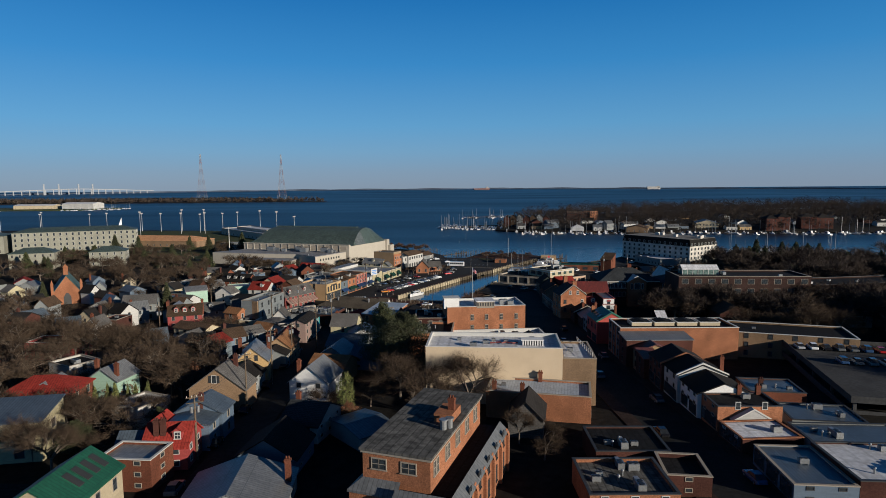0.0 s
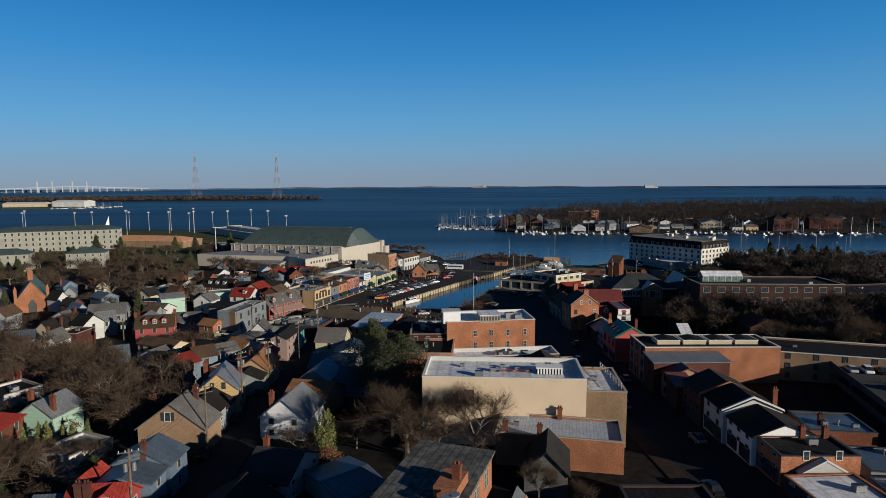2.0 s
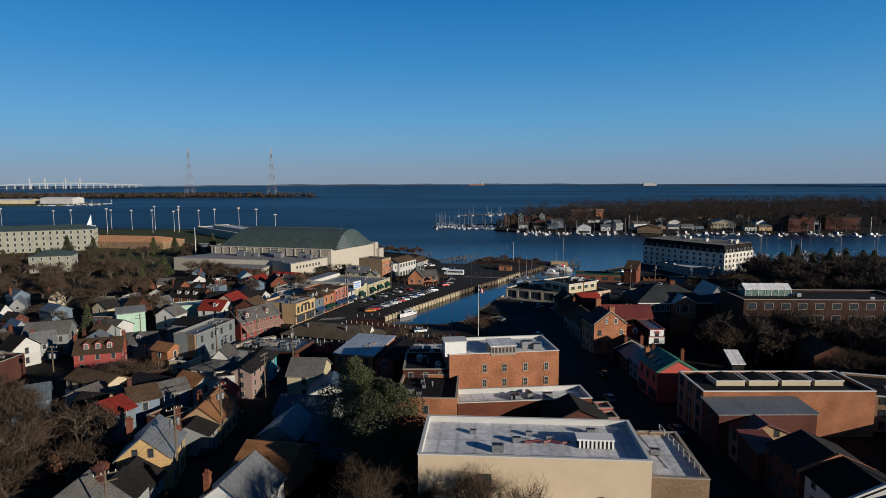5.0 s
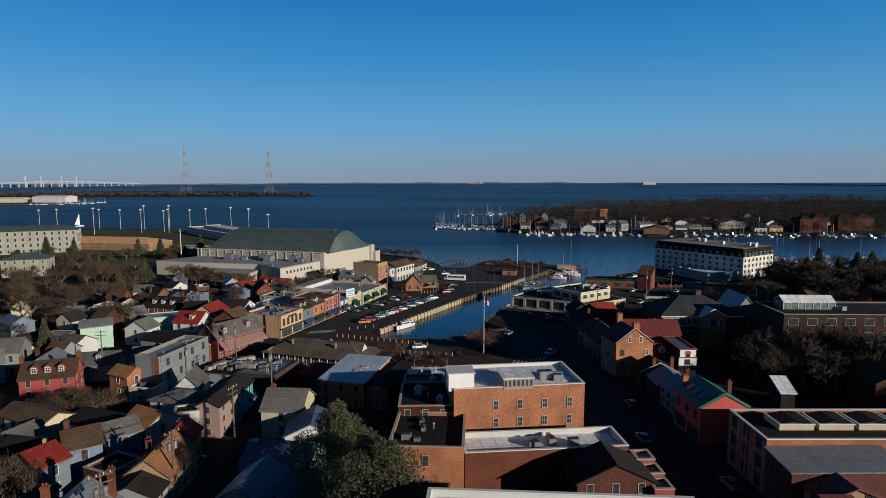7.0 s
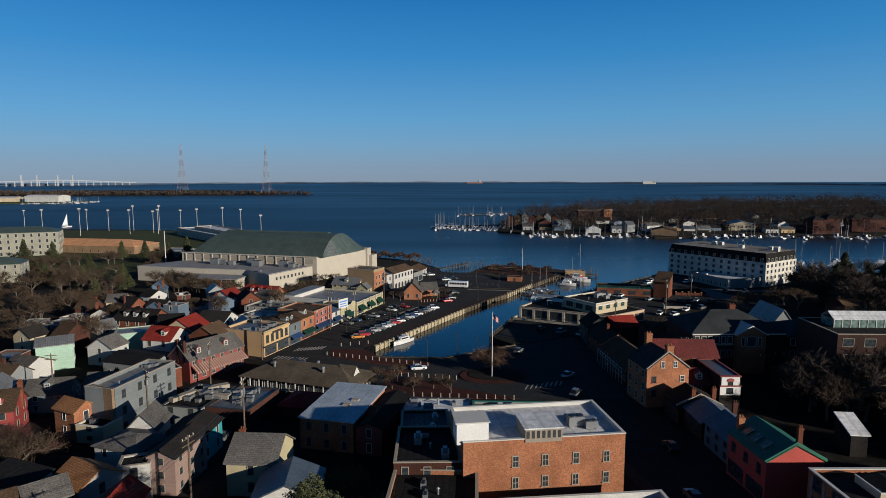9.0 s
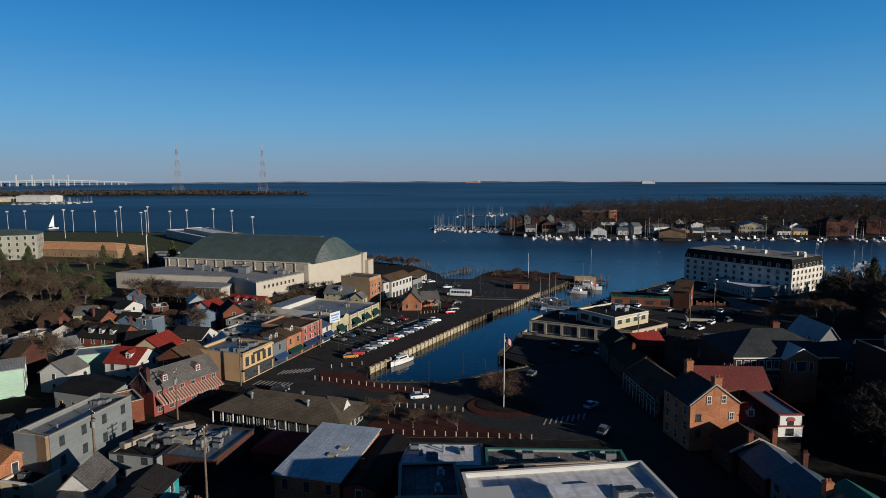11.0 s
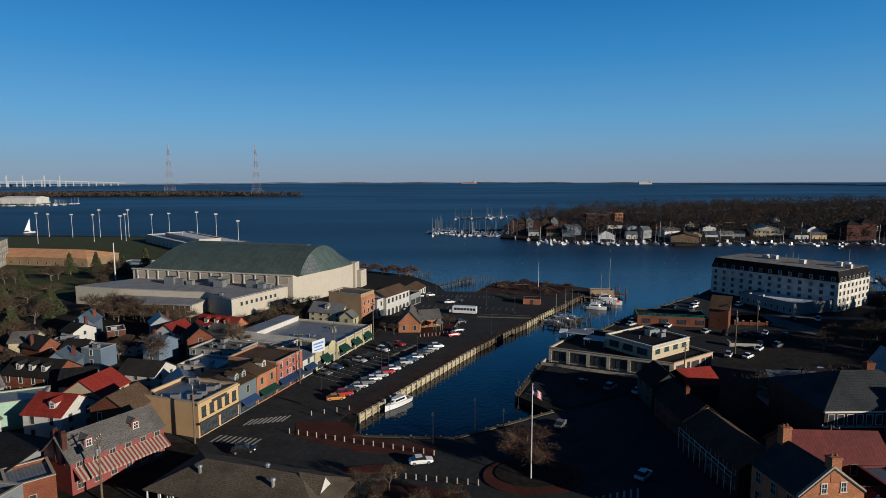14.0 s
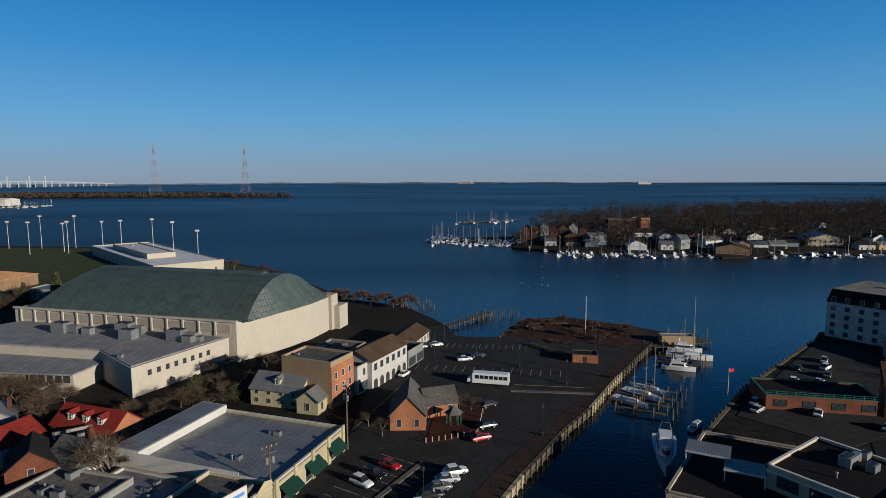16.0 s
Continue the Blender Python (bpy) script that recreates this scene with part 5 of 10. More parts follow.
building((57.0, 226.4), (71.4, 224.8), 8, 11.0, "gable", BRICK, RED_ROOF_OLD, rise=3.0, axis="x", faces="F", storeys=3, name="red_roofed_house", label="brick house with a faded dark red metal roof")
building((61.2, 217.2), (65.3, 216.8), 6, 7.4, "gable", BRICK_DK, RED_ROOF_OLD, rise=2.6, axis="x", faces="F", storeys=2, dormers=(("F", 0.1),), name="red_roofed_house", label="low brick house with a dark red roof and white dormer")
mansard = building((65.6, 212.8), (70.0, 212.6), 12, 10.6, "flat", SHINGLE, METAL_BLUE, up=0.1, faces="", storeys=3, cap=RED_OCHRE, name="white_mansard_house", label="narrow house with a white two-storey front and red arched window")
part("front", Build().box(-2.2, 2.2, -6.2, -6.0, 4.0, 5.9).box(-1.95, 1.95, -6.14, -6.0, 6.15, 8.0), WHITE_FRONT, mansard, "white painted front")
part("cornice", Build().box(-2.35, 2.35, -6.4, -6.0, 5.9, 6.15).box(-2.3, 2.3, -6.3, -6.0, 8.0, 8.2), RED_OCHRE, mansard, "dull red cornice")
part("arched_head", Build().face([(0.75 * math.cos(q * math.pi / 8), -6.25, 7.2 + 0.55 * math.sin(q * math.pi / 8)) for q in range(9)]).box(-0.75, 0.75, -6.24, -6.1, 7.0, 7.2), RED_PAINT, mansard, "red arched window head")
put_window(mansard, pose(0, -6.14, 6.25), 0.9, 0.85, TRIM_DK)
put_window(mansard, pose(-0.1, -6.2, 4.3), 1.2, 1.2, TRIM_DK)
building((53.6, 186.5), (61.0, 186.2), 9.5, 8.0, "gable", BLUE_GREY, METAL_BLUE, rise=2.0, axis="y", faces="L", storeys=2, trim=TRIM_DK, name="row_house", chimneys=((0.3, -0.9, 11.4),))
building((54.2, 197.6), (62.0, 197.2), 8.0, 6.9, "gable", BRICK_DK, METAL_BLUE, rise=2.0, axis="y", faces="L", storeys=2, trim=TRIM_DK, name="row_house", chimneys=((0.8, -0.5, 10.6),))
verge(building((53.6, 206.2), (62.4, 205.8), 7.0, 6.8, "gable", BRICK_DK, SHINGLE, rise=2.2, axis="y", faces="L", storeys=2, trim=TRIM_DK, name="row_house", chimneys=((-0.3, -0.9, 11.0), (0.75, -0.6, 10.2))), 8.8, 7.0, 6.8 - ground_z(209.5), 2.2, TRIM_TAN)
# dark row between the square and the waterfront restaurant
row_a = building((52.8, 233.0), (61.5, 233.2), 18, 6.4, "gable", BRICK_DK, SHINGLE_BROWN, rise=2.7, axis="y", faces="L", storeys=2, trim=TRIM_TAN, step=2.4, name="brick_row_house", label="long dark brick row house with a railed upper gallery")
part("gallery_rail", Build().box(-5.6, -5.5, -9, 9, 4.1, 4.18).box(-5.6, -5.5, -9, 9, 3.3, 3.36), TRIM, row_a, "thin white gallery railing")
part("gallery_floor", Build().box(-5.7, -4.36, -9, 9, 2.95, 3.1), TIMBER, row_a)
for k in range(10):
    part("gallery_post", Build().box(-5.62, -5.52, -9 + k * 1.98, -8.9 + k * 1.98, 0, 4.2), TRIM, row_a)
part("end_verge", Build().slab([(-4.6, 8.9, 5.2), (0.2, 8.9, 8.0), (0.2, 9.4, 8.0), (-4.6, 9.4, 5.2)], 0.5), BRICK_OR, row_a, "orange brick verge")
building((53.5, 253.0), (61.4, 253.2), 14, 6.2, "gable", BRICK_DK, SHINGLE, rise=3.0, axis="y", faces="L", storeys=2, trim=TRIM_DK, name="brick_row_house", chimneys=((-0.15, -0.1, 11.2),), label="dark brick row house with an orange chimney")
building((53.8, 269.8), (61.5, 269.6), 9, 7.0, "gable", TRIM_GREEN_DK, SHINGLE, rise=2.9, axis="y", faces="L", storeys=2, trim=TRIM_DK, name="dark_gabled_house", label="dark green gabled house beside the waterfront restaurant")
building((62.6, 271.0), (71.0, 272.6), 8, 6.4, "gable", BRICK_DK, METAL_RED, rise=2.6, axis="x", faces="F", storeys=2, trim=TRIM_DK, name="red_roofed_house")
green_shop = building((52.0, 173.9), (60.9, 173.9), 10.5, 11.1, "gable", SHOP_RED, METAL_GREEN, rise=2.5, axis="y", faces="L", storeys=2, trim=TRIM_DK, name="green_roofed_shop", category="shop", shop="L", label="red gabled shop with a dark green metal roof", over=0.2)
verge(green_shop, 8.9, 10.5, 11.1 - ground_z(179), 2.5, TRIM_GREEN)
chimney(green_shop, 1.6, -3.4, 8.0, 11.4, BRICK, 0.35)
chimney(green_shop, -2.9, 4.6, 7.0, 9.8, BRICK_OR, 0.5)
for k in range(3):
    part("skylight", Build().slab([(-3.4, -2.8 + k * 2.4, 7.95), (-2.0, -2.8 + k * 2.4, 8.75), (-2.0, -1.6 + k * 2.4, 8.75), (-3.4, -1.6 + k * 2.4, 7.95)], 0.15), GLASS_GREEN, green_shop)
# Near-black shingle on the shed's walls stands in for the shade there.
building((77.0, 189.4), (79.8, 189.0), 5.0, 7.8, "shed", SHINGLE, MEMBRANE, rise=1.8, faces="", storeys=2, name="white_roofed_shed", category="shed", label="shed with shade-darkened walls and a tilted white metal roof")
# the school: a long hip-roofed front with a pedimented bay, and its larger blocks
school_hall = building((73.6, 242.2), (98.0, 241.4), 17, 12.2, "hip", SHADED_SCHOOL_BRICK, SLATE, rise=4.4, faces="", storeys=3, name="brick_school", category="school", label="school in shade-darkened brick with a slate hip roof and a pedimented bay")
sg = ground_z(250)
part("cornice", Build().box(-12.4, 12.4, -8.85, -8.4, 12.2 - sg - 0.55, 12.2 - sg - 0.1), TRIM, school_hall, "white cornice")
part("string_course", Build().box(-12.3, 1.0, -8.62, -8.45, 12.2 - sg - 3.4, 12.2 - sg - 3.15), TRIM_TAN, school_hall)
for k in range(7):
    put_window(school_hall, pose(-11.0 + k * 1.75, -8.5, 12.2 - sg - 2.9), 1.05, 1.9, TRIM)
    put_window(school_hall, pose(-11.0 + k * 1.75, -8.5, 12.2 - sg - 6.6), 1.05, 1.9, TRIM_TAN)
part("pedimented_bay", walls_of(7.6, 1.6, 12.2 - sg, 2.0, "y", 0.5), BRICK_OR, school_hall, "", pose(2.6, -9.3, 0))
bay_roof = Build()
for q in (-1, 1):
    bay_roof.slab([(q * 4.2, -1.1, 12.1 - sg), (q * 4.2, 5, 12.1 - sg), (0, 5, 14.5 - sg), (0, -1.1, 14.5 - sg)][::q], 0.3)
part("pediment", bay_roof, TRIM, school_hall, "white pediment edge", pose(2.6, -9.3, 0))
put_window(school_hall, pose(2.6, -10.1, 12.2 - sg - 3.2), 2.2, 2.4, TRIM, "shop")
for u in (0.4, 4.8):
    put_window(school_hall, pose(u, -10.1, 12.2 - sg - 3.2), 0.8, 2.2, TRIM)
chimney(school_hall, 2.5, 1.0, 10.5, 16.2, BRICK, 0.8)
school_wing = building((98.2, 239.8), (128, 238.4), 14, 11.6, "hip", SHADED_SCHOOL_BRICK, SLATE, rise=3.0, faces="F", storeys=3, name="brick_school", trim=TRIM, category="school", step=2.0, size=(1.2, 1.8), label="school wing in shade-darkened brick with rows of white windows")
building((97.4, 221.4), (146, 217.0), 16.5, 17.0, "flat", SHADED_SCHOOL_BRICK, TAR_ROOF, faces="F", storeys=4, up=0.5, plant=4, name="brick_school", trim=TRIM_TAN, cap=TRIM_TAN, category="school", step=4.5, size=(2.4, 1.8), label="tall school block in shade-darkened brick with a flat roof")
building((150.5, 221), (196, 226), 16, 13.0, "flat", SHADED_SCHOOL_BRICK, TAR_ROOF, faces="F", storeys=3, up=0.5, plant=3, name="brick_school", trim=TRIM_DK, cap=TRIM_DK, category="school", step=4.5, size=(1.8, 1.6))


gh = thing("roof_greenhouse", "white framed glasshouse on a school roof", "glasshouse", pose(109.5, 231.5, 16.5, 0, 0, -5))
part("wall", Build().box(-7, 7, -2.6, 2.6, 0, 2.0), GLASS_GREEN, gh)
part("roof", gable_roof(14, 5.2, 2.0, 1.5, "x", 0.15, 0.1), MEMBRANE, gh)
for k in range(8):
    part("mullion", Build().box(-7 + k * 2 - 0.08, -7 + k * 2 + 0.08, -2.7, -2.6, 0, 2.0), TRIM, gh)
building((106.6, 261.4), (114.0, 260.8), 14, 8.6, "gable", STUCCO_GREY, METAL_GREY, rise=5.0, axis="y", faces="", storeys=2, name="steep_roofed_hall", category="hall", label="hall with a steep pale grey metal roof")


def market_house():
    """A long low market hall with a hipped shingle roof and a white glazed front."""
    A, B = (-42.2, 235.4), (-13.6, 224.4)
    w, d = math.hypot(B[0] - A[0], B[1] - A[1]), 13.0
    rot = math.atan2(B[1] - A[1], B[0] - A[0])
    cx, cy = (A[0] + B[0]) / 2 - math.sin(rot) * d / 2, (A[1] + B[1]) / 2 + math.cos(rot) * d / 2
    g = ground_z(cy)
    t = thing("market_hall", "low market hall with brown hip roof and white glazed walls", "market hall", pose(cx, cy, g, 0, 0, math.degrees(rot)))
    FOOT.append((cx, cy, 16))
    FOOTBOX.append((cx, cy, w / 2, d / 2, rot))
    part("wall", Build().box(-w / 2 + 1.2, w / 2 - 1.2, -d / 2 + 1.2, d / 2 - 1.2, -1, 3.1), TRIM_DK, t)
    part("roof", hip_roof(w, d, 3.2, 2.9, 0.2), SHINGLE_DULL, t)
    for k in range(12):
        x = -w / 2 + 1.2 + (k + 0.5) * (w - 2.4) / 12
        put_window(t, pose(x, -d / 2 + 1.2, 0.4), 1.7, 2.2, TRIM, "shop")
    for k in range(13):
        x = -w / 2 + 0.3 + k * (w - 0.6) / 12
        part("post", Build().box(x - 0.1, x + 0.1, -d / 2 + 0.1, -d / 2 + 0.3, -1, 3.0), TRIM, t)
    for k in range(5):
        put_window(t, pose(w / 2 - 1.2, -3.6 + k * 1.9, 0.4, 0, 0, 90), 1.3, 2.2, TRIM, "shop")
    gx = w / 2 - 2.4
    part("gablet", Build().prism([(gx - 0.15, -2.3), (gx, -2.3), (gx, 2.3), (gx - 0.15, 2.3)], 3.7, 3.8).face(((gx, -2.3, 3.8), (gx, 2.3, 3.8), (gx, 0, 6.4))).face(((gx - 0.15, 2.3, 3.8), (gx - 0.15, -2.3, 3.8), (gx - 0.15, 0, 6.4))), TRIM, t)
    part("gablet_roof", Build().slab([(gx - 4.5, 0, 6.5), (gx + 0.2, 0, 6.5), (gx + 0.2, -2.5, 3.8), (gx - 2, -2.5, 3.8)][::-1], 0.12).slab([(gx - 4.5, 0, 6.5), (gx + 0.2, 0, 6.5), (gx + 0.2, 2.5, 3.8), (gx - 2, 2.5, 3.8)], 0.12), SHINGLE_DULL, t)
    for x, y in ((-8, -2.5), (2, 1.2), (5.5, -2.6)):
        part("vent", Build().rod((x, y, 4.2), (x, y, 6.0), 0.3, n=8).rod((x, y, 6.0), (x, y, 6.3), 0.5, 0.3, n=8), STEEL, t)


SHINGLE_DULL = surface("dull_brown_shingle", (0.09, 0.075, 0.056), 0.95, 4, 0.3, 0.02, pattern="courses", size=(0.9, 0.35), joint=(0.65,) * 3)
market_house()


def awning(m, w, out, drop, mats, parent, name="awning"):
    b = Build()
    n = max(1, int(w / 0.34))
    for k in range(n):
        x0, x1 = -w / 2 + k * w / n, -w / 2 + (k + 1) * w / n
        b.slab([(x0, -out, -drop), (x1, -out, -drop), (x1, 0, 0), (x0, 0, 0)], 0.05, k % len(mats))
        b.box(x0, x1, -out - 0.02, -out + 0.03, -drop - 0.35, -drop, k % len(mats))
    return part(name, b, mats, parent, "", m)


awning(pose(0, -4.25, 4.6), 16.0, 2.4, 1.5, [RED_OCHRE, TRIM_TAN], red_inn)

FA, FB = (-42.6, 260.8), (-12.6, 332.6)     # shop fronts along the car park
FR_ = math.hypot(FB[0] - FA[0], FB[1] - FA[1])


def on_front(s):
    return mid(FA, FB, s / FR_)


PLAIN["on"] = False
yellow = building(on_front(0), on_front(12.2), 14.5, 9.0, "flat", TAVERN_TAN, METAL_BLUE, faces="F", storeys=1, up=0.6, plant=0, name="yellow_shop", category="shop", cap=TRIM_TAN, shop="F", label="yellow-fronted tavern with arched windows and a tan side wall")
for k in range(5):
    put_window(yellow, pose(-4.6 + k * 2.3, -7.35, 4.1), 1.0, 2.0, TRIM_DK)
PLAIN["on"] = True
part("front", Build().box(-6.1, 6.1, -7.33, -7.25, 3.3, 7.4).box(-6.3, 6.3, -7.6, -7.25, 6.9, 7.3), YELLOW, yellow, "yellow painted upper front")
part("cornice", Build().box(-6.3, 6.3, -7.75, -7.3, 2.9, 3.3), TRIM_DK, yellow)
part("sign_board", Build().box(-2.2, 2.2, -7.5, -7.33, 6.2, 6.8), TRIM_DK, yellow)
for k in range(14):
    x, y = rng.uniform(-6, 5), rng.uniform(-5, 6)
    c, s = math.cos(math.atan2(FB[1] - FA[1], FB[0] - FA[0])), math.sin(math.atan2(FB[1] - FA[1], FB[0] - FA[0]))
    px, py = on_front(6.1)[0] - s * 7.25, on_front(6.1)[1] + c * 7.25
    (air_unit if k % 2 else vent_pipe)(px + x * c - y * s, py + x * s + y * c, 8.4)
building(on_front(12.4), on_front(18.6), 13, 8.4, "gable", BLUE_GREY, SHINGLE_BROWN, rise=1.2, axis="x", faces="F", storeys=2, shop="F", name="mansard_shop", category="shop", dormers=(("F", -0.4), ("F", 0.4)))
awning(pose(0, -6.5, 3.2), 5.4, 1.4, 0.9, [CANVAS_BLUE], COUNT["last"])
building(on_front(18.8), on_front(26.2), 10, 8.6, "gable", BRICK_OR, SHINGLE_BROWN, rise=1.4, axis="x", faces="F", storeys=2, shop="F", name="brick_shop", category="shop", dormers=(("F", 0.3),))
awning(pose(0, -5.0, 3.2), 6.4, 1.4, 0.9, [CANVAS_GREEN], COUNT["last"])
building(on_front(26.4), on_front(37.6), 14, 9.4, "flat", BRICK_OR, SHINGLE_BROWN, faces="F", storeys=3, up=0.35, shop="F", name="brick_shop", category="shop", cap=TRIM_TAN, label="tall orange-red brick corner shop with a brown felt roof", size=(0.9, 1.3))
part("front", Build().box(-5.5, 5.5, -7.06, -6.98, 3.2, 7.4), RED_FRONT, COUNT["last"], "faded red painted upper front")
for k in range(4):
    for z in (3.7, 5.7):
        put_window(COUNT["last"], pose(-3.9 + k * 2.6, -7.06, z), 0.8, 1.2, TRIM_TAN)
awning(pose(0, -7.0, 3.2), 10, 1.4, 0.9, [CANVAS_BLUE], COUNT["last"])
building(on_front(37.8), on_front(43.2), 11, 6.6, "gable", WHITE, METAL_BLUE, rise=1.2, axis="x", faces="F", storeys=2, shop="F", name="white_shop", category="shop")
awning(pose(0, -5.5, 3.2), 4.6, 1.4, 0.9, [CANVAS_BLUE], COUNT["last"])
corner_shop = building(on_front(43.6), on_front(54.6), 12, 6.8, "flat", PALE_YELLOW, GRAVEL_ROOF, faces="", storeys=1, up=0.5, plant=2, name="yellow_corner_shop", category="shop", cap=TRIM, label="yellow shop with green awnings beside the long shop")
for k in range(2):
    put_window(corner_shop, pose(-2.6 + k * 5.2, -6, 0.4), 3.4, 2.1, TRIM, "shop")
awning(pose(-0.8, -6, 3.6), 4.0, 1.7, 1.5, [CANVAS_GREEN], corner_shop)
part("pediment", Build().face(((1.6, -6.1, 4.6), (5.4, -6.1, 4.6), (5.4, -6.1, 5.8), (3.5, -6.1, 6.4), (1.6, -6.1, 5.4))).box(1.5, 5.5, -6.1, -5.7, 4.4, 4.6), PALE_YELLOW, corner_shop, "raised yellow gable parapet")
building(mid(on_front(44.5), (-47, 309.5), 0.62), mid(on_front(54), (-43.5, 318), 0.62), 14, 5.6, "flat", WHITE, METAL_GREY, faces="", storeys=1, up=0.4, plant=3, name="white_store", category="shop")
long_shop = building(on_front(55.0), on_front(77.6), 33, 6.4, "flat", PALE_YELLOW, METAL_GREY, faces="", storeys=1, up=0.5, plant=3, name="long_shop", category="shop", shop="", cap=TRIM, label="long yellow shop with green awnings and wide blue-grey roof")
for k in range(3):
    x = -7.6 + k * 7.4
    put_window(long_shop, pose(x, -16.5, 0.4), 4.2, 2.1, TRIM, "shop")
    awning(pose(x, -16.5, 3.6), 4.6, 1.8, 1.5, [CANVAS_GREEN], long_shop)
for k in range(5):
    part("pilaster", Build().box(-11.2 + k * 5.4, -10.4 + k * 5.4, -16.85, -16.5, -1, 5.3), PALE_YELLOW, long_shop)
part("frieze", Build().box(-11.3, 11.3, -16.72, -16.5, 4.3, 4.55), TRIM_TAN, long_shop)
part("end_wall", Build().box(-11.45, -11.3, -10, 16.5, -1, 5.6), WHITE, long_shop, "white painted end wall")
part("raised_roof", Build().box(-11.3, 11.3, 10.5, 16.5, 4.0, 5.8), WHITE, long_shop, "white raised roof block")
part("raised_felt", Build().box(-10.9, 10.9, 10.9, 16.1, 5.8, 5.86), METAL_GREY, long_shop)
sign = thing("billboard", "white shop sign with blue lettering bars on posts", "sign", pose(*on_front(45.5), ground_z(300), 0, 0, 55))
part("board", Build().box(-2.4, 2.4, -0.1, 0.1, 5.0, 8.4), TRIM, sign)
part("lettering", Build().box(-1.9, 1.9, -0.14, -0.1, 7.2, 7.7).box(-1.6, 1.4, -0.14, -0.1, 6.4, 6.8).box(-1.8, 1.8, -0.14, -0.1, 5.6, 5.95), SIGN_BLUE, sign)
for x in (-1.9, 1.9):
    part("post", Build().rod((x, 0.05, 0), (x, 0.05, 5.2), 0.12), STEEL_DK, sign)

# the harbour master's brick hut and the houses beyond the car park
building((-4.0, 340.6), (3.4, 340.2), 12.0, 5.0, "gable", BRICK_OR, SHINGLE_GREY, rise=3.9, axis="y", faces="FR", storeys=1, name="brick_pavilion", category="pavilion", label="orange brick harbour pavilion with a steep brown roof")
building((3.8, 346.4), (10.8, 348.2), 6.5, 4.6, "gable", BRICK_OR, SHINGLE_GREY, rise=2.6, axis="x", faces="FR", storeys=1, name="brick_pavilion", category="pavilion")
paving("pavement", [(3, 334), (14, 337), (17, 352), (6, 350)], PAVER, 0.16, "brick terrace of the pavilion")
gz = thing("gazebo", "small timber gazebo with a green-grey tented roof", "gazebo", pose(9.5, 343.2, ground_z(343)))
for k in range(6):
    a_ = k * math.tau / 6
    part("post", Build().rod((1.5 * math.cos(a_), 1.5 * math.sin(a_), 0), (1.5 * math.cos(a_), 1.5 * math.sin(a_), 2.6), 0.1), TRIM_GREEN, gz)
part("roof", Build().prism([(2.1 * math.cos(k * math.tau / 6), 2.1 * math.sin(k * math.tau / 6)) for k in range(6)], 2.6, 4.1, 0, 0.05), SHINGLE_GREY, gz)
tall_tan = building((-29.7, 359.8), (-17.5, 353.4), 9.2, 12.4, "flat", STUCCO_TAN, GRAVEL_ROOF, faces="", storeys=2, up=0.4, plant=1, name="tan_shop", category="shop", label="plain tan stucco shop with a brick front")
part("brick_front", Build().box(6.89, 7.05, -4.6, 4.6, -1, 9.6), BRICK_OR, tall_tan, "orange brick shop front")
for u in (-2.8, 0, 2.8):
    for z in (3.6, 6.6):
        put_window(tall_tan, pose(7.05, u, z, 0, 0, 90), 0.9, 1.5, TRIM)
building((-12.2, 361.6), (-9.4, 366.4), 8, 8.6, "flat", WHITE, TAR_ROOF, faces="F", storeys=2, up=0.3, name="white_shop", category="shop", shop="F")
arch = building((-8.9, 364.6), (-0.2, 380.2), 9.5, 9.0, "gable", WHITE, SHINGLE_BROWN, rise=2.0, axis="x", faces="", storeys=1, name="white_arcade", category="restaurant", label="white restaurant with an arcade of arches and a brown roof")
for k in range(6):
    put_window(arch, pose(-7.2 + k * 2.9, -4.75, 4.9), 1.2, 1.5, TRIM_DK)
building((0.2, 381.0), (4.6, 389.6), 10, 6.4, "flat", GREY, TAR_ROOF, faces="F", storeys=1, up=0.4, plant=2, name="dark_roofed_shop", category="shop", shop="F")
for k in range(6):
    b = Build().box(-0.9, 0.9, -0.05, 0.03, 0, 1.6)
    b.prism([(0.9 * math.cos(a_), -0.05) for a_ in (0, math.pi)] + [(-0.9, 0.03), (0.9, 0.03)], 1.6, 1.62)
    b.face([(0.9 * math.cos(q * math.pi / 8), -0.05, 1.6 + 0.9 * math.sin(q * math.pi / 8)) for q in range(9)])
    part("arch", b, TRIM_DK, arch, "", pose(-7.2 + k * 2.9, -4.75, 0.1))
building((0.0, 391), (7.2, 410), 9, 4.8, "gable", WHITE, SHINGLE_BROWN, rise=2.0, axis="x", faces="FL", storeys=1, name="white_boathouse", category="restaurant")
building((-18.5, 384), (-12.5, 398), 12, 4.6, "flat", GREY, GRAVEL_ROOF, faces="", storeys=1, up=0.4, plant=4, name="kitchen_block", category="shop")
building((-36.6, 357.8), (-24.6, 353.2), 8, 5.6, "gable", PALE_YELLOW, METAL_GREY, rise=2.8, axis="x", faces="FR", storeys=2, dormers=(("F", 0.0),), name="yellow_cottage", label="pale yellow-green cottage with a grey metal roof and dormer")
building((-25.0, 351.6), (-20.0, 349.8), 7, 4.8, "gable", PALE_YELLOW, METAL_GREY, rise=2.0, axis="y", faces="FR", storeys=1, name="yellow_cottage")
building((-71.4, 340.8), (-57.0, 334.8), 7.5, 5.2, "gable", BRICK_OR, METAL_RED, rise=3.0, axis="x", faces="FR", storeys=2, dormers=(("F", -0.5), ("F", 0.0), ("F", 0.5)), name="red_dormered_house", label="brick house with a red metal roof and three white dormers")
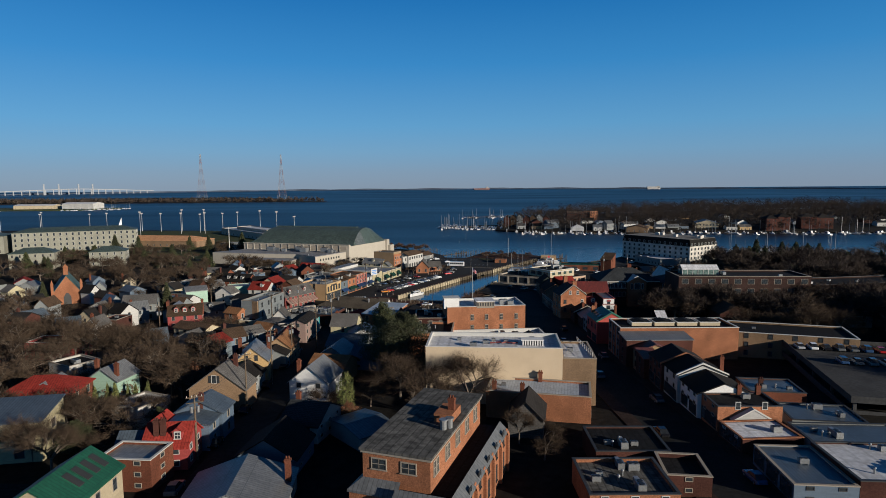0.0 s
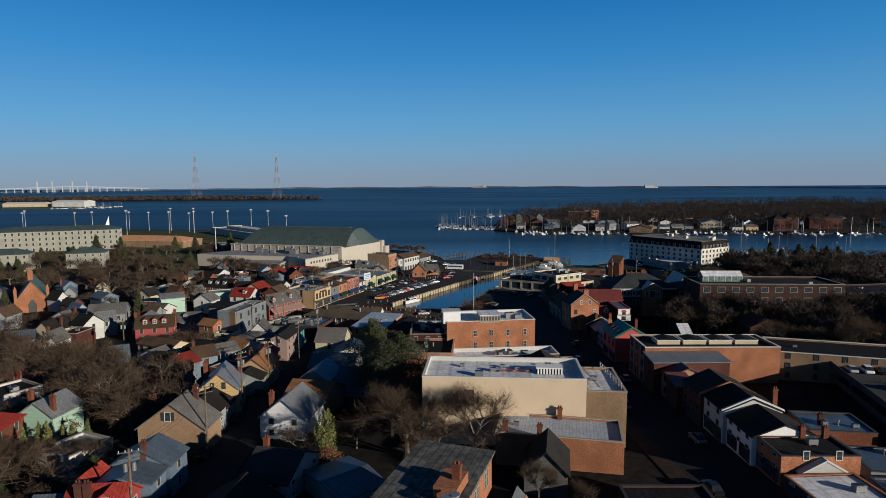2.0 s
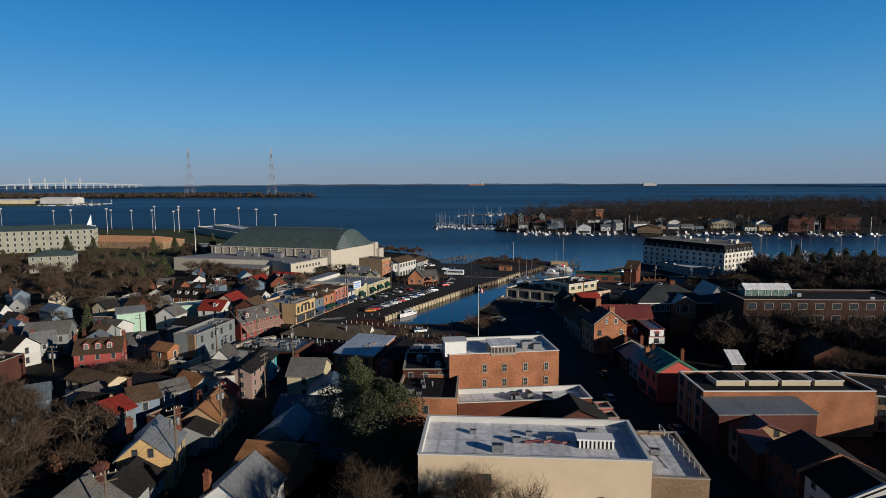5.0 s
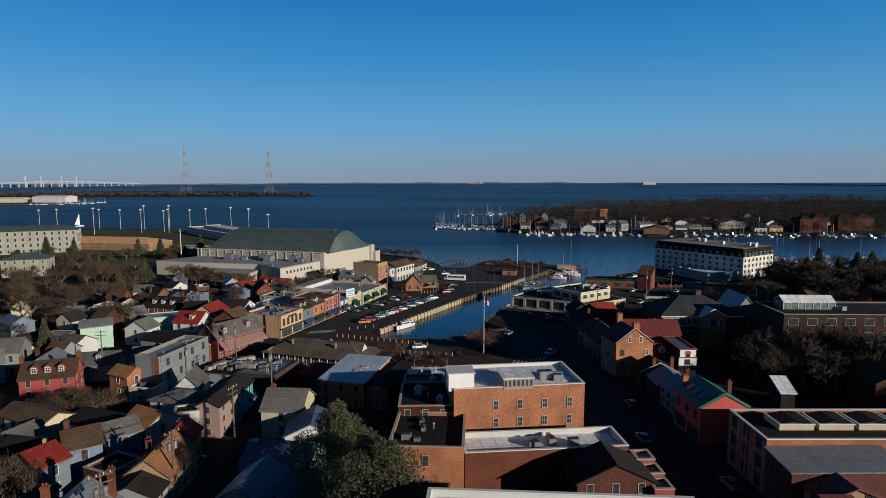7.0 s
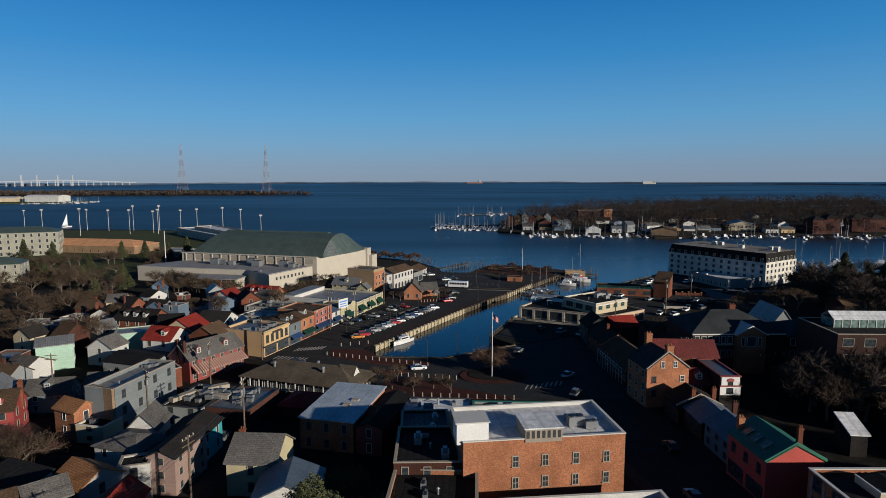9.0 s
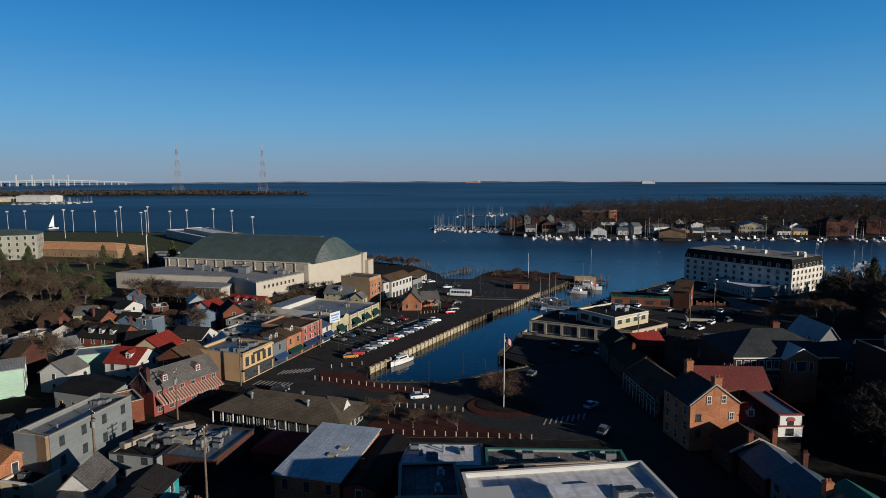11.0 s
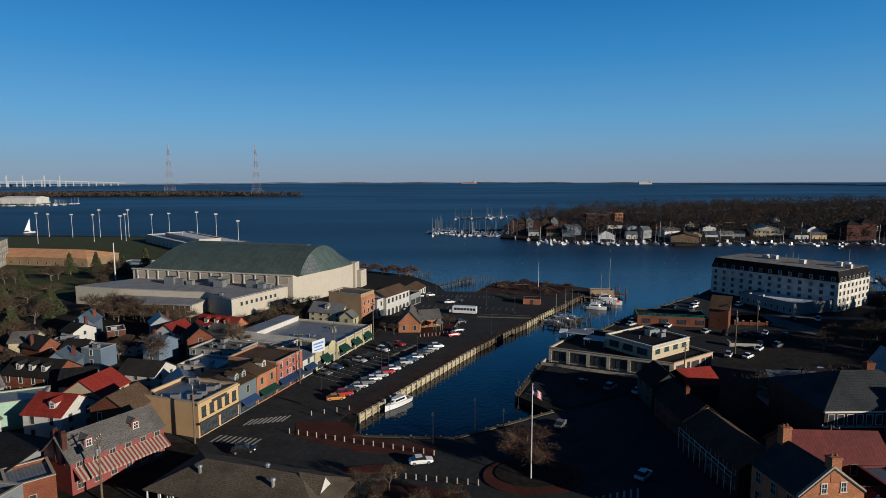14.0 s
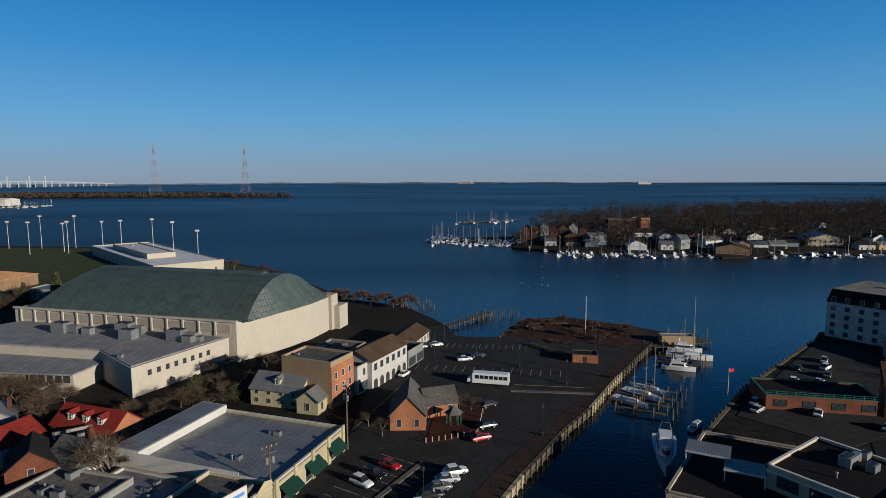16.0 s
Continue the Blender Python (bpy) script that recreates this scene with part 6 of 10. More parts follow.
building((-80, 331.5), (-73, 328.6), 8, 5.8, "gable", WHITE, METAL_RED, rise=2.4, axis="y", faces="FR", storeys=2, name="white_cottage")
building((-90, 322), (-81, 318.5), 7, 5.0, "hip", WHITE, SHINGLE_BROWN, rise=2.0, faces="FR", storeys=2, name="red_roofed_house")
building((-64, 262), (-55.5, 259.6), 8, 8.0, "gable", BRICK, SHINGLE_BROWN, rise=2.8, axis="y", faces="F", storeys=2, name="brick_house")
building((-77, 262), (-68.5, 260), 9, 7.2, "gable", WHITE, METAL_RED, rise=2.8, axis="x", faces="FR", storeys=2, name="white_red_roofed_house", dormers=(("F", 0.3),))
building((-75, 272), (-66, 270), 9, 7.6, "gable", CREAM, METAL_RED, rise=3.0, axis="y", faces="FR", storeys=2, name="cream_red_roofed_house")
building((-98, 288), (-84, 284), 9, 7.0, "gable", BRICK, SHINGLE, rise=3.0, axis="x", faces="FR", storeys=2, dormers=(("F", -0.5), ("F", 0.0), ("F", 0.5)), name="white_dormered_house")
building((-72, 290), (-62, 287), 8, 6.0, "gable", WHITE, SHINGLE, rise=2.4, axis="x", faces="FR", storeys=2, name="white_house")
building((-60, 296), (-48.5, 292), 10, 6.0, "flat", WHITE, METAL_GREY, faces="F", storeys=2, up=0.4, plant=4, name="flat_roofed_shop", category="shop")
building((-62, 310), (-48, 305), 11, 6.2, "flat", STUCCO_GREY, GRAVEL_ROOF, faces="F", storeys=2, up=0.4, plant=5, name="flat_roofed_shop", category="shop")
building((-79.5, 245), (-66, 240), 11, 6.2, "gable", GREY, TAR_ROOF, rise=1.2, axis="x", faces="FR", storeys=1, name="dark_roofed_shed", category="shed")


# ---- the academy's field house and its annex ----
def field_house():
    C, ang = (-48.5, 390.5), -18.5
    g = ground_z(400)
    t = thing("field_house", "huge pale concrete sports hall under a dark green weathered copper vault", "sports hall", pose(C[0], C[1], g, 0, 0, ang))
    FOOT.append((-80, 415, 55))
    FOOTBOX.append((-85, 425, 52, 30, -0.32))
    FOOTBOX.append((-95, 390, 45, 20, -0.32))
    L_, D, ez, rz = 80.0, 45.0, 13.2 - g, 23.6 - g
    base = [(-L_, 0), (0, 0), (3.5, 8), (7, 18), (9, 28), (9.5, 38), (9, D), (-L_, D)]
    part("wall", Build().prism(base, -1.5, ez), CONCRETE, t)
    b = Build()
    n, ends = 14, 9.0

    def arc(k):
        a_ = math.pi * k / n
        u = math.cos(a_)
        return D / 2 - (D / 2 - 1.2) * u, ez + (rz - ez) * (1 - u * u) ** 0.85

    def inset(k):
        return 1 - abs(1 - 2 * k / n) ** 1.6

    def left(k):
        return -L_ + 4 + 9 * inset(k)

    def right(k):
        return 3.0 - 1.2 * inset(k)

    for k in range(n):
        (y0, z0), (y1, z1) = arc(k), arc(k + 1)
        b.face(((left(k), y0, z0), (right(k), y0, z0), (right(k + 1), y1, z1), (left(k + 1), y1, z1)))
    part("roof", b, COPPER, t, "dark green ribbed copper vault", smooth=True)
    hip, back = Build(), Build()
    for k in range(n):
        (y0, z0), (y1, z1) = arc(k), arc(k + 1)
        mi = 1 if 2 <= k <= 4 else 0
        e0, e1 = (3.2 + 6.0 * math.sin(math.pi * 0.55 * y / D) for y in (y0, y1))
        hip.face(((right(k), y0, z0), (e0, y0, ez + 0.1), (e1, y1, ez + 0.1), (right(k + 1), y1, z1)), mi)
        back.face(((left(k + 1), y1, z1), (-L_ + 3, y1, ez + 0.1), (-L_ + 3, y0, ez + 0.1), (left(k), y0, z0)), 0)
    part("hip_end", hip, [COPPER, COPPER_PALE], t, "hipped vault end with glazed strip")
    part("rear_hip_end", back, COPPER, t)
    part("ridge_vent", Build().box(-L_ + 13.5, -4.0, D / 2 - 1.5, D / 2 + 1.5, rz - 0.3, rz + 0.5), COPPER, t)
    part("gutter", Build().box(-L_ - 0.3, 0.3, -0.5, 0.5, ez, ez + 0.5), CONCRETE, t)
    m = 14
    for k in range(m):
        x = -L_ + 2.5 + k * (L_ - 4) / m
        part("bay", Build().box(x + 0.8, x + (L_ - 4) / m - 0.4, -0.15, 0.02, ez - 3.2, ez - 0.7), TRIM_TAN, t)
        part("rib", Build().box(x, x + 0.5, -0.5, 0.02, ez - 4.0, ez), CONCRETE, t)
    part("corner_tower", Build().box(6.5, 10.5, 40, D, -1.5, ez + 0.6).box(8, 12.5, 42, D + 4, -1.5, ez - 3.5), CONCRETE, t)
    # annex: a broad flat-roofed block in front, with a low windowed wing
    ta = thing("field_house_annex", "broad pale concrete annex with a grey flat roof and small windows", "sports hall", pose(0, 0, g))
    A0, A1, A2, A3 = (-65.8, 363.6), (-50.6, 390.0), (-121.5, 415.5), (-139.5, 397.0)
    part("wall", Build().prism([A0, A1, A2, A3, (-118, 389), (-80.5, 379)], -1.5, 9 - g), CONCRETE, ta)
    part("roof", Build().prism([(-66.2, 364.6), (-51.6, 389.8), (-121.4, 414.7), (-138.5, 397.2), (-118, 389.8), (-80.8, 379.8)], 9 - g, 9.25 - g), MEMBRANE_GREY, ta)
    part("low_wing", Build().prism([(-103, 372.4), (-82.0, 368.8), (-79.5, 378.8), (-117, 388.5)], -1.5, 6.2 - g), CONCRETE, ta)
    part("low_roof", Build().prism([(-104.5, 371.2), (-81.4, 367.4), (-78.9, 379.0), (-118, 389)], 6.2 - g, 6.6 - g), MEMBRANE_GREY, ta)
    for k in range(9):
        p = mid((-102.4, 372.35), (-82.6, 368.9), (k + 0.5) / 9)
        put_window(ta, pose(p[0], p[1], 2.4, 0, 0, -10), 1.5, 1.7, TRIM_DK, "shop")
    for k in range(8):
        p = mid(A0, A1, 0.16 + k * 0.085)
        put_window(ta, pose(p[0], p[1], 4.4, 0, 0, math.degrees(math.atan2(A1[1] - A0[1], A1[0] - A0[0]))), 0.9, 1.2, TRIM_DK, "plain")
    for x, y, s, k in ((-101, 399, 2.6, 1), (-92, 396, 1.6, 0), (-82, 397, 2.6, 1), (-78, 390, 2.4, 0), (-64, 388, 2.6, 1), (-60, 385, 1.6, 0), (-57.5, 386, 1.2, 0), (-72, 372, 0.7, 0)):
        air_unit(x, y, 9.25, -18, s, k)


MEMBRANE_GREY = surface("grey_roof_membrane", (0.20, 0.20, 0.21), 0.7, 1.2, 0.2, 0.03, bump=0.05, pattern="panels", size=(2.4, 14), joint=(0.82,) * 3)
field_house()

PLAIN["on"] = True
building((-275, 524), (-190, 503), 26, 7.0, "hip", BRICK_TAN, TERRACOTTA, rise=3.4, faces="F", storeys=1, name="terracotta_roofed_hall", category="hall", label="wide hall with a terracotta roof", step=6)
for k in range(3):
    building((-165 + k * 18, 487 - k * 4), (-150 + k * 18, 484 - k * 4), 12, 6.5, "flat", STUCCO_GREY, METAL_BLUE, faces="F", storeys=1, up=0.4, name="academy_shed", category="shed")
t_ = building((-320, 472), (-240, 504), 22, 17.5, "hip", ACADEMY_STONE, COPPER, rise=3.2, faces="FR", storeys=4, step=4.2, size=(1.3, 2.2), name="academy_hall", category="hall", label="long pale stone hall with a green mansard roof")
building((-420, 440), (-325, 470), 22, 15.5, "hip", ACADEMY_STONE, COPPER, rise=3.2, faces="F", storeys=3, step=6, size=(1.3, 2.2), name="academy_hall", category="hall")
building((-255, 372), (-232, 380), 14, 12, "hip", ACADEMY_STONE, COPPER, rise=3.0, faces="FR", storeys=3, step=3.6, name="academy_house", category="house")
building((-215, 388), (-195, 394), 14, 11, "hip", ACADEMY_STONE, COPPER, rise=3.0, faces="FR", storeys=3, step=3.6, name="academy_house", category="house")
building((-217, 646), (-133.5, 543), 38, 8.0, "flat", CONCRETE, MEMBRANE, faces="FR", storeys=1, up=0.4, plant=2, name="boat_hall", category="hall", step=9, label="long low pale hall with white roofs by the seawall")
building((-196, 632), (-150, 575), 16, 10.5, "flat", CONCRETE, MEMBRANE, faces="F", storeys=1, up=0.4, plant=1, name="boat_hall", category="hall", step=9, label="raised white-roofed hall by the seawall")

# ---- hotel and restaurants right of the inlet ----
def hotel():
    A, B = (138.5, 405.5), (165.2, 360.4)
    g = ground_z(380)
    rot = math.degrees(math.atan2(B[1] - A[1], B[0] - A[0]))
    w, d = math.hypot(B[0] - A[0], B[1] - A[1]), 28.0
    cx, cy = (A[0] + B[0]) / 2 - math.sin(radians(rot)) * d / 2, (A[1] + B[1]) / 2 + math.cos(radians(rot)) * d / 2
    t = thing("hotel", "white six-storey hotel with a dark mansard top and rows of windows", "hotel", pose(cx, cy, g, 0, 0, rot))
    FOOT.append((cx, cy, 30))
    FOOTBOX.append((cx, cy, w / 2, d / 2, radians(rot)))
    h = 13.2 - g
    part("wall", Build().box(-w / 2, w / 2, -d / 2, d / 2, -1.5, h), WHITE_PLASTER, t)
    m = Build()
    x, y, i, up = w / 2 + 0.2, d / 2 + 0.2, 1.1, 4.2
    lo = [(-x, -y, h), (x, -y, h), (x, y, h), (-x, y, h)]
    hi = [(-x + i, -y + i, h + up), (x - i, -y + i, h + up), (x - i, y - i, h + up), (-x + i, y - i, h + up)]
    for k in range(4):
        j = (k + 1) % 4
        m.face((lo[k], lo[j], hi[j], hi[k]))
    m.face(lo[::-1])
    part("mansard", m, SHINGLE, t)
    part("roof", Build().box(-x + i, x - i, -y + i, y - i, h + up - 0.2, h + up + 0.1), HOTEL_ROOF, t)
    for f, n, L_ in (("F", 13, w), ("R", 8, d)):
        for s in range(5):
            for k in range(n):
                u = (k + 0.5 - n / 2) * L_ / n
                if s < 4:
                    put_window(t, face_pose(w, d, f, u, 0.8 + s * 2.75), 1.3, 1.4, STUCCO_GREY, "sash")
                elif f == "F" or k % 1 == 0:
                    put_window(t, face_pose(w + 0.1, d + 0.1, f, u, h + 0.4), 1.2, 1.4, TRIM)
                    continue
    for x_, y_ in ((-12, 2), (-8, 2), (6, -3), (18, 2), (20, 4), (23, -2)):
        part("roof_box", Build().box(x_, x_ + 2.2, y_, y_ + 2, h + up, h + up + 1.8), WHITE_PLASTER, t)


HOTEL_ROOF = surface("pale_roof_gravel", (0.20, 0.19, 0.175), 0.95, 0.6, 0.3, 0.1, bump=0.1)
WHITE_PLASTER = surface("white_plaster", (0.50, 0.47, 0.42), 0.9, 0.5, 0.22, 0.05, bump=0.03)
hotel()
low = building((138.5, 381.5), (145.2, 356.6), 27, 6.0, "flat", STUCCO_GREY, MEMBRANE, faces="F", storeys=1, up=0.7, plant=5, name="hotel_restaurant", category="restaurant", cap=TRIM_DK)
PLAIN["on"] = False
PINK_STUCCO = surface("warm_cream_stucco", (0.42, 0.30, 0.21), 0.9, 8, 0.1, 0.05, bump=0.04)
DOCK_BRICK = surface("dock_brick", (0.16, 0.062, 0.036), 0.9, 5, 0.3, 0.1, pattern="courses", size=(0.44, 0.15), joint=(0.85,) * 3)
STONE_WALL = surface("tan_rubble_wall", (0.38, 0.33, 0.26), 0.9, 3, 0.3, 0.05, bump=0.15, pattern="courses", size=(0.7, 0.35), joint=(0.8,) * 3)


def poly_block(name, label, category, poly, top, up, wall, cover, cap):
    """A flat-roofed block on any outline, with a parapet and coping along each edge."""
    cx = sum(p[0] for p in poly) / len(poly)
    cy = sum(p[1] for p in poly) / len(poly)
    g = ground_z(cy)
    t = thing(name, label, category, pose(cx, cy, g), "")
    rel = [(x - cx, y - cy) for x, y in poly]
    part("wall", Build().prism(rel, -1.5, top - up - g), wall, t)
    part("roof", Build().prism(rel, top - up - g, top - up - g + 0.05, 0, 0.985), cover, t)
    for (x0, y0), (x1, y1) in zip(rel, rel[1:] + rel[:1]):
        ln, a_ = math.hypot(x1 - x0, y1 - y0), math.degrees(math.atan2(y1 - y0, x1 - x0))
        m = pose(x0, y0, top - up - g, 0, 0, a_)
        part("parapet", Build().box(0.02, ln - 0.02, 0.0, 0.28, 0, up), wall, t, "", m)
        part("coping", Build().box(-0.1, ln + 0.1, -0.12, 0.34, up, up + 0.18), cap, t, "", m)
    FOOT.append((cx, cy, 12))
    FOOTBOX.append((cx, cy, 15, 13, 0))
    return t, rel, g


def on_edge(p, q, k, z):
    """A pose on the wall from p to q, k of the way along, facing out to the right of that way."""
    return pose(p[0] + (q[0] - p[0]) * k, p[1] + (q[1] - p[1]) * k, z, 0, 0, math.degrees(math.atan2(q[1] - p[1], q[0] - p[0])))


rest, rr, rg = poly_block("dock_restaurant", "grey stone waterfront restaurant with deep window bays and dark flat roof", "restaurant",
                          [(39.2, 306.4), (67.9, 289.8), (83.2, 299.0), (72.5, 317.5), (56.0, 327.0)], 5.6, 0.45, STONE_WALL, TAR_ROOF, TRIM_TAN)
for k in range(6):
    put_window(rest, on_edge(rr[0], rr[1], (k + 0.5) / 6 + (0.004 if k % 2 else -0.004), 0.75), 4.1, 2.35, TRIM_DK, "shop")
for k in range(7):
    part("pier", Build().box(-0.42, 0.42, -0.35, 0.05, -0.5, 3.5), STONE_WALL, rest, "", on_edge(rr[0], rr[1], min(0.985, max(0.015, k / 6)), 0))
part("fascia", Build().box(0, 33.1, -0.2, 0.02, 3.35, 3.6), TRIM_TAN, rest, "", on_edge(rr[0], rr[1], 0, 0))
part("terrace_wall", Build().box(-1.0, 27, -4.2, -3.9, -0.5, 0.8).box(-1.0, -0.7, -3.9, 0, -0.5, 0.8), STONE_WALL, rest, "low stone terrace wall", on_edge(rr[0], rr[1], 0, 0))
part("wing_front", Build().box(0.1, 17.7, -0.12, 0.02, -0.5, 4.0), PINK_STUCCO, rest, "warm cream plastered wing", on_edge(rr[1], rr[2], 0, 0))
for k, (u, w_) in enumerate(((0.16, 3.4), (0.36, 0.9), (0.53, 3.0), (0.74, 1.4), (0.88, 2.2))):
    put_window(rest, on_edge(rr[1], rr[2], u, 0.6) @ pose(0, -0.12, 0), w_, 2.4 if w_ > 1 else 2.6, TRIM_DK, "shop" if w_ > 2 else "sash")
upper, ur, ug = poly_block("restaurant_upper_floor", "cream upper floor with dark roof, white coping and green windows", "restaurant",
                           [(55.7, 307.0), (63.8, 293.7), (78.1, 302.4), (70.5, 316.0)], 9.0, 0.4, CREAM, TAR_ROOF, TRIM)
for k in range(4):
    put_window(upper, on_edge(ur[1], ur[2], 0.14 + k * 0.235, 5.2), 1.7, 1.25, TRIM_GREEN, "sash")
for k in range(3):
    put_window(upper, on_edge(ur[0], ur[1], 0.2 + k * 0.3, 4.6), 3.0, 1.6, TRIM_DK, "shop")
part("frieze", Build().box(-0.1, 15.7, -0.15, 0.02, 6.45, 6.75), TRIM, upper, "white frieze", on_edge(ur[0], ur[1], 0, 0))
part("frieze", Build().box(-0.1, 16.8, -0.15, 0.02, 6.45, 6.75), TRIM, upper, "white frieze", on_edge(ur[1], ur[2], 0, 0))
air_unit(68.5, 306.5, 8.65, 30, 1.5, 1)
air_unit(71.0, 304.5, 8.65, 30, 1.1, 0)
air_unit(73.0, 308.5, 8.65, 30, 1.0, 0)
vent_pipe(64.0, 303.0, 8.65)
for x, y, w_, d_, z, a_ in ((51.0, 316.0, 7.0, 5.0, 7.5, -31), (53.8, 309.8, 6.0, 4.6, 7.2, -31)):
    cn = thing("terrace_canopy", "dark roof terrace canopy with a white edge on white posts", "canopy", pose(x, y, 5.2, 0, 0, a_), "terrace canopies")
    part("roof", Build().box(-w_ / 2, w_ / 2, -d_ / 2, d_ / 2, z - 5.2, z - 5.05), METAL_GREY, cn)
    part("edge", Build().box(-w_ / 2 - 0.05, w_ / 2 + 0.05, -d_ / 2 - 0.08, -d_ / 2, z - 5.35, z - 5.0), TRIM, cn)
    for px_ in (-w_ / 2 + 0.15, w_ / 2 - 0.15):
        for py_ in (-d_ / 2 + 0.15, d_ / 2 - 0.15):
            part("post", Build().box(px_ - 0.1, px_ + 0.1, py_ - 0.1, py_ + 0.1, 0, z - 5.2), TRIM, cn)
PLAIN["on"] = True
dock_brick = building((80.6, 346.2), (103.6, 340.0), 12, 5.0, "flat", DOCK_BRICK, TAR_ROOF, faces="F", storeys=1, up=0.3, name="brick_dock_house", category="building", cap=TRIM_GREEN, step=4.6, size=(2.6, 1.5), trim=TRIM_DK, label="long low brick dockside building with a green railed roof deck")
for k in range(13):
    part("rail_post", Build().box(-0.06, 0.06, -0.06, 0.06, 0, 0.95), TRIM_GREEN, dock_brick, "", pose(-11.8 + k * 1.97, -5.9, 5.0 - ground_z(350)))
for z in (0.45, 0.9):
    part("rail", Build().box(-11.9, 11.9, -5.94, -5.86, 5.0 - ground_z(350) + z, 5.08 - ground_z(350) + z), TRIM_GREEN, dock_brick)
tower = building((103.2, 339.6), (108.2, 336.2), 9, 8.6, "shed", DOCK_BRICK, SHINGLE_BROWN, rise=3.0, faces="", storeys=2, name="brick_dock_tower", category="building", label="brick stair tower with steep brown shed roofs")
part("lower_shed", Build().slab([(-3.4, -1.0, 7.2), (-0.6, -1.0, 7.2), (-0.6, 4.6, 9.0), (-3.4, 4.6, 9.0)], 0.3), SHINGLE_BROWN, tower)
small_flag = thing("flagpole", "short white flagpole with a small red flag on the quay", "flagpole", pose(74.7, 351.6, 1.6))
part("pole", Build().rod((0, 0, 0), (0, 0, 8.0), 0.07, 0.05, 6), TRIM, small_flag)
part("flag", Build().box(0.05, 1.2, -0.02, 0.02, 7.0, 7.8), FLAG_RED, small_flag, "small red flag")


drive_bed = surface("pale_concrete_drive", (0.13, 0.125, 0.118), 0.92, 0.8, 0.25, 0.08, bump=0.05, world_space=True)
dv = Build()
drape(dv, [(112.0, 346.0), (127.0, 343.6), (134.0, 327.0), (141.0, 330.0), (137.0, 353.0), (168.0, 346.0), (169.0, 351.0), (136.0, 358.5), (116.0, 356.5)], 0.12)
setting("drive", dv, drive_bed, "pale concrete hotel drive")
low_wall = thing("brick_wall", "low brick garden wall with pale caps beside the drive", "wall", pose(115.0, 343.6, 1.6, 0, 0, -14))
part("wall", Build().box(0, 10.5, -0.2, 0.2, -0.1, 1.3), DOCK_BRICK, low_wall)
for k in range(5):
    part("pier", Build().box(k * 2.6 - 0.3, k * 2.6 + 0.3, -0.3, 0.3, -0.1, 1.7), DOCK_BRICK, low_wall)
    part("cap", Build().box(k * 2.6 - 0.36, k * 2.6 + 0.36, -0.36, 0.36, 1.7, 1.82), TRIM_TAN, low_wall)
pale_wall = thing("concrete_wall", "low pale concrete wall round a service bay", "wall", pose(98.4, 317.4, 1.6, 0, 0, -12))
part("wall", Build().box(0, 8.6, -0.15, 0.15, -0.1, 1.2), CONCRETE, pale_wall)
part("return_wall", Build().box(0.0, 0.3, 0.15, 3.0, -0.1, 1.6), CONCRETE, pale_wall)


# ---- more houses of the town ----



def near_road(x, y):
    """True on the streets, squares and the shore that stay open."""
    if y < 205 and 38 < x < 53:
        return True
    if 50 < y < 228 and -39.5 < x < -27.5:
        return True
    if abs(x - (-97 + (y - 100) * 0.12)) < 5 and 90 < y < 262:
        return True
    if y > 222 and x > -44 and x < 62:
        return True
    return y > 352 and x > -110


# gardens, yards and squares with no more houses: x and y from and to
OPEN = ((-80, -42, 62, 114), (-100, -58, 183, 203), (-64, -52, 124, 136), (-30, -8, 84, 132), (-64, -40, 226, 262), (-60, -20, 205, 235), (-48, -4, 222, 250), (-260, -120, 300, 352))


def free(x, y, r):
    return not near_road(x, y) and not any(a < x < b and c < y < d for a, b, c, d in OPEN) and all(math.hypot(x - a, y - b) > 0.62 * (r + c) for a, b, c in FOOT) and not occupied(x, y, 0.6 * r)


town = random.Random(21)
STYLES = [(WHITE, SHINGLE), (WHITE, SHINGLE_GREY), (GREY, METAL_GREY), (BLUE_GREY, SHINGLE), (BRICK, SHINGLE), (WHITE, METAL_GREY), (CREAM, SHINGLE), (PALE_YELLOW, SHINGLE_GREY), (STUCCO_GREY, SHINGLE_BROWN), (BRICK_DK, SHINGLE), (BLUE_SIDING, METAL_BLUE), (GREY, SHINGLE), (BRICK_DK, SHINGLE_BROWN), (STUCCO_GREY, METAL_BLUE), (GREY, METAL_RED), (WHITE, TAR_ROOF)]
PLAIN["on"] = True
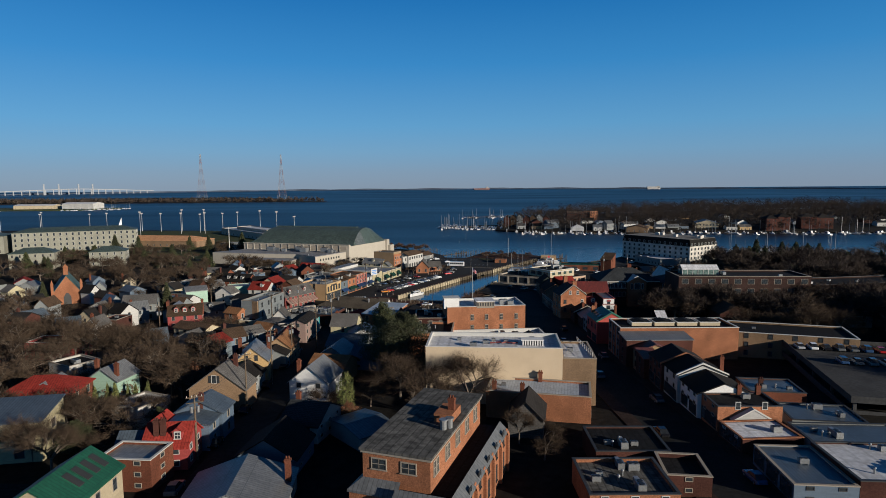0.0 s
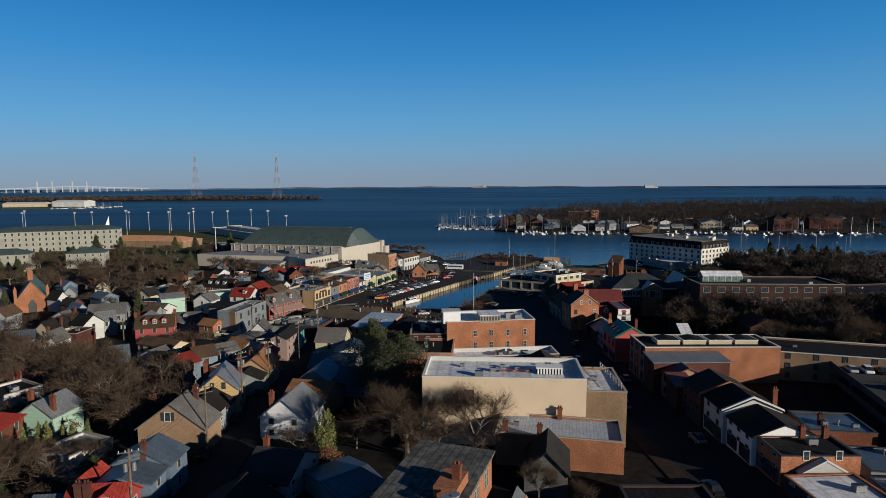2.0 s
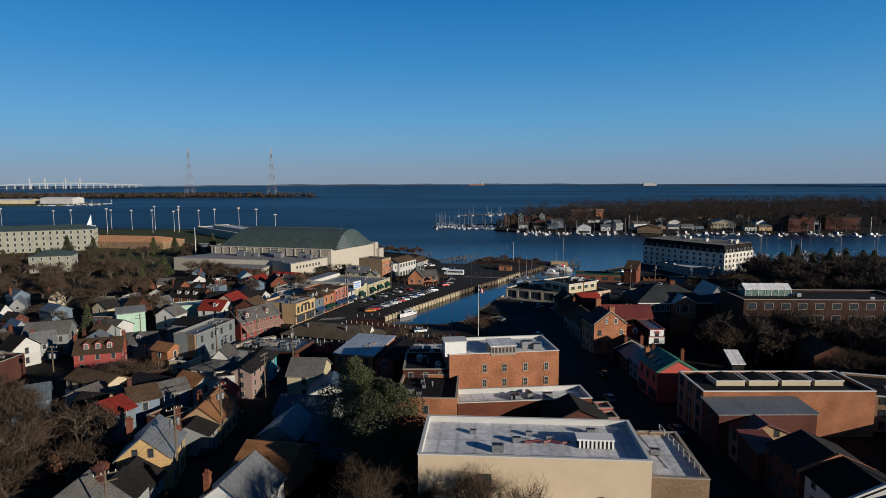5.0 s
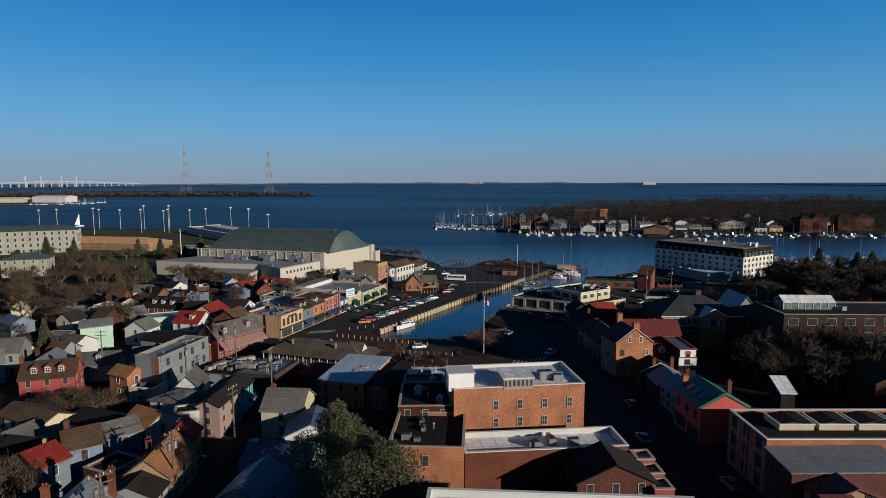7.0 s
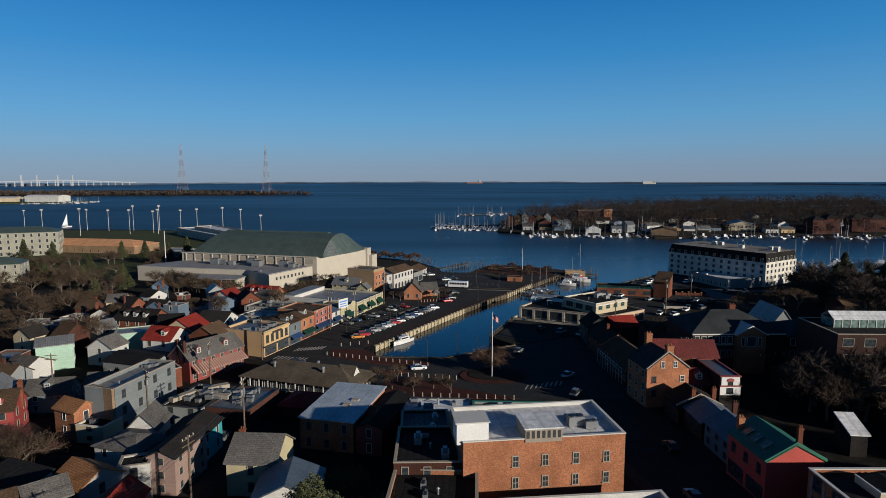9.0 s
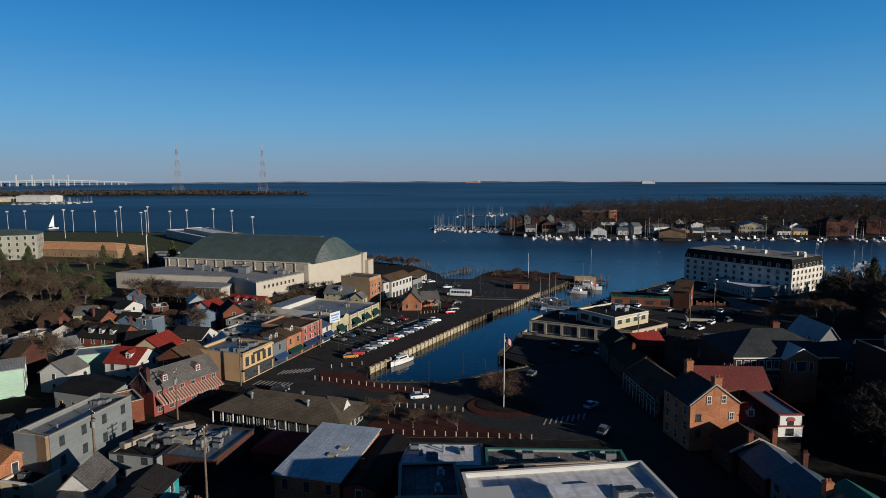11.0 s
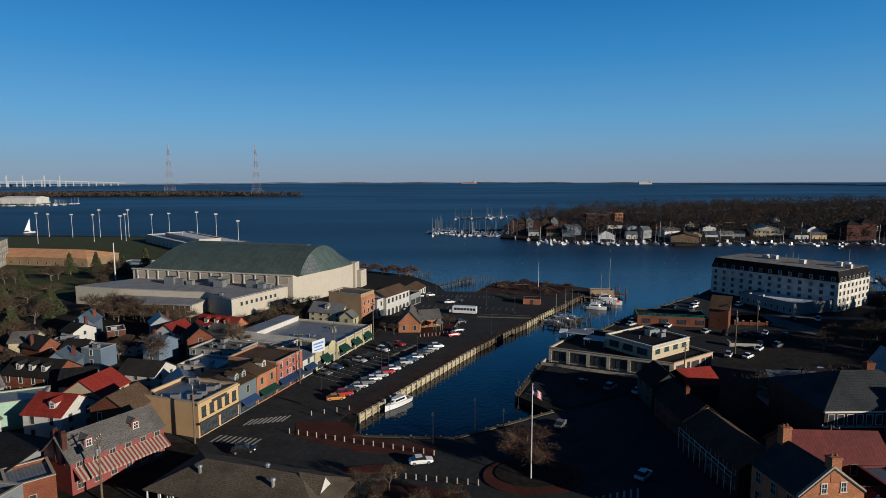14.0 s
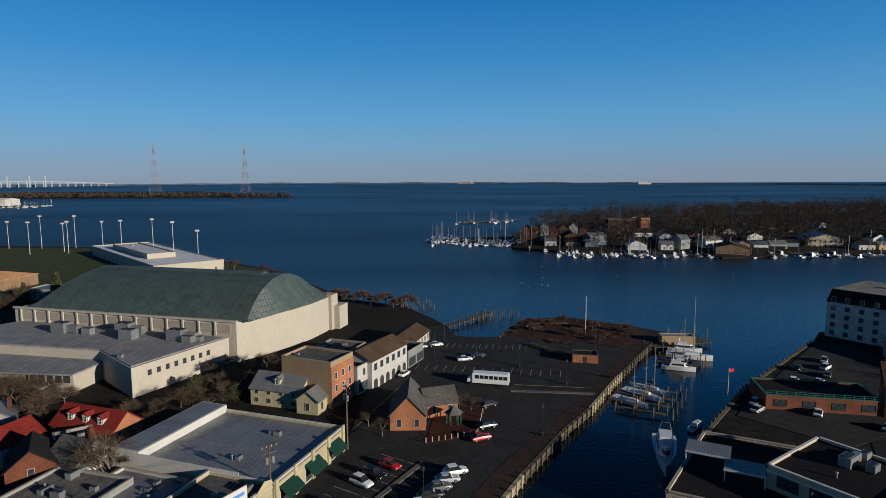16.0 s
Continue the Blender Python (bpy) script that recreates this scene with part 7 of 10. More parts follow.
for gy in range(92, 352, 10):
    for gx in range(-205, -20, 10):
        x, y = gx + town.uniform(-3.5, 3.5), gy + town.uniform(-3.5, 3.5)
        w, d = town.uniform(4.8, 7.8), town.uniform(5.5, 9.0)
        wooded = -128 < x < -47 and 105 < y < 186
        if town.random() < (0.74 if wooded else 0.22 if gx > -110 else 0.6) or not free(x, y, 0.5 * math.hypot(w, d)):
            continue
        a_ = radians(town.choice((-18, -6, 6, 30, 55, 62)) + town.uniform(-5, 5))
        wall, cover = town.choice(STYLES)
        g = ground_z(y)
        L = (x - math.cos(a_) * w / 2 + math.sin(a_) * d / 2, y - math.sin(a_) * w / 2 - math.cos(a_) * d / 2)
        R = (L[0] + math.cos(a_) * w, L[1] + math.sin(a_) * w)
        kind = town.random()
        top = g + town.uniform(4.0, 5.8)
        if kind < 0.72:
            building(L, R, d, top, "gable", wall, cover, rise=town.uniform(1.8, 3.0), axis=town.choice("xy"), faces="F", storeys=2, step=3.4, chimneys=((town.choice((-0.8, 0.7)), 0.1, top + 3.4),) if town.random() < 0.5 else (), name="row_house")
        else:
            building(L, R, d, top, "flat", wall, town.choice((TAR_ROOF, GRAVEL_ROOF, METAL_GREY, METAL_BLUE)), faces="F", storeys=2, step=3.4, up=0.4, plant=1, name="flat_roofed_house")
# the right-hand, shaded side behind the main street
for k in range(26):
    x, y = town.uniform(72, 230), town.uniform(165, 335)
    w, d = town.uniform(8, 14), town.uniform(8, 11)
    if not free(x, y, 0.5 * math.hypot(w, d)) or (60 < x < 150 and 285 < y) or (64 < x < 93 and y < 204):
        continue
    top = ground_z(y) + town.uniform(4.2, 6.0)
    wall, cover = town.choice(((BRICK_DK, SHINGLE), (GREY, SHINGLE), (BRICK_DK, SHINGLE_BROWN), (BLUE_SIDING, METAL_BLUE)))
    building((x - w / 2, y - d / 2), (x + w / 2, y - d / 2 + town.uniform(-2, 2)), d, top, "gable", wall, cover, rise=2.4, axis=town.choice("xy"), faces="F", storeys=2, step=4.5, name="shaded_house")

# ---- trees ----
def yard(x, y):
    """The open yard round the white-roofed shed, with no trees."""
    return 64 < x < 93 and 158 < y < 204


class Mass:
    """Many loose triangles gathered fast: twigs and leaves."""

    def __init__(self, seed):
        self.r, self.p = np.random.RandomState(seed), []

    def twigs(self, start, out, n, length, width, droop=0.15):
        """Thin slivers that fan out from points along given directions."""
        k = self.r.randint(0, len(start), n)
        s = np.asarray(start)[k] + self.r.normal(0, 0.12, (n, 3))
        d = np.asarray(out)[k] + self.r.normal(0, 0.55, (n, 3))
        d[:, 2] += 0.25
        d /= np.linalg.norm(d, axis=1)[:, None] + 1e-9
        ln = length * self.r.uniform(0.5, 1.3, n)[:, None]
        side = np.cross(d, self.r.normal(0, 1, (n, 3)))
        side /= np.linalg.norm(side, axis=1)[:, None] + 1e-9
        wd = width * self.r.uniform(0.6, 1.4, n)[:, None]
        self.p.append(np.stack([s - side * wd, s + side * wd, s + d * ln], 1))
        return s + d * ln * 0.75, d

    def leaves(self, centre, radii, n, size):
        """Small facets through the outer shell of a clump."""
        v = self.r.normal(0, 1, (n, 3))
        v /= np.linalg.norm(v, axis=1)[:, None]
        c = np.asarray(centre) + v * np.asarray(radii) * self.r.uniform(0.55, 1.05, n)[:, None]
        a_ = self.r.normal(0, 1, (n, 3)) + v * 0.4
        a_ /= np.linalg.norm(a_, axis=1)[:, None]
        b_ = np.cross(a_, self.r.normal(0, 1, (n, 3)))
        b_ /= np.linalg.norm(b_, axis=1)[:, None] + 1e-9
        s = size * self.r.uniform(0.5, 1.3, n)[:, None]
        self.p.append(np.stack([c - a_ * s, c + b_ * s, c + a_ * s * 0.8], 1))

    def mesh(self, name, mat):
        p = np.concatenate(self.p).reshape(-1, 3)
        me = bpy.data.meshes.new(name)
        me.from_pydata(p.tolist(), [], np.arange(len(p)).reshape(-1, 3).tolist())
        me.materials.append(mat)
        return me


def bare_tree_meshes(seed, h, spread, twig_mat, n_fine=3200, fine=1.0):
    """A tapered trunk with limbs, and a crown of fine bare twigs."""
    r = random.Random(seed)
    b = Build()
    tips, outs = [], []

    def grow(p, d, ln, rad, level):
        q = p + d * ln
        b.rod(p, q, rad, rad * 0.62, 5 if level < 2 else 4, caps=False)
        if level >= 2:
            for k in (0.35, 0.7, 1.0):
                tips.append(tuple(p + (q - p) * k))
                outs.append(tuple(d))
        if level >= 4:
            return
        for _ in range(r.choice((2, 3, 3)) if level else 4):
            s = Vector((r.gauss(0, 1), r.gauss(0, 1), r.gauss(0, 0.5))).normalized()
            nd = (d * 0.75 + s * spread * (0.75 if level else 0.6)).normalized()
            nd.z = max(nd.z, -0.05)
            grow(q if r.random() < 0.6 else p + (q - p) * 0.75, nd.normalized(), ln * r.uniform(0.6, 0.82), rad * 0.58, level + 1)

    grow(Vector((0, 0, -0.3)), Vector((r.gauss(0, 0.04), r.gauss(0, 0.04), 1)).normalized(), h * 0.27, h * 0.021, 0)
    m = Mass(seed)
    e, d = m.twigs(tips, outs, n_fine // 2, h * 0.11, h * 0.0024 * fine)
    m.twigs(e, d, n_fine // 2, h * 0.075, h * 0.0019 * fine)
    return b.mesh("trunk", BARK), m.mesh("crown", twig_mat)


def leafy_tree_meshes(seed, h, rad, mat, n=5200, size=0.26, low=0.12, cone=False):
    r = random.Random(seed)
    b = Build().rod((0, 0, -0.3), (0.1, 0, h * 0.75), h * 0.022, h * 0.006, 7)
    m = Mass(seed)
    clumps = 26
    for k in range(clumps):
        f = (k + 0.5) / clumps
        z = h * (low + (0.93 - low) * f)
        w = rad * ((1 - f) * 0.95 + 0.1 if cone else math.sin(math.pi * min(1, 0.18 + 0.8 * f)) ** 0.7)
        a_ = k * 2.4 + r.uniform(-0.4, 0.4)
        q = r.uniform(0.35, 0.75)
        x, y = math.cos(a_) * w * q, math.sin(a_) * w * q
        b.rod((0, 0, z * 0.85), (x, y, z), 0.06, 0.03, 4, caps=False)
        m.leaves((x, y, z), (w * 0.52, w * 0.52, h * 0.085 + 0.3), n // clumps, size)
    return b.mesh("trunk", BARK), m.mesh("crown", mat)


KINDS = {
    "bare": [bare_tree_meshes(s, 12.0, sp, TWIG, 2300, 0.9) for s, sp in ((3, 0.85), (8, 1.0), (12, 0.75), (19, 1.1))],
    "near": [bare_tree_meshes(s, 12.0, sp, TWIG, 6400, 0.5) for s, sp in ((3, 0.85), (8, 1.0), (12, 0.75), (19, 1.1))],
    "far": [bare_tree_meshes(s, 12.0, sp, TWIG, 1500, 1.35) for s, sp in ((3, 0.85), (8, 1.0), (12, 0.75), (19, 1.1))],
}


def tree(kind, x, y, h, base_h, meshes, label, turn=0.0, wide=1.0, group="trees of the town", z=None):
    t = thing(kind, label, "tree", pose(x, y, ground_z(y) if z is None else z, 0, 0, turn) , group)
    k = h / base_h
    m = Matrix.Diagonal((k * wide, k * wide, k, 1))
    part("trunk", meshes[0], None, t, "", m)
    part("crown", meshes[1], None, t, "", m)
    return t


class Grove:
    """Trees past the nearest few hundred, joined into one mesh of twigs and limbs."""

    def __init__(self):
        self.co, self.tri, self.mi, self.n = [], [], [], 0

    def add(self, x, y, h, meshes, turn=0.0, wide=1.0):
        k = h / 12.0
        m = np.array(pose(x, y, ground_z(y), 0, 0, turn) @ Matrix.Diagonal((k * wide, k * wide, k, 1)))
        for i, me in enumerate(meshes):
            me.calc_loop_triangles()
            v = np.empty(len(me.vertices) * 3)
            me.vertices.foreach_get("co", v)
            f = np.empty(len(me.loop_triangles) * 3, dtype=np.int64)
            me.loop_triangles.foreach_get("vertices", f)
            self.co.append(v.reshape(-1, 3) @ m[:3, :3].T + m[:3, 3])
            self.tri.append(f + self.n)
            self.mi += [i] * (len(f) // 3)
            self.n += len(me.vertices)

    def link(self, name, mats, label):
        co, tri = np.concatenate(self.co), np.concatenate(self.tri)
        me = bpy.data.meshes.new(name)
        me.vertices.add(len(co))
        me.vertices.foreach_set("co", co.ravel())
        me.loops.add(len(tri))
        me.loops.foreach_set("vertex_index", tri)
        me.polygons.add(len(tri) // 3)
        me.polygons.foreach_set("loop_start", np.arange(0, len(tri), 3))
        for m in mats:
            me.materials.append(m)
        me.polygons.foreach_set("material_index", self.mi)
        me.update(calc_edges=True)
        tagged(new(name, me), label, "trees", "", "stuff")


far_grove = Grove()
RUSTY = surface("russet_twigs", (0.095, 0.060, 0.042), 0.95, 2, 0.4, 0.2, bump=0.0, world_space=True)
RUST_TREES = [bare_tree_meshes(s, 7.0, 1.25, RUSTY, 9000, 0.8) for s in (5, 14)]
EVERGREEN = [leafy_tree_meshes(s, 16.0, 6.0, LEAF, 34000, 0.15) for s in (31, 32)]
CONIFER = leafy_tree_meshes(33, 12.0, 3.4, LEAF, 4200, 0.28, 0.1, True)
CYPRESS = leafy_tree_meshes(34, 6.0, 1.3, LEAF_YEL, 2200, 0.16, 0.06, True)
YELLOW_TREE = leafy_tree_meshes(35, 9.0, 3.0, LEAF_YEL, 3600, 0.20, 0.12)
GREEN_BUSH = leafy_tree_meshes(37, 5.0, 2.6, LEAF, 2400, 0.2, 0.1)
LOW_RUST = bare_tree_meshes(15, 7.0, 1.25, RUSTY, 2600, 1.3)
RED_BUSH = leafy_tree_meshes(36, 5.0, 3.2, LEAF_RUST, 2600, 0.2, 0.1)

tree("evergreen_tree", -10.0, 150.0, 17.5, 16, EVERGREEN[0], "dense dark green evergreen magnolia between houses", 20, 1.0)
tree("evergreen_tree", -4.0, 141, 16.5, 16, EVERGREEN[1], "dense dark green evergreen magnolia between houses", 80, 1.3)
OLIVE = surface("olive_twigs", (0.12, 0.10, 0.045), 0.95, 2, 0.4, 0.2, bump=0.0, world_space=True)
OLIVE_TREE = bare_tree_meshes(9, 12.0, 1.1, OLIVE, 5200)
tree("bare_tree", -5.0, 165.5, 11.0, 12, OLIVE_TREE, "leafless olive-twigged tree behind brick shops", 140, 1.35)
tree("bare_tree", -9.0, 178.0, 9.0, 12, OLIVE_TREE, "leafless olive-twigged tree behind brick shops", 30, 1.2)
for k, (x, y, h, wd) in enumerate(((9.0, 115.5, 15.5, 1.2), (-2.0, 117, 17.0, 1.3), (2.5, 112.5, 14.5, 1.4), (-11, 121, 9.0, 1.0), (16.5, 100, 8, 1.0), (19.5, 93, 9, 1.0), (-5.0, 126, 13, 1.1), (-20, 117, 8.5, 1))):
    tree("bare_tree", x, y, h, 12, KINDS["near"][k % 4], "leafless brown winter tree with fine twigs", k * 47, wd)
tree("yellow_tree", -15.2, 115.6, 9.0, 9, YELLOW_TREE, "yellow-green leafy tree beside a white house", 0, 0.72)
for k in range(6):
    tree("cypress", -66.0 + k * 2.0, 119.5 + (k % 2) * 1.0, 5.6 + (k % 3) * 0.5, 6, CYPRESS, "slim yellow-green columnar cypress in a row", k * 50, 1.0, "row of cypresses")
tree("red_bush", -66, 128, 5.5, 5, RED_BUSH, "rust-red leafy shrub between houses", 10)
BURGUNDY = surface("burgundy_twigs", (0.10, 0.045, 0.045), 0.95, 2, 0.4, 0.2, bump=0.0, world_space=True)
BURGUNDY_TREE = bare_tree_meshes(23, 9.0, 1.35, BURGUNDY, 8000, 0.8)
for x, y, h in ((-77.0, 197.0, 8.0), (-70.5, 193.5, 8.5), (-64.5, 192.5, 7.5), (-74.0, 202.0, 7.0), (-96.0, 158.0, 7.0), (-100.0, 166.0, 6.5)):
    tree("burgundy_tree", x, y, h, 9, BURGUNDY_TREE, "burgundy-twigged leafless tree in a back garden", x * 7 % 360, 1.25)
tree("red_bush", -55, 141, 5.0, 5, RED_BUSH, "rust-red leafy shrub between houses", 60)
tree("red_bush", -14.5, 112, 4.0, 5, RED_BUSH, "rust-red leafy shrub between houses", 60)
grove = random.Random(5)
for k in range(130):
    x, y = grove.uniform(-215, -40), grove.uniform(100, 420)
    if (x > -110 and y > 352) or (-62 < x < -38 and 140 < y < 206) or (-64 < x < -18 and 204 < y < 240) or near_road(x, y) or occupied(x, y, 1.6):
        continue
    h = grove.uniform(7, 13)
    if grove.random() < 0.10:
        tree("conifer", x, y, h, 12, CONIFER, "dark green conifer among houses", grove.uniform(0, 360))
    else:
        tree("bare_tree", x, y, h, 12, grove.choice(KINDS["bare"]), "leafless brown winter tree among houses", grove.uniform(0, 360), grove.uniform(0.9, 1.35))
for k in range(46):
    x, y = grove.uniform(-115, -46), grove.uniform(108, 176)
    if (x > -62 and y > 140) or occupied(x, y, 1.6):
        continue
    tree("bare_tree", x, y, grove.uniform(10, 15), 12, grove.choice(KINDS["bare"]), "tall leafless brown tree in the back gardens", grove.uniform(0, 360), grove.uniform(1.1, 1.5))
for k in range(95):
    x, y = grove.uniform(74, 300), grove.uniform(160, 372)
    if (x < 150 and y > 285) or (x < 185 and y > 340) or yard(x, y) or near_road(x, y) or occupied(x, y, 1.6):
        continue
    tree("bare_tree", x, y, grove.uniform(8, 14), 12, grove.choice(KINDS["bare"]), "leafless brown winter tree on the shaded side", grove.uniform(0, 360), grove.uniform(1.0, 1.4))
for k in range(120):
    x, y = grove.uniform(150, 420), grove.uniform(215, 385)
    if (x < 200 and y > 335) or occupied(x, y, 1.6):
        continue
    if grove.random() < 0.3:
        tree("conifer", x, y, grove.uniform(10, 16), 12, CONIFER, "dark green conifer in the shaded grove", grove.uniform(0, 360), 1.5)
    else:
        far_grove.add(x, y, grove.uniform(11, 16), grove.choice(KINDS["far"]), grove.uniform(0, 360), 1.4)
for x, y, h in ((-168, 470, 13), (-150, 462, 12), (-142, 470, 15), (-185, 476, 12), (-215, 455, 14), (-235, 460, 15)):
    tree("conifer", x, y, h, 12, CONIFER, "dark green conifer beside the academy halls", x % 90, 1.3)
for k in range(26):
    x, y = grove.uniform(-260, -120), grove.uniform(420, 478)
    if not occupied(x, y, 1.6):
        far_grove.add(x, y, grove.uniform(8, 13), grove.choice(KINDS["far"]), grove.uniform(0, 360), 1.2)
for k in range(62):
    x, y = grove.uniform(-260, -122), grove.uniform(325, 425)
    if occupied(x, y, 1.6):
        continue
    if k % 4 == 0:
        tree("conifer", x, y, grove.uniform(8, 13), 12, CONIFER, "dark green conifer in the academy grounds", grove.uniform(0, 360), 1.5)
    else:
        far_grove.add(x, y, grove.uniform(9, 14), grove.choice(KINDS["far"]), grove.uniform(0, 360), 1.4)
for k in range(44):
    x, y = grove.uniform(82, 205), grove.uniform(182, 224)
    if not occupied(x, y, 1.6) and not yard(x, y):
        far_grove.add(x, y, grove.uniform(12, 17), grove.choice(KINDS["far"]), grove.uniform(0, 360), 1.4)
for x, y, h in ((124, 311, 8), (130, 314, 10), (136, 311, 9), (142, 315, 11), (149, 312, 12), (156, 330, 10), (166, 334, 11), (176, 338, 10), (150, 322, 8), (184, 330, 12)):
    tree("bare_tree", x, y, h, 12, KINDS["near"][int(x) % 4], "grey leafless tree beside the hotel drive", x * 31 % 360, 1.2)
for x, y, h in ((172, 326, 12), (190, 338, 14), (204, 346, 13), (218, 352, 15), (232, 360, 14), (198, 322, 13), (212, 332, 14), (226, 340, 15), (240, 350, 14)):
    tree("conifer", x, y, h, 12, CONIFER, "dark green conifer behind the hotel drive", x * 17 % 360, 1.6)
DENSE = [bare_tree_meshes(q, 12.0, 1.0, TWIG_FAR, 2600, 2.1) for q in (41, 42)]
dense_grove = Grove()
# The last two boxes lie mostly out of view, added to cast shade.
for k in range(84):
    x0, x1, y0, y1 = ((80, 150, 184, 240), (128, 205, 240, 276), (140, 230, 150, 215), (150, 230, 60, 140))[k % 4 if k % 8 < 6 else k % 2]
    x, y = grove.uniform(x0, x1), grove.uniform(y0, y1)
    if not occupied(x, y, 1.0) and not yard(x, y):
        dense_grove.add(x, y, grove.uniform(12, 17), DENSE[k % 2 if k % 3 else 0], grove.uniform(0, 360), 1.35)
for k in range(14):
    x, y = grove.uniform(78, 104), grove.uniform(258, 268)
    if not occupied(x, y, 1.0):
        dense_grove.add(x, y, grove.uniform(11, 15), DENSE[k % 2], grove.uniform(0, 360), 1.35)
for k in range(96):
    x0, x1, y0, y1 = ((168, 240, 284, 322), (150, 260, 190, 300), (170, 300, 250, 340))[k % 3]
    x, y = grove.uniform(x0, x1), grove.uniform(y0, y1)
    if not occupied(x, y, 1.0):
        dense_grove.add(x, y, grove.uniform(15, 23), DENSE[k % 2], grove.uniform(0, 360), 1.3)
# Tall trees outside the view, added only to throw shade on the right side.
for k in range(64):
    x, y = grove.uniform(142, 226), grove.uniform(100, 186)
    if not occupied(x, y, 1.0):
        dense_grove.add(x, y, grove.uniform(19, 24), DENSE[k % 2], grove.uniform(0, 360), 1.1)
for k in range(22):
    x, y = grove.uniform(96, 136), grove.uniform(163, 192)
    if not occupied(x, y, 1.0):
        tree("bare_tree", x, y, grove.uniform(9, 14), 12, KINDS["near"][k % 4], "grey leafless tree in the shaded yard", grove.uniform(0, 360), 1.1)
for k in range(26):
    x, y = grove.uniform(88, 190), grove.uniform(196, 215)
    if not occupied(x, y, 1.0):
        dense_grove.add(x, y, grove.uniform(15, 20), DENSE[k % 2], grove.uniform(0, 360), 1.1)
dense_grove.link("dark_bare_trees", [BARK, TWIG_FAR], "dense dark leafless trees on the right side, with unseen ones added to shade it")
for k in range(36):
    x, y = grove.uniform(-128, -50), grove.uniform(106, 188)
    if not near_road(x, y) and not occupied(x, y, 1.2):
        far_grove.add(x, y, grove.uniform(9, 15), grove.choice(KINDS["far"]), grove.uniform(0, 360), 1.4)
for k in range(120):
    x, y = grove.uniform(-225, -98), grove.uniform(125, 335)
    if not near_road(x, y) and not occupied(x, y, 1.6):
        far_grove.add(x, y, grove.uniform(8, 14), grove.choice(KINDS["far"]), grove.uniform(0, 360), 1.35)
for k, (x, y, h, wd) in enumerate(((-60, 104, 11, 1.3), (-56, 110, 10, 1.2), (-64, 97, 11, 1.2), (-52, 98, 9, 1.2), (-58, 92, 10, 1.2), (-50, 110, 9, 1.3))):
    tree("bare_tree", x, y, h, 12, KINDS["near"][k % 4], "leafless garden tree with long thin branches", k * 61, wd)
tree("evergreen_bush", -58.5, 99.5, 6.0, 16, EVERGREEN[0], "dark green rounded garden evergreen", 30, 1.4)
tree("evergreen_bush", -48.5, 108.5, 5.0, 16, EVERGREEN[1], "dark green rounded garden evergreen", 70, 1.5)
for k in range(14):
    x, y = -118 + k * 4.2 + grove.uniform(-1, 1), 372 - k * 1.6 + grove.uniform(-4, 2)
    if x < -84:
        tree("bare_tree", x, y, grove.uniform(7, 9), 12, grove.choice(KINDS["bare"]), "leafless brown tree beside the annex", k * 33, 1.3)
for k, (x, y, h_) in enumerate(((-103, 367, 11), (-92, 363, 10), (-112, 375, 12), (-87, 365, 9), (-98, 362, 9), (-106, 362, 10), (-120, 372, 11), (-80, 361, 7))):
    tree("bare_tree", x, y, h_, 12, KINDS["near"][k % 4], "tall leafless tree with pale branches before the annex", k * 53, 1.25)
for k in range(34):
    x, y = grove.uniform(-62, -14), grove.uniform(338, 392)
    if not occupied(x, y, 1.2) and x < -36 + (y - 352) * 0.55:
        tree("bare_tree", x, y, grove.uniform(4, 8), 12, grove.choice(KINDS["bare"]), "leafless yard tree behind the waterfront shops", grove.uniform(0, 360), 1.4)
for k in range(9):
    x, y = -62 + k * 5.2, 356 + (k % 3) * 5
    if not occupied(x, y, 1.0):
        tree("evergreen_bush", x, y, 2.6 + k % 3, 5, GREEN_BUSH, "dark green shrub along a yard fence", k * 40, 1.1)
tree("russet_tree", 23.2, 246.0, 8.4, 7, RUST_TREES[0], "broad round russet leafless tree on the traffic circle", 0, 2.0)
setting("ground_park_bed", drape(Build(), [(33, 413), (45, 433), (61, 433.5), (75, 423), (77, 409), (66, 397), (57, 402.5), (43, 408)], 0.2, 0, 0.3), MULCH, "russet mulched bed in the pier-head park")
park_rng = random.Random(17)
n_ = 0
while n_ < 46:
    x, y = park_rng.uniform(35, 76), park_rng.uniform(400, 433)
    if (x - 55) ** 2 / 430 + (y - 416) ** 2 / 230 > 1:
        continue
    n_ += 1
    tree("russet_shrub", x, y, park_rng.uniform(0.9, 2.0) if n_ > 9 else park_rng.uniform(3.4, 5.0), 7, LOW_RUST if n_ > 9 else RUST_TREES[n_ % 2], "low russet leafless shrub in the pier-head park" if n_ > 9 else "small russet leafless tree in the pier-head park", n_ * 40, 1.9 if n_ > 9 else 1.2, "shrubs of the pier-head park")
park_path = thing("park_path_kerb", "curved pale kerb along a park path", "kerb", pose(53, 424, ground_z(424)))
for k in range(9):
    a0, a1 = 0.35 * math.pi + k * 0.075 * math.pi, 0.35 * math.pi + (k + 1) * 0.075 * math.pi
    part("kerbstone", Build().prism([(11 * math.cos(a0), 4 * math.sin(a0)), (11 * math.cos(a1), 4 * math.sin(a1)), (10.6 * math.cos(a1), 3.7 * math.sin(a1)), (10.6 * math.cos(a0), 3.7 * math.sin(a0))], 0, 0.4), SIDEWALK, park_path)
hut = building((46.8, 383.0), (53.6, 381.2), 5, 4.0, "flat", BRICK_OR, TAR_ROOF, faces="", storeys=1, up=0.15, cap=TRIM_DK, name="brick_kiosk", category="kiosk", label="low brick kiosk with a dark flat roof beside the car park")
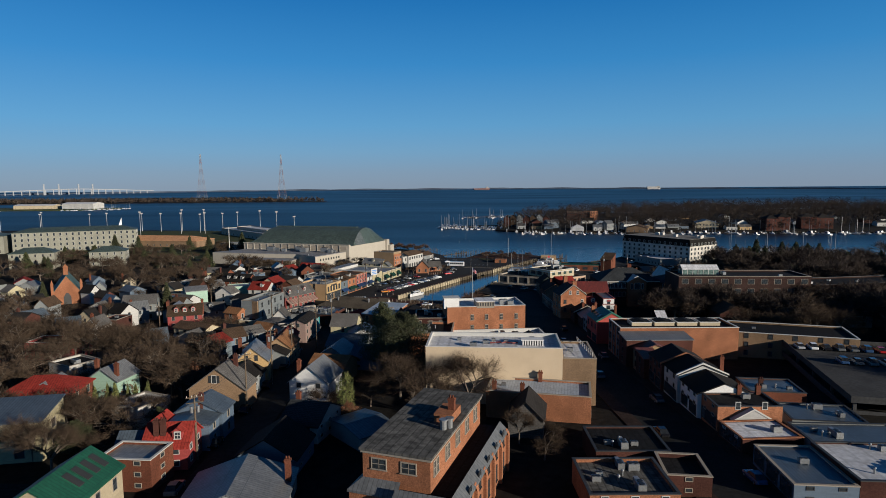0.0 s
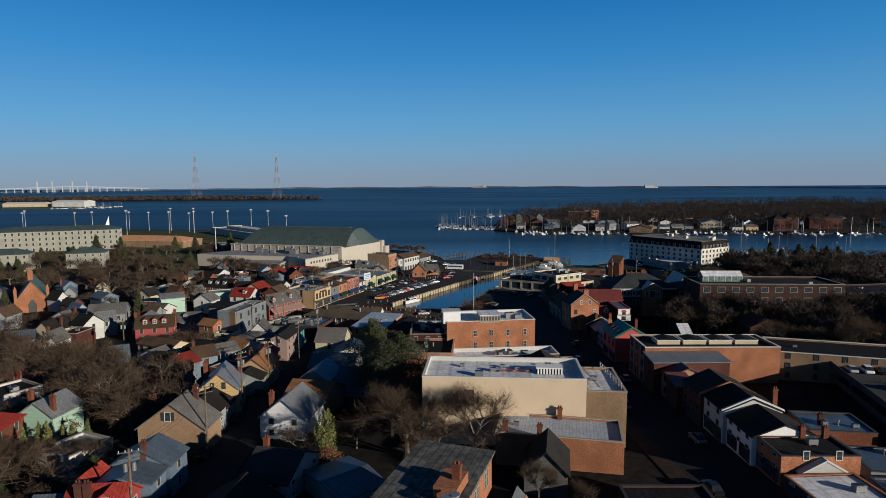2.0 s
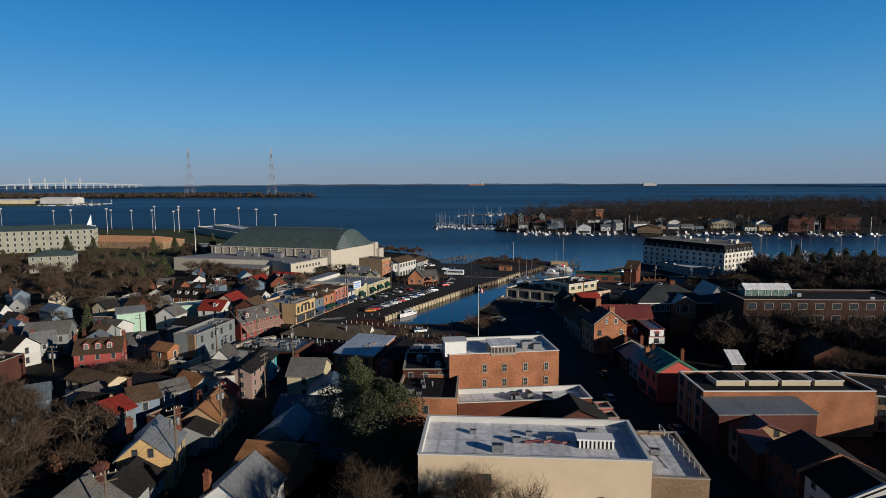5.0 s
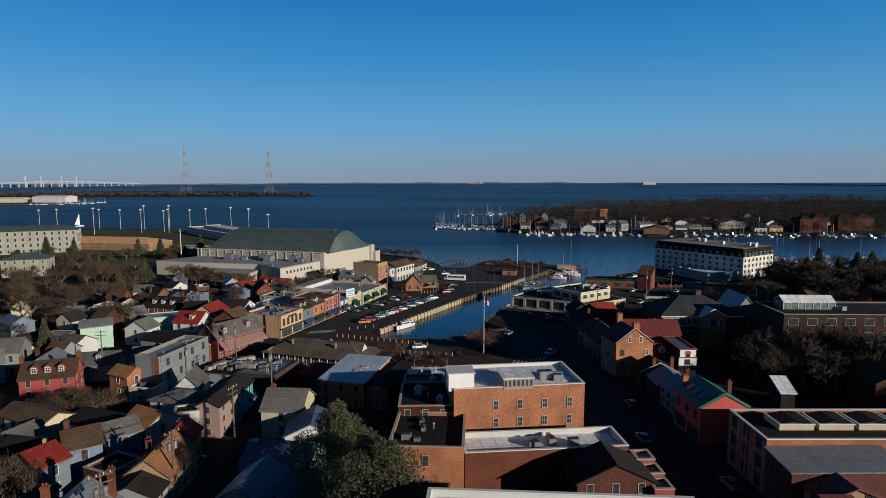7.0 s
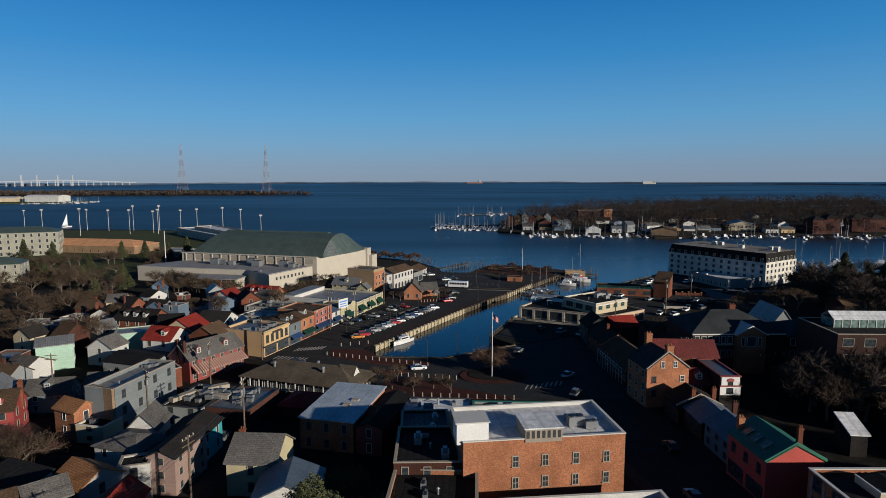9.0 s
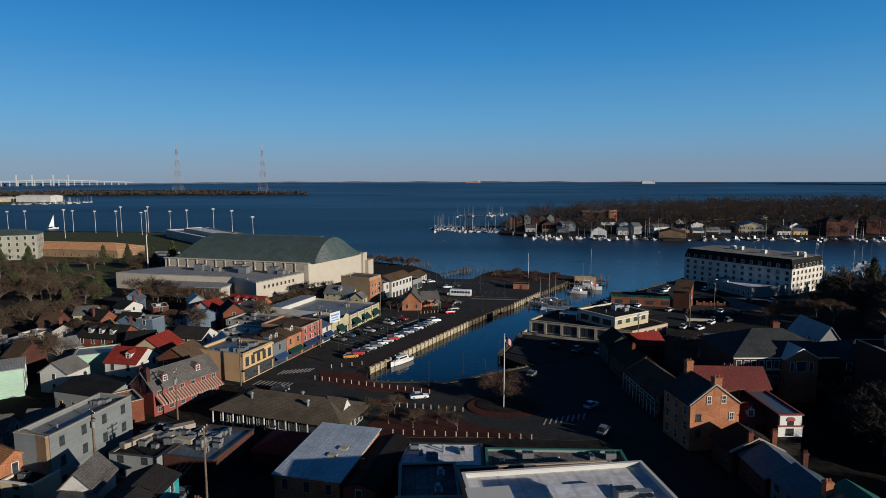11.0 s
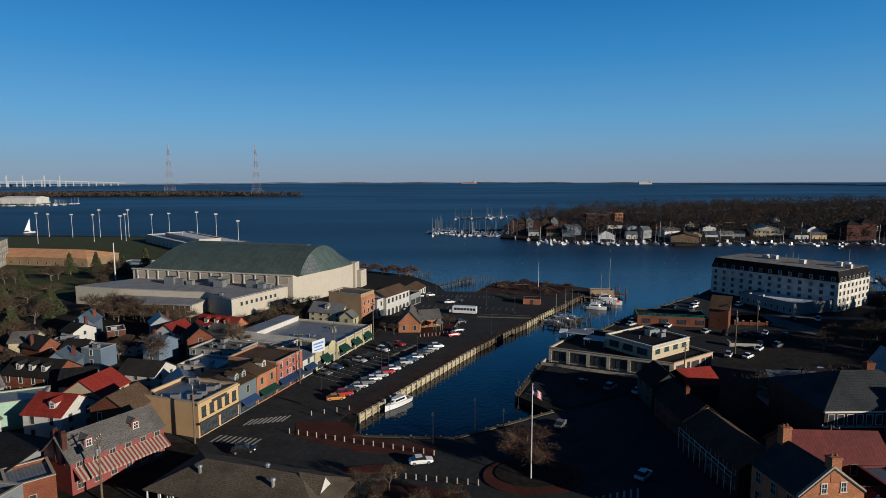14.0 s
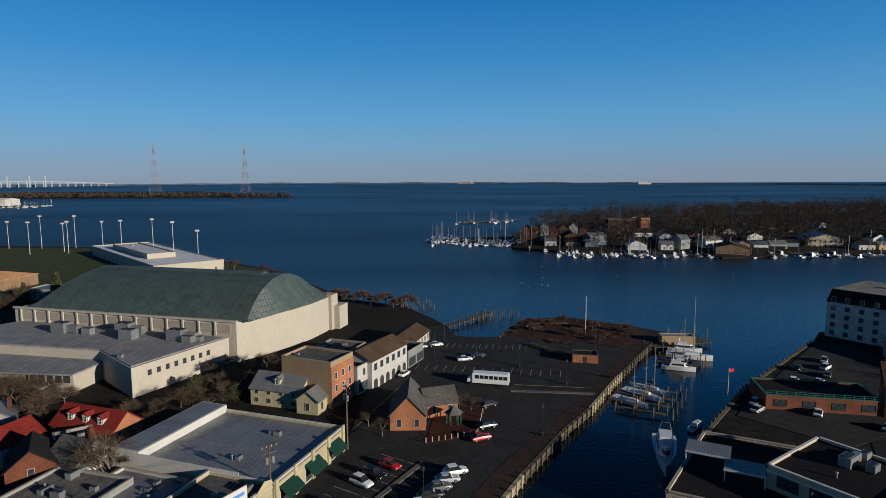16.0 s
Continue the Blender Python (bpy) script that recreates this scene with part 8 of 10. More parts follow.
part("door", Build().box(-0.5, 0.5, -2.56, -2.48, 0, 2.0), TRIM_DK, hut)
hedge = thing("hedge", "low dark clipped hedge along the car park", "hedge", pose(43, 394, ground_z(394) + 0.1))
hm = Mass(77)
for k in range(26):
    f_ = k / 25
    hm.leaves((-4.2 + 8.5 * f_, 6.9 - 14.2 * f_, 0.65), (0.8, 0.8, 0.6), 70, 0.14)
part("foliage", hm.mesh("foliage", LEAF), None, hedge)
park_mast = thing("park_mast", "tall slim white mast in the pier-head park", "mast", pose(59.8, 412.9, 1.75))
part("shaft", Build().rod((0, 0, 0), (0, 0, 13.0), 0.16, 0.08, 8), TRIM, park_mast)
for k in range(12):
    x, y = -34 + k * 3.2, 486 - k * 2.0 + (k % 3) * 3
    tree("russet_tree", x, y - 9, 5.5 + k % 3, 7, RUST_TREES[k % 2], "low russet leafless tree along the seawall", k * 40, 1.2)
for k, (x, y) in enumerate(((-98, 566), (-104, 572), (-76, 548), (-70, 540))):
    tree("bare_tree", x, y, 8, 12, KINDS["bare"][k], "dark bare tree by the seawall", k * 40, 1.5)
for k, (x, y) in enumerate(((-9, 236), (-5, 232.5), (0, 230), (5, 232), (-4, 238), (-12, 232), (9, 228))):
    tree("bare_tree", x, y, 6.0, 12, KINDS["bare"][k % 4], "small bare tree on the market plaza", k * 70, 1.1)
for k, (x, y) in enumerate(((-5.5, 338), (-8.5, 343), (11.5, 352), (14, 350))):
    tree("bare_tree", x, y, 5.0, 12, KINDS["bare"][k % 4], "small bare tree beside the pavilion", k * 70, 1.2)


far_grove.link("far_bare_trees", [BARK, TWIG], "leafless brown trees in the far grounds and groves")


# ---- distant woods and headlands ----
def woods(name, spots, seed, h, mat, label, n=70, size=1.3):
    m = Mass(seed)
    r = random.Random(seed)
    for x, y, z in spots:
        hh = h * r.uniform(0.4, 1.2) * (min(1.0, 0.55 + (x - 90) / 130) if x > 0 else 1.0)
        rad = hh * r.uniform(0.38, 0.60)
        for q in range(3):
            m.leaves((x + r.uniform(-0.5, 0.5) * rad, y + r.uniform(-0.5, 0.5) * rad, z + hh * (0.36 + 0.2 * q)), (rad * (0.95 - 0.2 * q), rad * (0.95 - 0.2 * q), hh * 0.22), n // 3, size)
    ob = new(name, m.mesh(name, mat))
    return tagged(ob, label, "woods", "", "stuff")


def inside(x, y, poly):
    hit, n = False, len(poly)
    for i in range(n):
        (x0, y0), (x1, y1) = poly[i], poly[(i + 1) % n]
        if (y0 > y) != (y1 > y) and x < x0 + (y - y0) * (x1 - x0) / (y1 - y0):
            hit = not hit
    return hit


EAST = [(82, 668), (116, 642), (195, 628), (211, 600), (252, 603), (266, 622), (290, 624), (330, 608), (470, 592), (700, 575), (1100, 640), (1100, 1150), (560, 1080), (330, 1010), (190, 955), (150, 860), (108, 760)]


def east_z(x, y):
    d = min(math.hypot(x - a, y - b) for a, b in EAST)
    return 1.4 + 6.0 * min(1.0, d / 110.0)


eb = Build()
cx_, cy_ = 420, 800
ring = []
for i in range(len(EAST)):
    (x0, y0), (x1, y1) = EAST[i], EAST[(i + 1) % len(EAST)]
    for k in range(4):
        ring.append((x0 + (x1 - x0) * k / 4, y0 + (y1 - y0) * k / 4))
levels = [(1.0, -1.5), (1.0, 1.4), (0.9, 3.2), (0.72, 6.5), (0.4, 7.4), (0.02, 7.4)]
for (k0, z0), (k1, z1) in zip(levels, levels[1:]):
    for i in range(len(ring)):
        (x0, y0), (x1, y1) = ring[i], ring[(i + 1) % len(ring)]
        eb.face(((cx_ + (x0 - cx_) * k0, cy_ + (y0 - cy_) * k0, z0), (cx_ + (x1 - cx_) * k0, cy_ + (y1 - cy_) * k0, z0), (cx_ + (x1 - cx_) * k1, cy_ + (y1 - cy_) * k1, z1), (cx_ + (x0 - cx_) * k1, cy_ + (y0 - cy_) * k1, z1)))
setting("ground_headland", eb, GROUND, "wooded headland across the harbour")
far = random.Random(3)
spots = []
while len(spots) < 1500:
    x, y = far.uniform(85, 800), far.uniform(600, 1140)
    if not inside(x, y, EAST):
        continue
    d = min(math.hypot(x - a, y - b) for a, b in EAST)
    if d < 30 and far.random() < 0.5:
        continue
    spots.append((x, y, 1.4 + min(6.0, d * 0.05)))
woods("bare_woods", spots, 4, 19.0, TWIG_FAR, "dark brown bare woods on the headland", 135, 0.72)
for k in range(36):
    x, y = far.uniform(95, 560), far.uniform(612, 760)
    if not inside(x, y, EAST) or not inside(x, y - 14, EAST):
        continue
    w, d = far.uniform(8, 14), far.uniform(8, 12)
    wall, cover = far.choice(((WHITE, SHINGLE), (GREY, METAL_GREY), (BRICK_DK, SHINGLE), (STUCCO_TAN, SHINGLE_BROWN), (BLUE_SIDING, METAL_GREY), (WHITE, SHINGLE_GREY)))
    ob = building((x - w / 2, y), (x + w / 2, y + far.uniform(-3, 3)), d, 1.6 + far.uniform(4.5, 8.5), "gable", wall, cover, rise=far.uniform(1.6, 3.2), axis=far.choice("xy"), faces="", storeys=1, name="harbour_house", group="houses on the headland")
building((213, 612), (232, 603.5), 24, 6.5, "gable", BRICK_TAN, SHINGLE_BROWN, rise=2.6, axis="y", faces="FR", storeys=1, step=4, name="boat_shed", category="shed", group="houses on the headland", label="long tan boat shed with arched doors at the water")
building((300, 642), (322, 634), 26, 9.0, "gable", CREAM, METAL_GREY, rise=3, axis="y", faces="FR", storeys=2, step=3, name="yacht_club", category="house", group="houses on the headland", label="pale yellow yacht club house with a grey roof")
building((162, 640), (175, 637), 14, 5.0, "hip", HULL_WHITE, HULL_WHITE, rise=3.6, faces="", storeys=1, name="white_boat_tent", category="tent", group="houses on the headland", label="white domed boat tent on the shore")
building((181, 737), (208, 733), 14, 17.5, "flat", BRICK_DK, TAR_ROOF, faces="F", storeys=5, step=3.0, up=0.5, name="brick_flats", category="building", group="houses on the headland", label="brick apartment block among bare trees", size=(1.7, 1.7), trim=TRIM_DK)
building((208.3, 731), (219, 737), 14, 18.5, "flat", BRICK_OR, TAR_ROOF, faces="FR", storeys=5, step=3.0, up=0.5, name="brick_flats", category="building", group="houses on the headland", label="orange brick end of an apartment block", size=(1.5, 1.6), trim=TRIM_DK)
for k in range(7):
    x = 97 + k * 7.6
    building((x, 706 - k * 1.5), (x + 6.4, 704 - k * 1.5), 10, 12.5 + (k % 3), "gable", (BRICK_DK, SHINGLE_BROWN, STUCCO_GREY)[k % 3], SHINGLE, rise=3.0, axis="y", faces="F", storeys=2, name="shore_town_house", group="houses on the headland")
for x0, y0, x1, y1, top in ((362, 612, 374, 611, 15), (375, 613, 387, 611, 16.5), (404, 619, 420, 616, 16), (421, 618, 437, 616, 15)):
    building((x0, y0), (x1, y1), 14, top, "hip", BRICK_DK, SHINGLE, rise=3.4, faces="F", storeys=3, step=4, name="shore_flats", category="building", group="houses on the headland", trim=TRIM_DK)
for x, y, w, wall, cover in ((190, 637, 9, WHITE, METAL_GREY), (200, 648, 12, CREAM, SHINGLE_GREY), (243, 632, 11, STUCCO_TAN, METAL_GREY), (256, 630, 10, WHITE, METAL_BLUE), (272, 634, 12, GREY, METAL_GREY), (286, 640, 10, BLUE_SIDING, SHINGLE), (330, 622, 11, WHITE, SHINGLE), (344, 620, 12, YELLOW_BOARDS, SHINGLE_GREY), (140, 655, 10, BLUE_SIDING, METAL_GREY), (128, 662, 11, STUCCO_TAN, SHINGLE), (112, 668, 9, WHITE, SHINGLE_GREY)):
    building((x - w / 2, y), (x + w / 2, y - 1.5), 9, 6.0, "gable", wall, cover, rise=2.2, axis="xy"[int(x) % 2], faces="F", storeys=1, step=3.2, name="harbour_house", group="houses on the headland")

GREEN_HEAD = [(-2600, 1930), (-1140, 1985), (-340, 2025), (-330, 2060), (-700, 2120), (-2600, 2300)]
gb_ = Build().prism(GREEN_HEAD, -1.0, 1.6)
setting("ground_point", gb_, GROUND, "low wooded point across the bay")
spots = []
while len(spots) < 1500:
    x, y = far.uniform(-2500, -335), far.uniform(1925, 2290)
    if inside(x, y, GREEN_HEAD):
        spots.append((x, y, 1.6))
woods("bare_woods", spots, 6, 15.0, TWIG_FAR, "dark brown bare woods on the far point", 60, 2.2)
MAR = [(-1500, 1380), (-790, 1400), (-742, 1500), (-760, 1530), (-1500, 1620)]
setting("ground_marina", Build().prism(MAR, -1.0, 1.6), GRASS, "low marina shore")
PLAIN["on"] = True
building((-880, 1480), (-800, 1470), 40, 14, "gable", WHITE, MEMBRANE, rise=3, axis="x", faces="F", storeys=1, step=9, name="marina_shed", category="shed", group="marina", label="long white marina shed on the shore")
building((-990, 1470), (-900, 1480), 40, 10, "gable", CREAM, MEMBRANE, rise=3, axis="x", faces="F", storeys=1, step=9, name="marina_shed", category="shed", group="marina")
PLAIN["on"] = False

shore = Build()
n = 120
hs = random.Random(2)
tops = [0] * (n + 1)
for k in range(n + 1):
    tops[k] = 8.5 + 2.5 * math.sin(k * 0.7) + hs.uniform(-1.2, 1.2)
for k in range(n):
    x0, x1 = -3100 + k * 6800 / n, -3100 + (k + 1) * 6800 / n

    def yy(x):
        return math.sqrt(4760 ** 2 - min(x * x, 4700 ** 2)) if abs(x) < 3400 else 3100
    y0, y1 = min(4700, yy(x0)), min(4700, yy(x1))
    z0, z1 = sea_z(y0), sea_z(y1)
    shore.face(((x0, y0, z0 - 2), (x1, y1, z1 - 2), (x1, y1, z1 + tops[k + 1]), (x0, y0, z0 + tops[k])))
    shore.face(((x0, y0, z0 + tops[k]), (x1, y1, z1 + tops[k + 1]), (x1, y1 + 60, z1 - 2), (x0, y0 + 60, z0 - 2)))
tagged(new("backdrop_far_shore", shore.mesh("backdrop_far_shore", FAR_SHORE)), "thin blue-grey line of the far shore", "shore", "", "structure")


def lattice_tower(x, y, h, w, z):
    t = thing("lattice_tower", "tall red and white lattice radio tower", "radio tower", pose(x, y, z), "radio towers")
    n = 9
    for k in range(n):
        f0, f1 = k / n, (k + 1) / n
        w0, w1 = w * (1 - f0) ** 1.5 * 0.5 + 1.6, w * (1 - f1) ** 1.5 * 0.5 + 1.6
        c0 = [(-w0, -w0), (w0, -w0), (w0, w0), (-w0, w0)]
        c1 = [(-w1, -w1), (w1, -w1), (w1, w1), (-w1, w1)]
        tone = MAST_RED if k % 2 else MAST_WHITE
        for i in range(4):
            j = (i + 1) % 4
            part("leg", Build().rod((*c0[i], h * f0), (*c1[i], h * f1), 0.36, n=4), tone, t)
            part("brace", Build().rod((*c0[i], h * f0), (*c1[j], h * f1), 0.16, n=4), tone, t)
            part("brace", Build().rod((*c0[j], h * f0), (*c1[i], h * f1), 0.16, n=4), tone, t)
            part("strut", Build().rod((*c1[i], h * f1), (*c1[j], h * f1), 0.16, n=4), tone, t)
    return t


lattice_tower(-866, 2366, 178, 30, 1.5)
lattice_tower(-540, 2304, 172, 28, 1.5)
setting("ground_spit", Build().prism([(-1500, 2100), (-500, 2080), (-480, 2360), (-900, 2900), (-1600, 2900)], -1, 1.5), GROUND, "low ground below the radio towers")

bridge = thing("bay_bridge", "long pale suspension bridge across the bay", "bridge", pose(-2260, 3990, sea_z(3990), 0, 0, 33))
for k in range(24):
    x = -560 + k * 42
    hh = 34 - abs(x) ** 1.25 * 0.008
    hh = max(9, hh)
    part("pier", Build().box(x - 3, x + 3, -4, 4, -2, hh), FAR_STEEL, bridge)
    h2 = max(9, 34 - abs(x + 42) ** 1.25 * 0.008)
    part("span", Build().slab([(x, -5, hh + 5), (x + 42, -5, h2 + 5), (x + 42, 5, h2 + 5), (x, 5, hh + 5)], 5), FAR_STEEL, bridge)
for x in (-190, -110, 0, 80):
    part("pylon", Build().box(x - 4, x + 4, -7, -4, 0, 68).box(x - 4, x + 4, 4, 7, 0, 68).box(x - 4, x + 4, -4, 4, 60, 66), FAR_STEEL, bridge)


def ship(x, y, ln, hull, top, label):
    t = thing("ship", label, "ship", pose(x, y, sea_z(y), 0, 0, 6), "ships on the horizon")
    part("hull", Build().prism([(-ln / 2, 0), (-ln / 2 + 6, -8), (ln / 2 - 14, -8), (ln / 2, 0), (ln / 2 - 14, 8), (-ln / 2 + 6, 8)], 0, 9), hull, t)
    part("superstructure", Build().box(ln * 0.28, ln * 0.42, -7, 7, 9, 22), top, t)
    return t


ship(452, 4560, 130, MAST_RED, MAST_WHITE, "red cargo ship on the horizon")
w_ = ship(1690, 4300, 110, MAST_WHITE, MAST_WHITE, "long white ship on the horizon")
part("deckhouse", Build().box(-50, 44, -7, 7, 9, 19), MAST_WHITE, w_)


# ---- cars, the coach ----
HEADLAMP = surface("headlamp_glass", (0.75, 0.75, 0.72), 0.15, 4, 0.05, 0.05, bump=0.0)
TAIL = surface("tail_lamp_red", (0.35, 0.02, 0.02), 0.2, 4, 0.05, 0.05, bump=0.0)


def loft(b, sections, mi=0):
    """Joins a row of equal closed rings."""
    for s0, s1 in zip(sections, sections[1:]):
        n = len(s0)
        for k in range(n):
            j = (k + 1) % n
            b.face((s0[k], s0[j], s1[j], s1[k]), mi)
    b.face(sections[0][::-1], mi).face(sections[-1], mi)
    return b


def car(name, label, mat, m, tall=0.0, ln=4.4, lamps=True):
    t = thing(name, label, "car", m, "parked cars")
    hl, w = ln / 2, 0.88

    def ring(x, w_, z0, z1):
        return [(x, -w_, z0), (x, w_, z0), (x, w_ * 1.02, (z0 + z1) / 2), (x, w_ * 0.9, z1), (x, -w_ * 0.9, z1), (x, -w_ * 1.02, (z0 + z1) / 2)]
    body = [ring(-hl, w * 0.82, 0.42, 0.72), ring(-hl + 0.25, w, 0.28, 0.86 + tall * 0.3), ring(-hl + 1.0, w, 0.25, 0.92 + tall * 0.3), ring(0, w, 0.25, 0.93 + tall * 0.3), ring(hl - 1.2, w, 0.25, 0.88 + tall * 0.2), ring(hl - 0.3, w * 0.95, 0.28, 0.76 + tall * 0.2), ring(hl, w * 0.8, 0.4, 0.62 + tall * 0.1)]
    part("body", loft(Build(), body), mat, t)
    zr, zb = 1.42 + tall, 0.88 + tall * 0.25
    g = Build()
    lo = [(-hl + 0.45 - tall * 0.4, -0.78, zb), (hl - 1.25, -0.78, zb), (hl - 1.25, 0.78, zb), (-hl + 0.45 - tall * 0.4, 0.78, zb)]
    hi = [(-hl + 1.15 - tall * 1.1, -0.62, zr), (hl - 2.0, -0.62, zr), (hl - 2.0, 0.62, zr), (-hl + 1.15 - tall * 1.1, 0.62, zr)]
    for k in range(4):
        j = (k + 1) % 4
        g.face((lo[k], lo[j], hi[j], hi[k]))
    part("glazing", g, GLASS_CAR, t)
    part("roof", Build().slab([(p[0], p[1], p[2] + 0.05) for p in hi], 0.07), mat, t)
    wheel = CAR_WHEEL
    for x in (-hl + 0.85, hl - 0.9):
        for y in (-0.8, 0.8):
            part("wheel", wheel, None, t, "", pose(x, y, 0.32))
    for y in (-0.58, 0.58) if lamps else ():
        part("headlight", Build().box(hl - 0.12, hl - 0.02, y - 0.18, y + 0.18, 0.55, 0.68), HEADLAMP, t)
        part("tail_light", Build().box(-hl + 0.0, -hl + 0.1, y - 0.16, y + 0.16, 0.62, 0.76), TAIL, t)
    return t


CAR_WHEEL = Build().rod((0, -0.11, 0), (0, 0.11, 0), 0.32, n=14).rod((0, -0.13, 0), (0, 0.13, 0), 0.2, n=10, mi=1).mesh("wheel", [RUBBER, STEEL])
PAINTS = {"white": car_paint("white_car_paint", (0.75, 0.75, 0.75)), "silver": car_paint("silver_car_paint", (0.45, 0.46, 0.48)), "black": car_paint("black_car_paint", (0.012, 0.012, 0.014)),
          "red": car_paint("red_car_paint", (0.38, 0.02, 0.02)), "blue": car_paint("blue_car_paint", (0.04, 0.08, 0.18)), "grey": car_paint("grey_car_paint", (0.14, 0.145, 0.15)), "orange": car_paint("orange_car_paint", (0.55, 0.22, 0.03))}
CARS = {}


def park(colour, x, y, turn, tall=0, z=None, lamps=True):
    zz = (ground_z(y) + 0.13) if z is None else z
    key = (colour, tall, lamps)
    m = pose(x, y, zz, 0, 0, turn)
    if key not in CARS:
        CARS[key] = car("car", f"{colour} {'sport utility car' if tall else 'saloon car'} parked on asphalt", PAINTS[colour], m, 0.25 if tall else 0.0, 4.5 if tall else 4.4, lamps)
        return CARS[key]
    return copy_thing(CARS[key], m)


lot = random.Random(11)
# the row nosed in to the promenade
Q0, Q1 = (-15.2, 279.5), (10.5, 321.0)
row = ["orange", "red", "black", "silver", "grey", "white", "silver", "red", "white", "black", "silver", "blue", "white", "black", "grey", "silver", "white"]
for k, c in enumerate(row):
    p = mid(Q0, Q1, k / (len(row) - 1))
    park(c, p[0] - 2.6, p[1] + 0.6, 12 + lot.uniform(-4, 4), k % 3 == 1)
LOT_CARS = ((-8.4, 319.0, "white", -40, 1), (-6.4, 321.6, "black", -40, 1), (-3.7, 324.8, "red", -40, 0), (-1.0, 375.1, "white", 62, 0), (-6.0, 372.6, "silver", 50, 0), (4.0, 400.6, "white", 10, 0), (-2.5, 399.5, "black", 10, 1), (9.0, 402.5, "white", 12, 0), (6.0, 401.5, "black", 10, 0), (16.4, 387.0, "white", 8, 0), (20.5, 390.0, "black", 10, 0), (14.2, 335.0, "red", 20, 0), (16.2, 340.6, "black", 20, 0), (18.2, 352.0, "black", 30, 1))
SQUARE_CARS = ((-17.0, 325.0, "black", 62, 1), (-20.5, 317.0, "grey", 62, 0), (-24.0, 309.0, "black", 62, 1), (-30.5, 294.0, "black", 64, 0), (-33.5, 287.0, "grey", 64, 0), (-36.0, 280.5, "black", 64, 0), (-14.5, 309.0, "silver", -35, 0), (-17.5, 305.5, "black", -35, 1), (-20.5, 303.0, "blue", -35, 0), (-12.0, 312.0, "black", -35, 0), (-23.0, 298.5, "grey", -35, 0), (1.5, 247.6, "white", 8, 0), (-32.0, 254.0, "black", 10, 1), (31.0, 262.0, "grey", 60, 0))
for x, y, c, r_, tall in LOT_CARS + SQUARE_CARS:
    park(c, x, y, r_, tall)
for k, (x, y, c) in enumerate(((55, 280, "silver"), (49, 283, "grey"), (43, 287, "black"), (60, 284, "blue"), (40, 240, "silver"), (38, 225, "grey"), (78, 345, "silver"), (80, 349, "silver"), (90, 342, "white"), (92, 345, "grey"), (96, 350, "silver"), (100, 356, "black"),
                               (104, 361, "silver"), (98, 362, "white"), (110, 366, "grey"), (114, 372, "white"), (106, 372, "black"), (118, 378, "silver"), (99.2, 333.4, "silver"), (104.4, 330.6, "black"), (117.9, 330.4, "white"), (122.3, 326.2, "black"), (105.2, 313.0, "white"), (92.5, 307.3, "silver"), (97.5, 305.7, "white"), (108.6, 291.0, "silver"), (91.8, 282.2, "black"), (133.9, 373.9, "white"), (139.6, 348.5, "black"), (148.6, 347.7, "white"), (110.2, 329.0, "black"), (113.8, 327.6, "black"), (108.5, 318.0, "black"), (113.0, 316.0, "grey"))):
    park(c, x, y, 35 + (k % 3) * 8, k % 2, None, False)
for k in range(0, 13, 2):
    y = 84 + k * 9.2
    park(lot.choice(("grey", "black", "black", "blue")), 42.4 if k % 4 else 49.0 - (y > 190) * 2, y, 90, k % 2, None, False)
gz_ = ground_z(128) + 3.35
for k in range(11):
    park(lot.choice(("white", "silver", "black", "red", "grey", "blue")), 97 + k * 2.9, 148 - k * 0.85, 74, k % 2, gz_, False)
    if k < 9:
        park(lot.choice(("white", "silver", "black", "grey", "blue")), 99 + k * 2.9, 135 - k * 0.85, 74, (k + 1) % 2, gz_, False)
for k in range(0, 16, 2):
    park(lot.choice(("grey", "black", "black", "white")), -34.0 if k % 2 else -36.2, 85 + k * 8.5, 90, k % 2, None, False)

coach = thing("minibus", "white shuttle bus parked across the car park", "bus", pose(20.4, 366.8, ground_z(366) + 0.1, 0, 0, 163))
part("body", Build().box(-5.2, 4.0, -1.2, 1.2, 0.55, 3.0).box(-5.1, 3.9, -1.1, 1.1, 3.0, 3.15), PAINTS["white"], coach)
part("bonnet", Build().box(4.0, 5.3, -1.0, 1.0, 0.55, 1.5).slab([(4.0, -1.0, 2.6), (4.0, 1.0, 2.6), (4.9, 1.0, 1.5), (4.9, -1.0, 1.5)][::-1], 0.1), PAINTS["white"], coach)
for k in range(7):
    for y in (-1.22, 1.18):
        part("window", Build().box(-4.9 + k * 1.2, -3.9 + k * 1.2, y, y + 0.04, 1.7, 2.6), GLASS_CAR, coach)
for x in (-3.2, 4.3):
    for y in (-1.05, 1.05):
        part("wheel", Build().rod((x, y - 0.15, 0.45), (x, y + 0.15, 0.45), 0.45, n=14), RUBBER, coach)


# ---- boats, piers and the quay ----
def hull_rings(ln, beam, depth, sheer=0.25, n=8):
    rings = []
    for k in range(n + 1):
        f = k / n
        w = beam / 2 * max(0.04, (math.sin(math.pi * min(1, 0.28 + 0.72 * (1 - f)) ** 1.0 * 0.5)) if f > 0.0 else 0.9) * (1 - max(0, f - 0.55) ** 2 * 4.4)
        w = max(0.05, w)
        x, z = -ln / 2 + ln * f, depth * (0.9 + sheer * f * f)
        rings.append([(x, -w, z), (x, -w * 0.75, 0.0), (x, 0, -depth * 0.35), (x, w * 0.75, 0.0), (x, w, z)])
    return rings


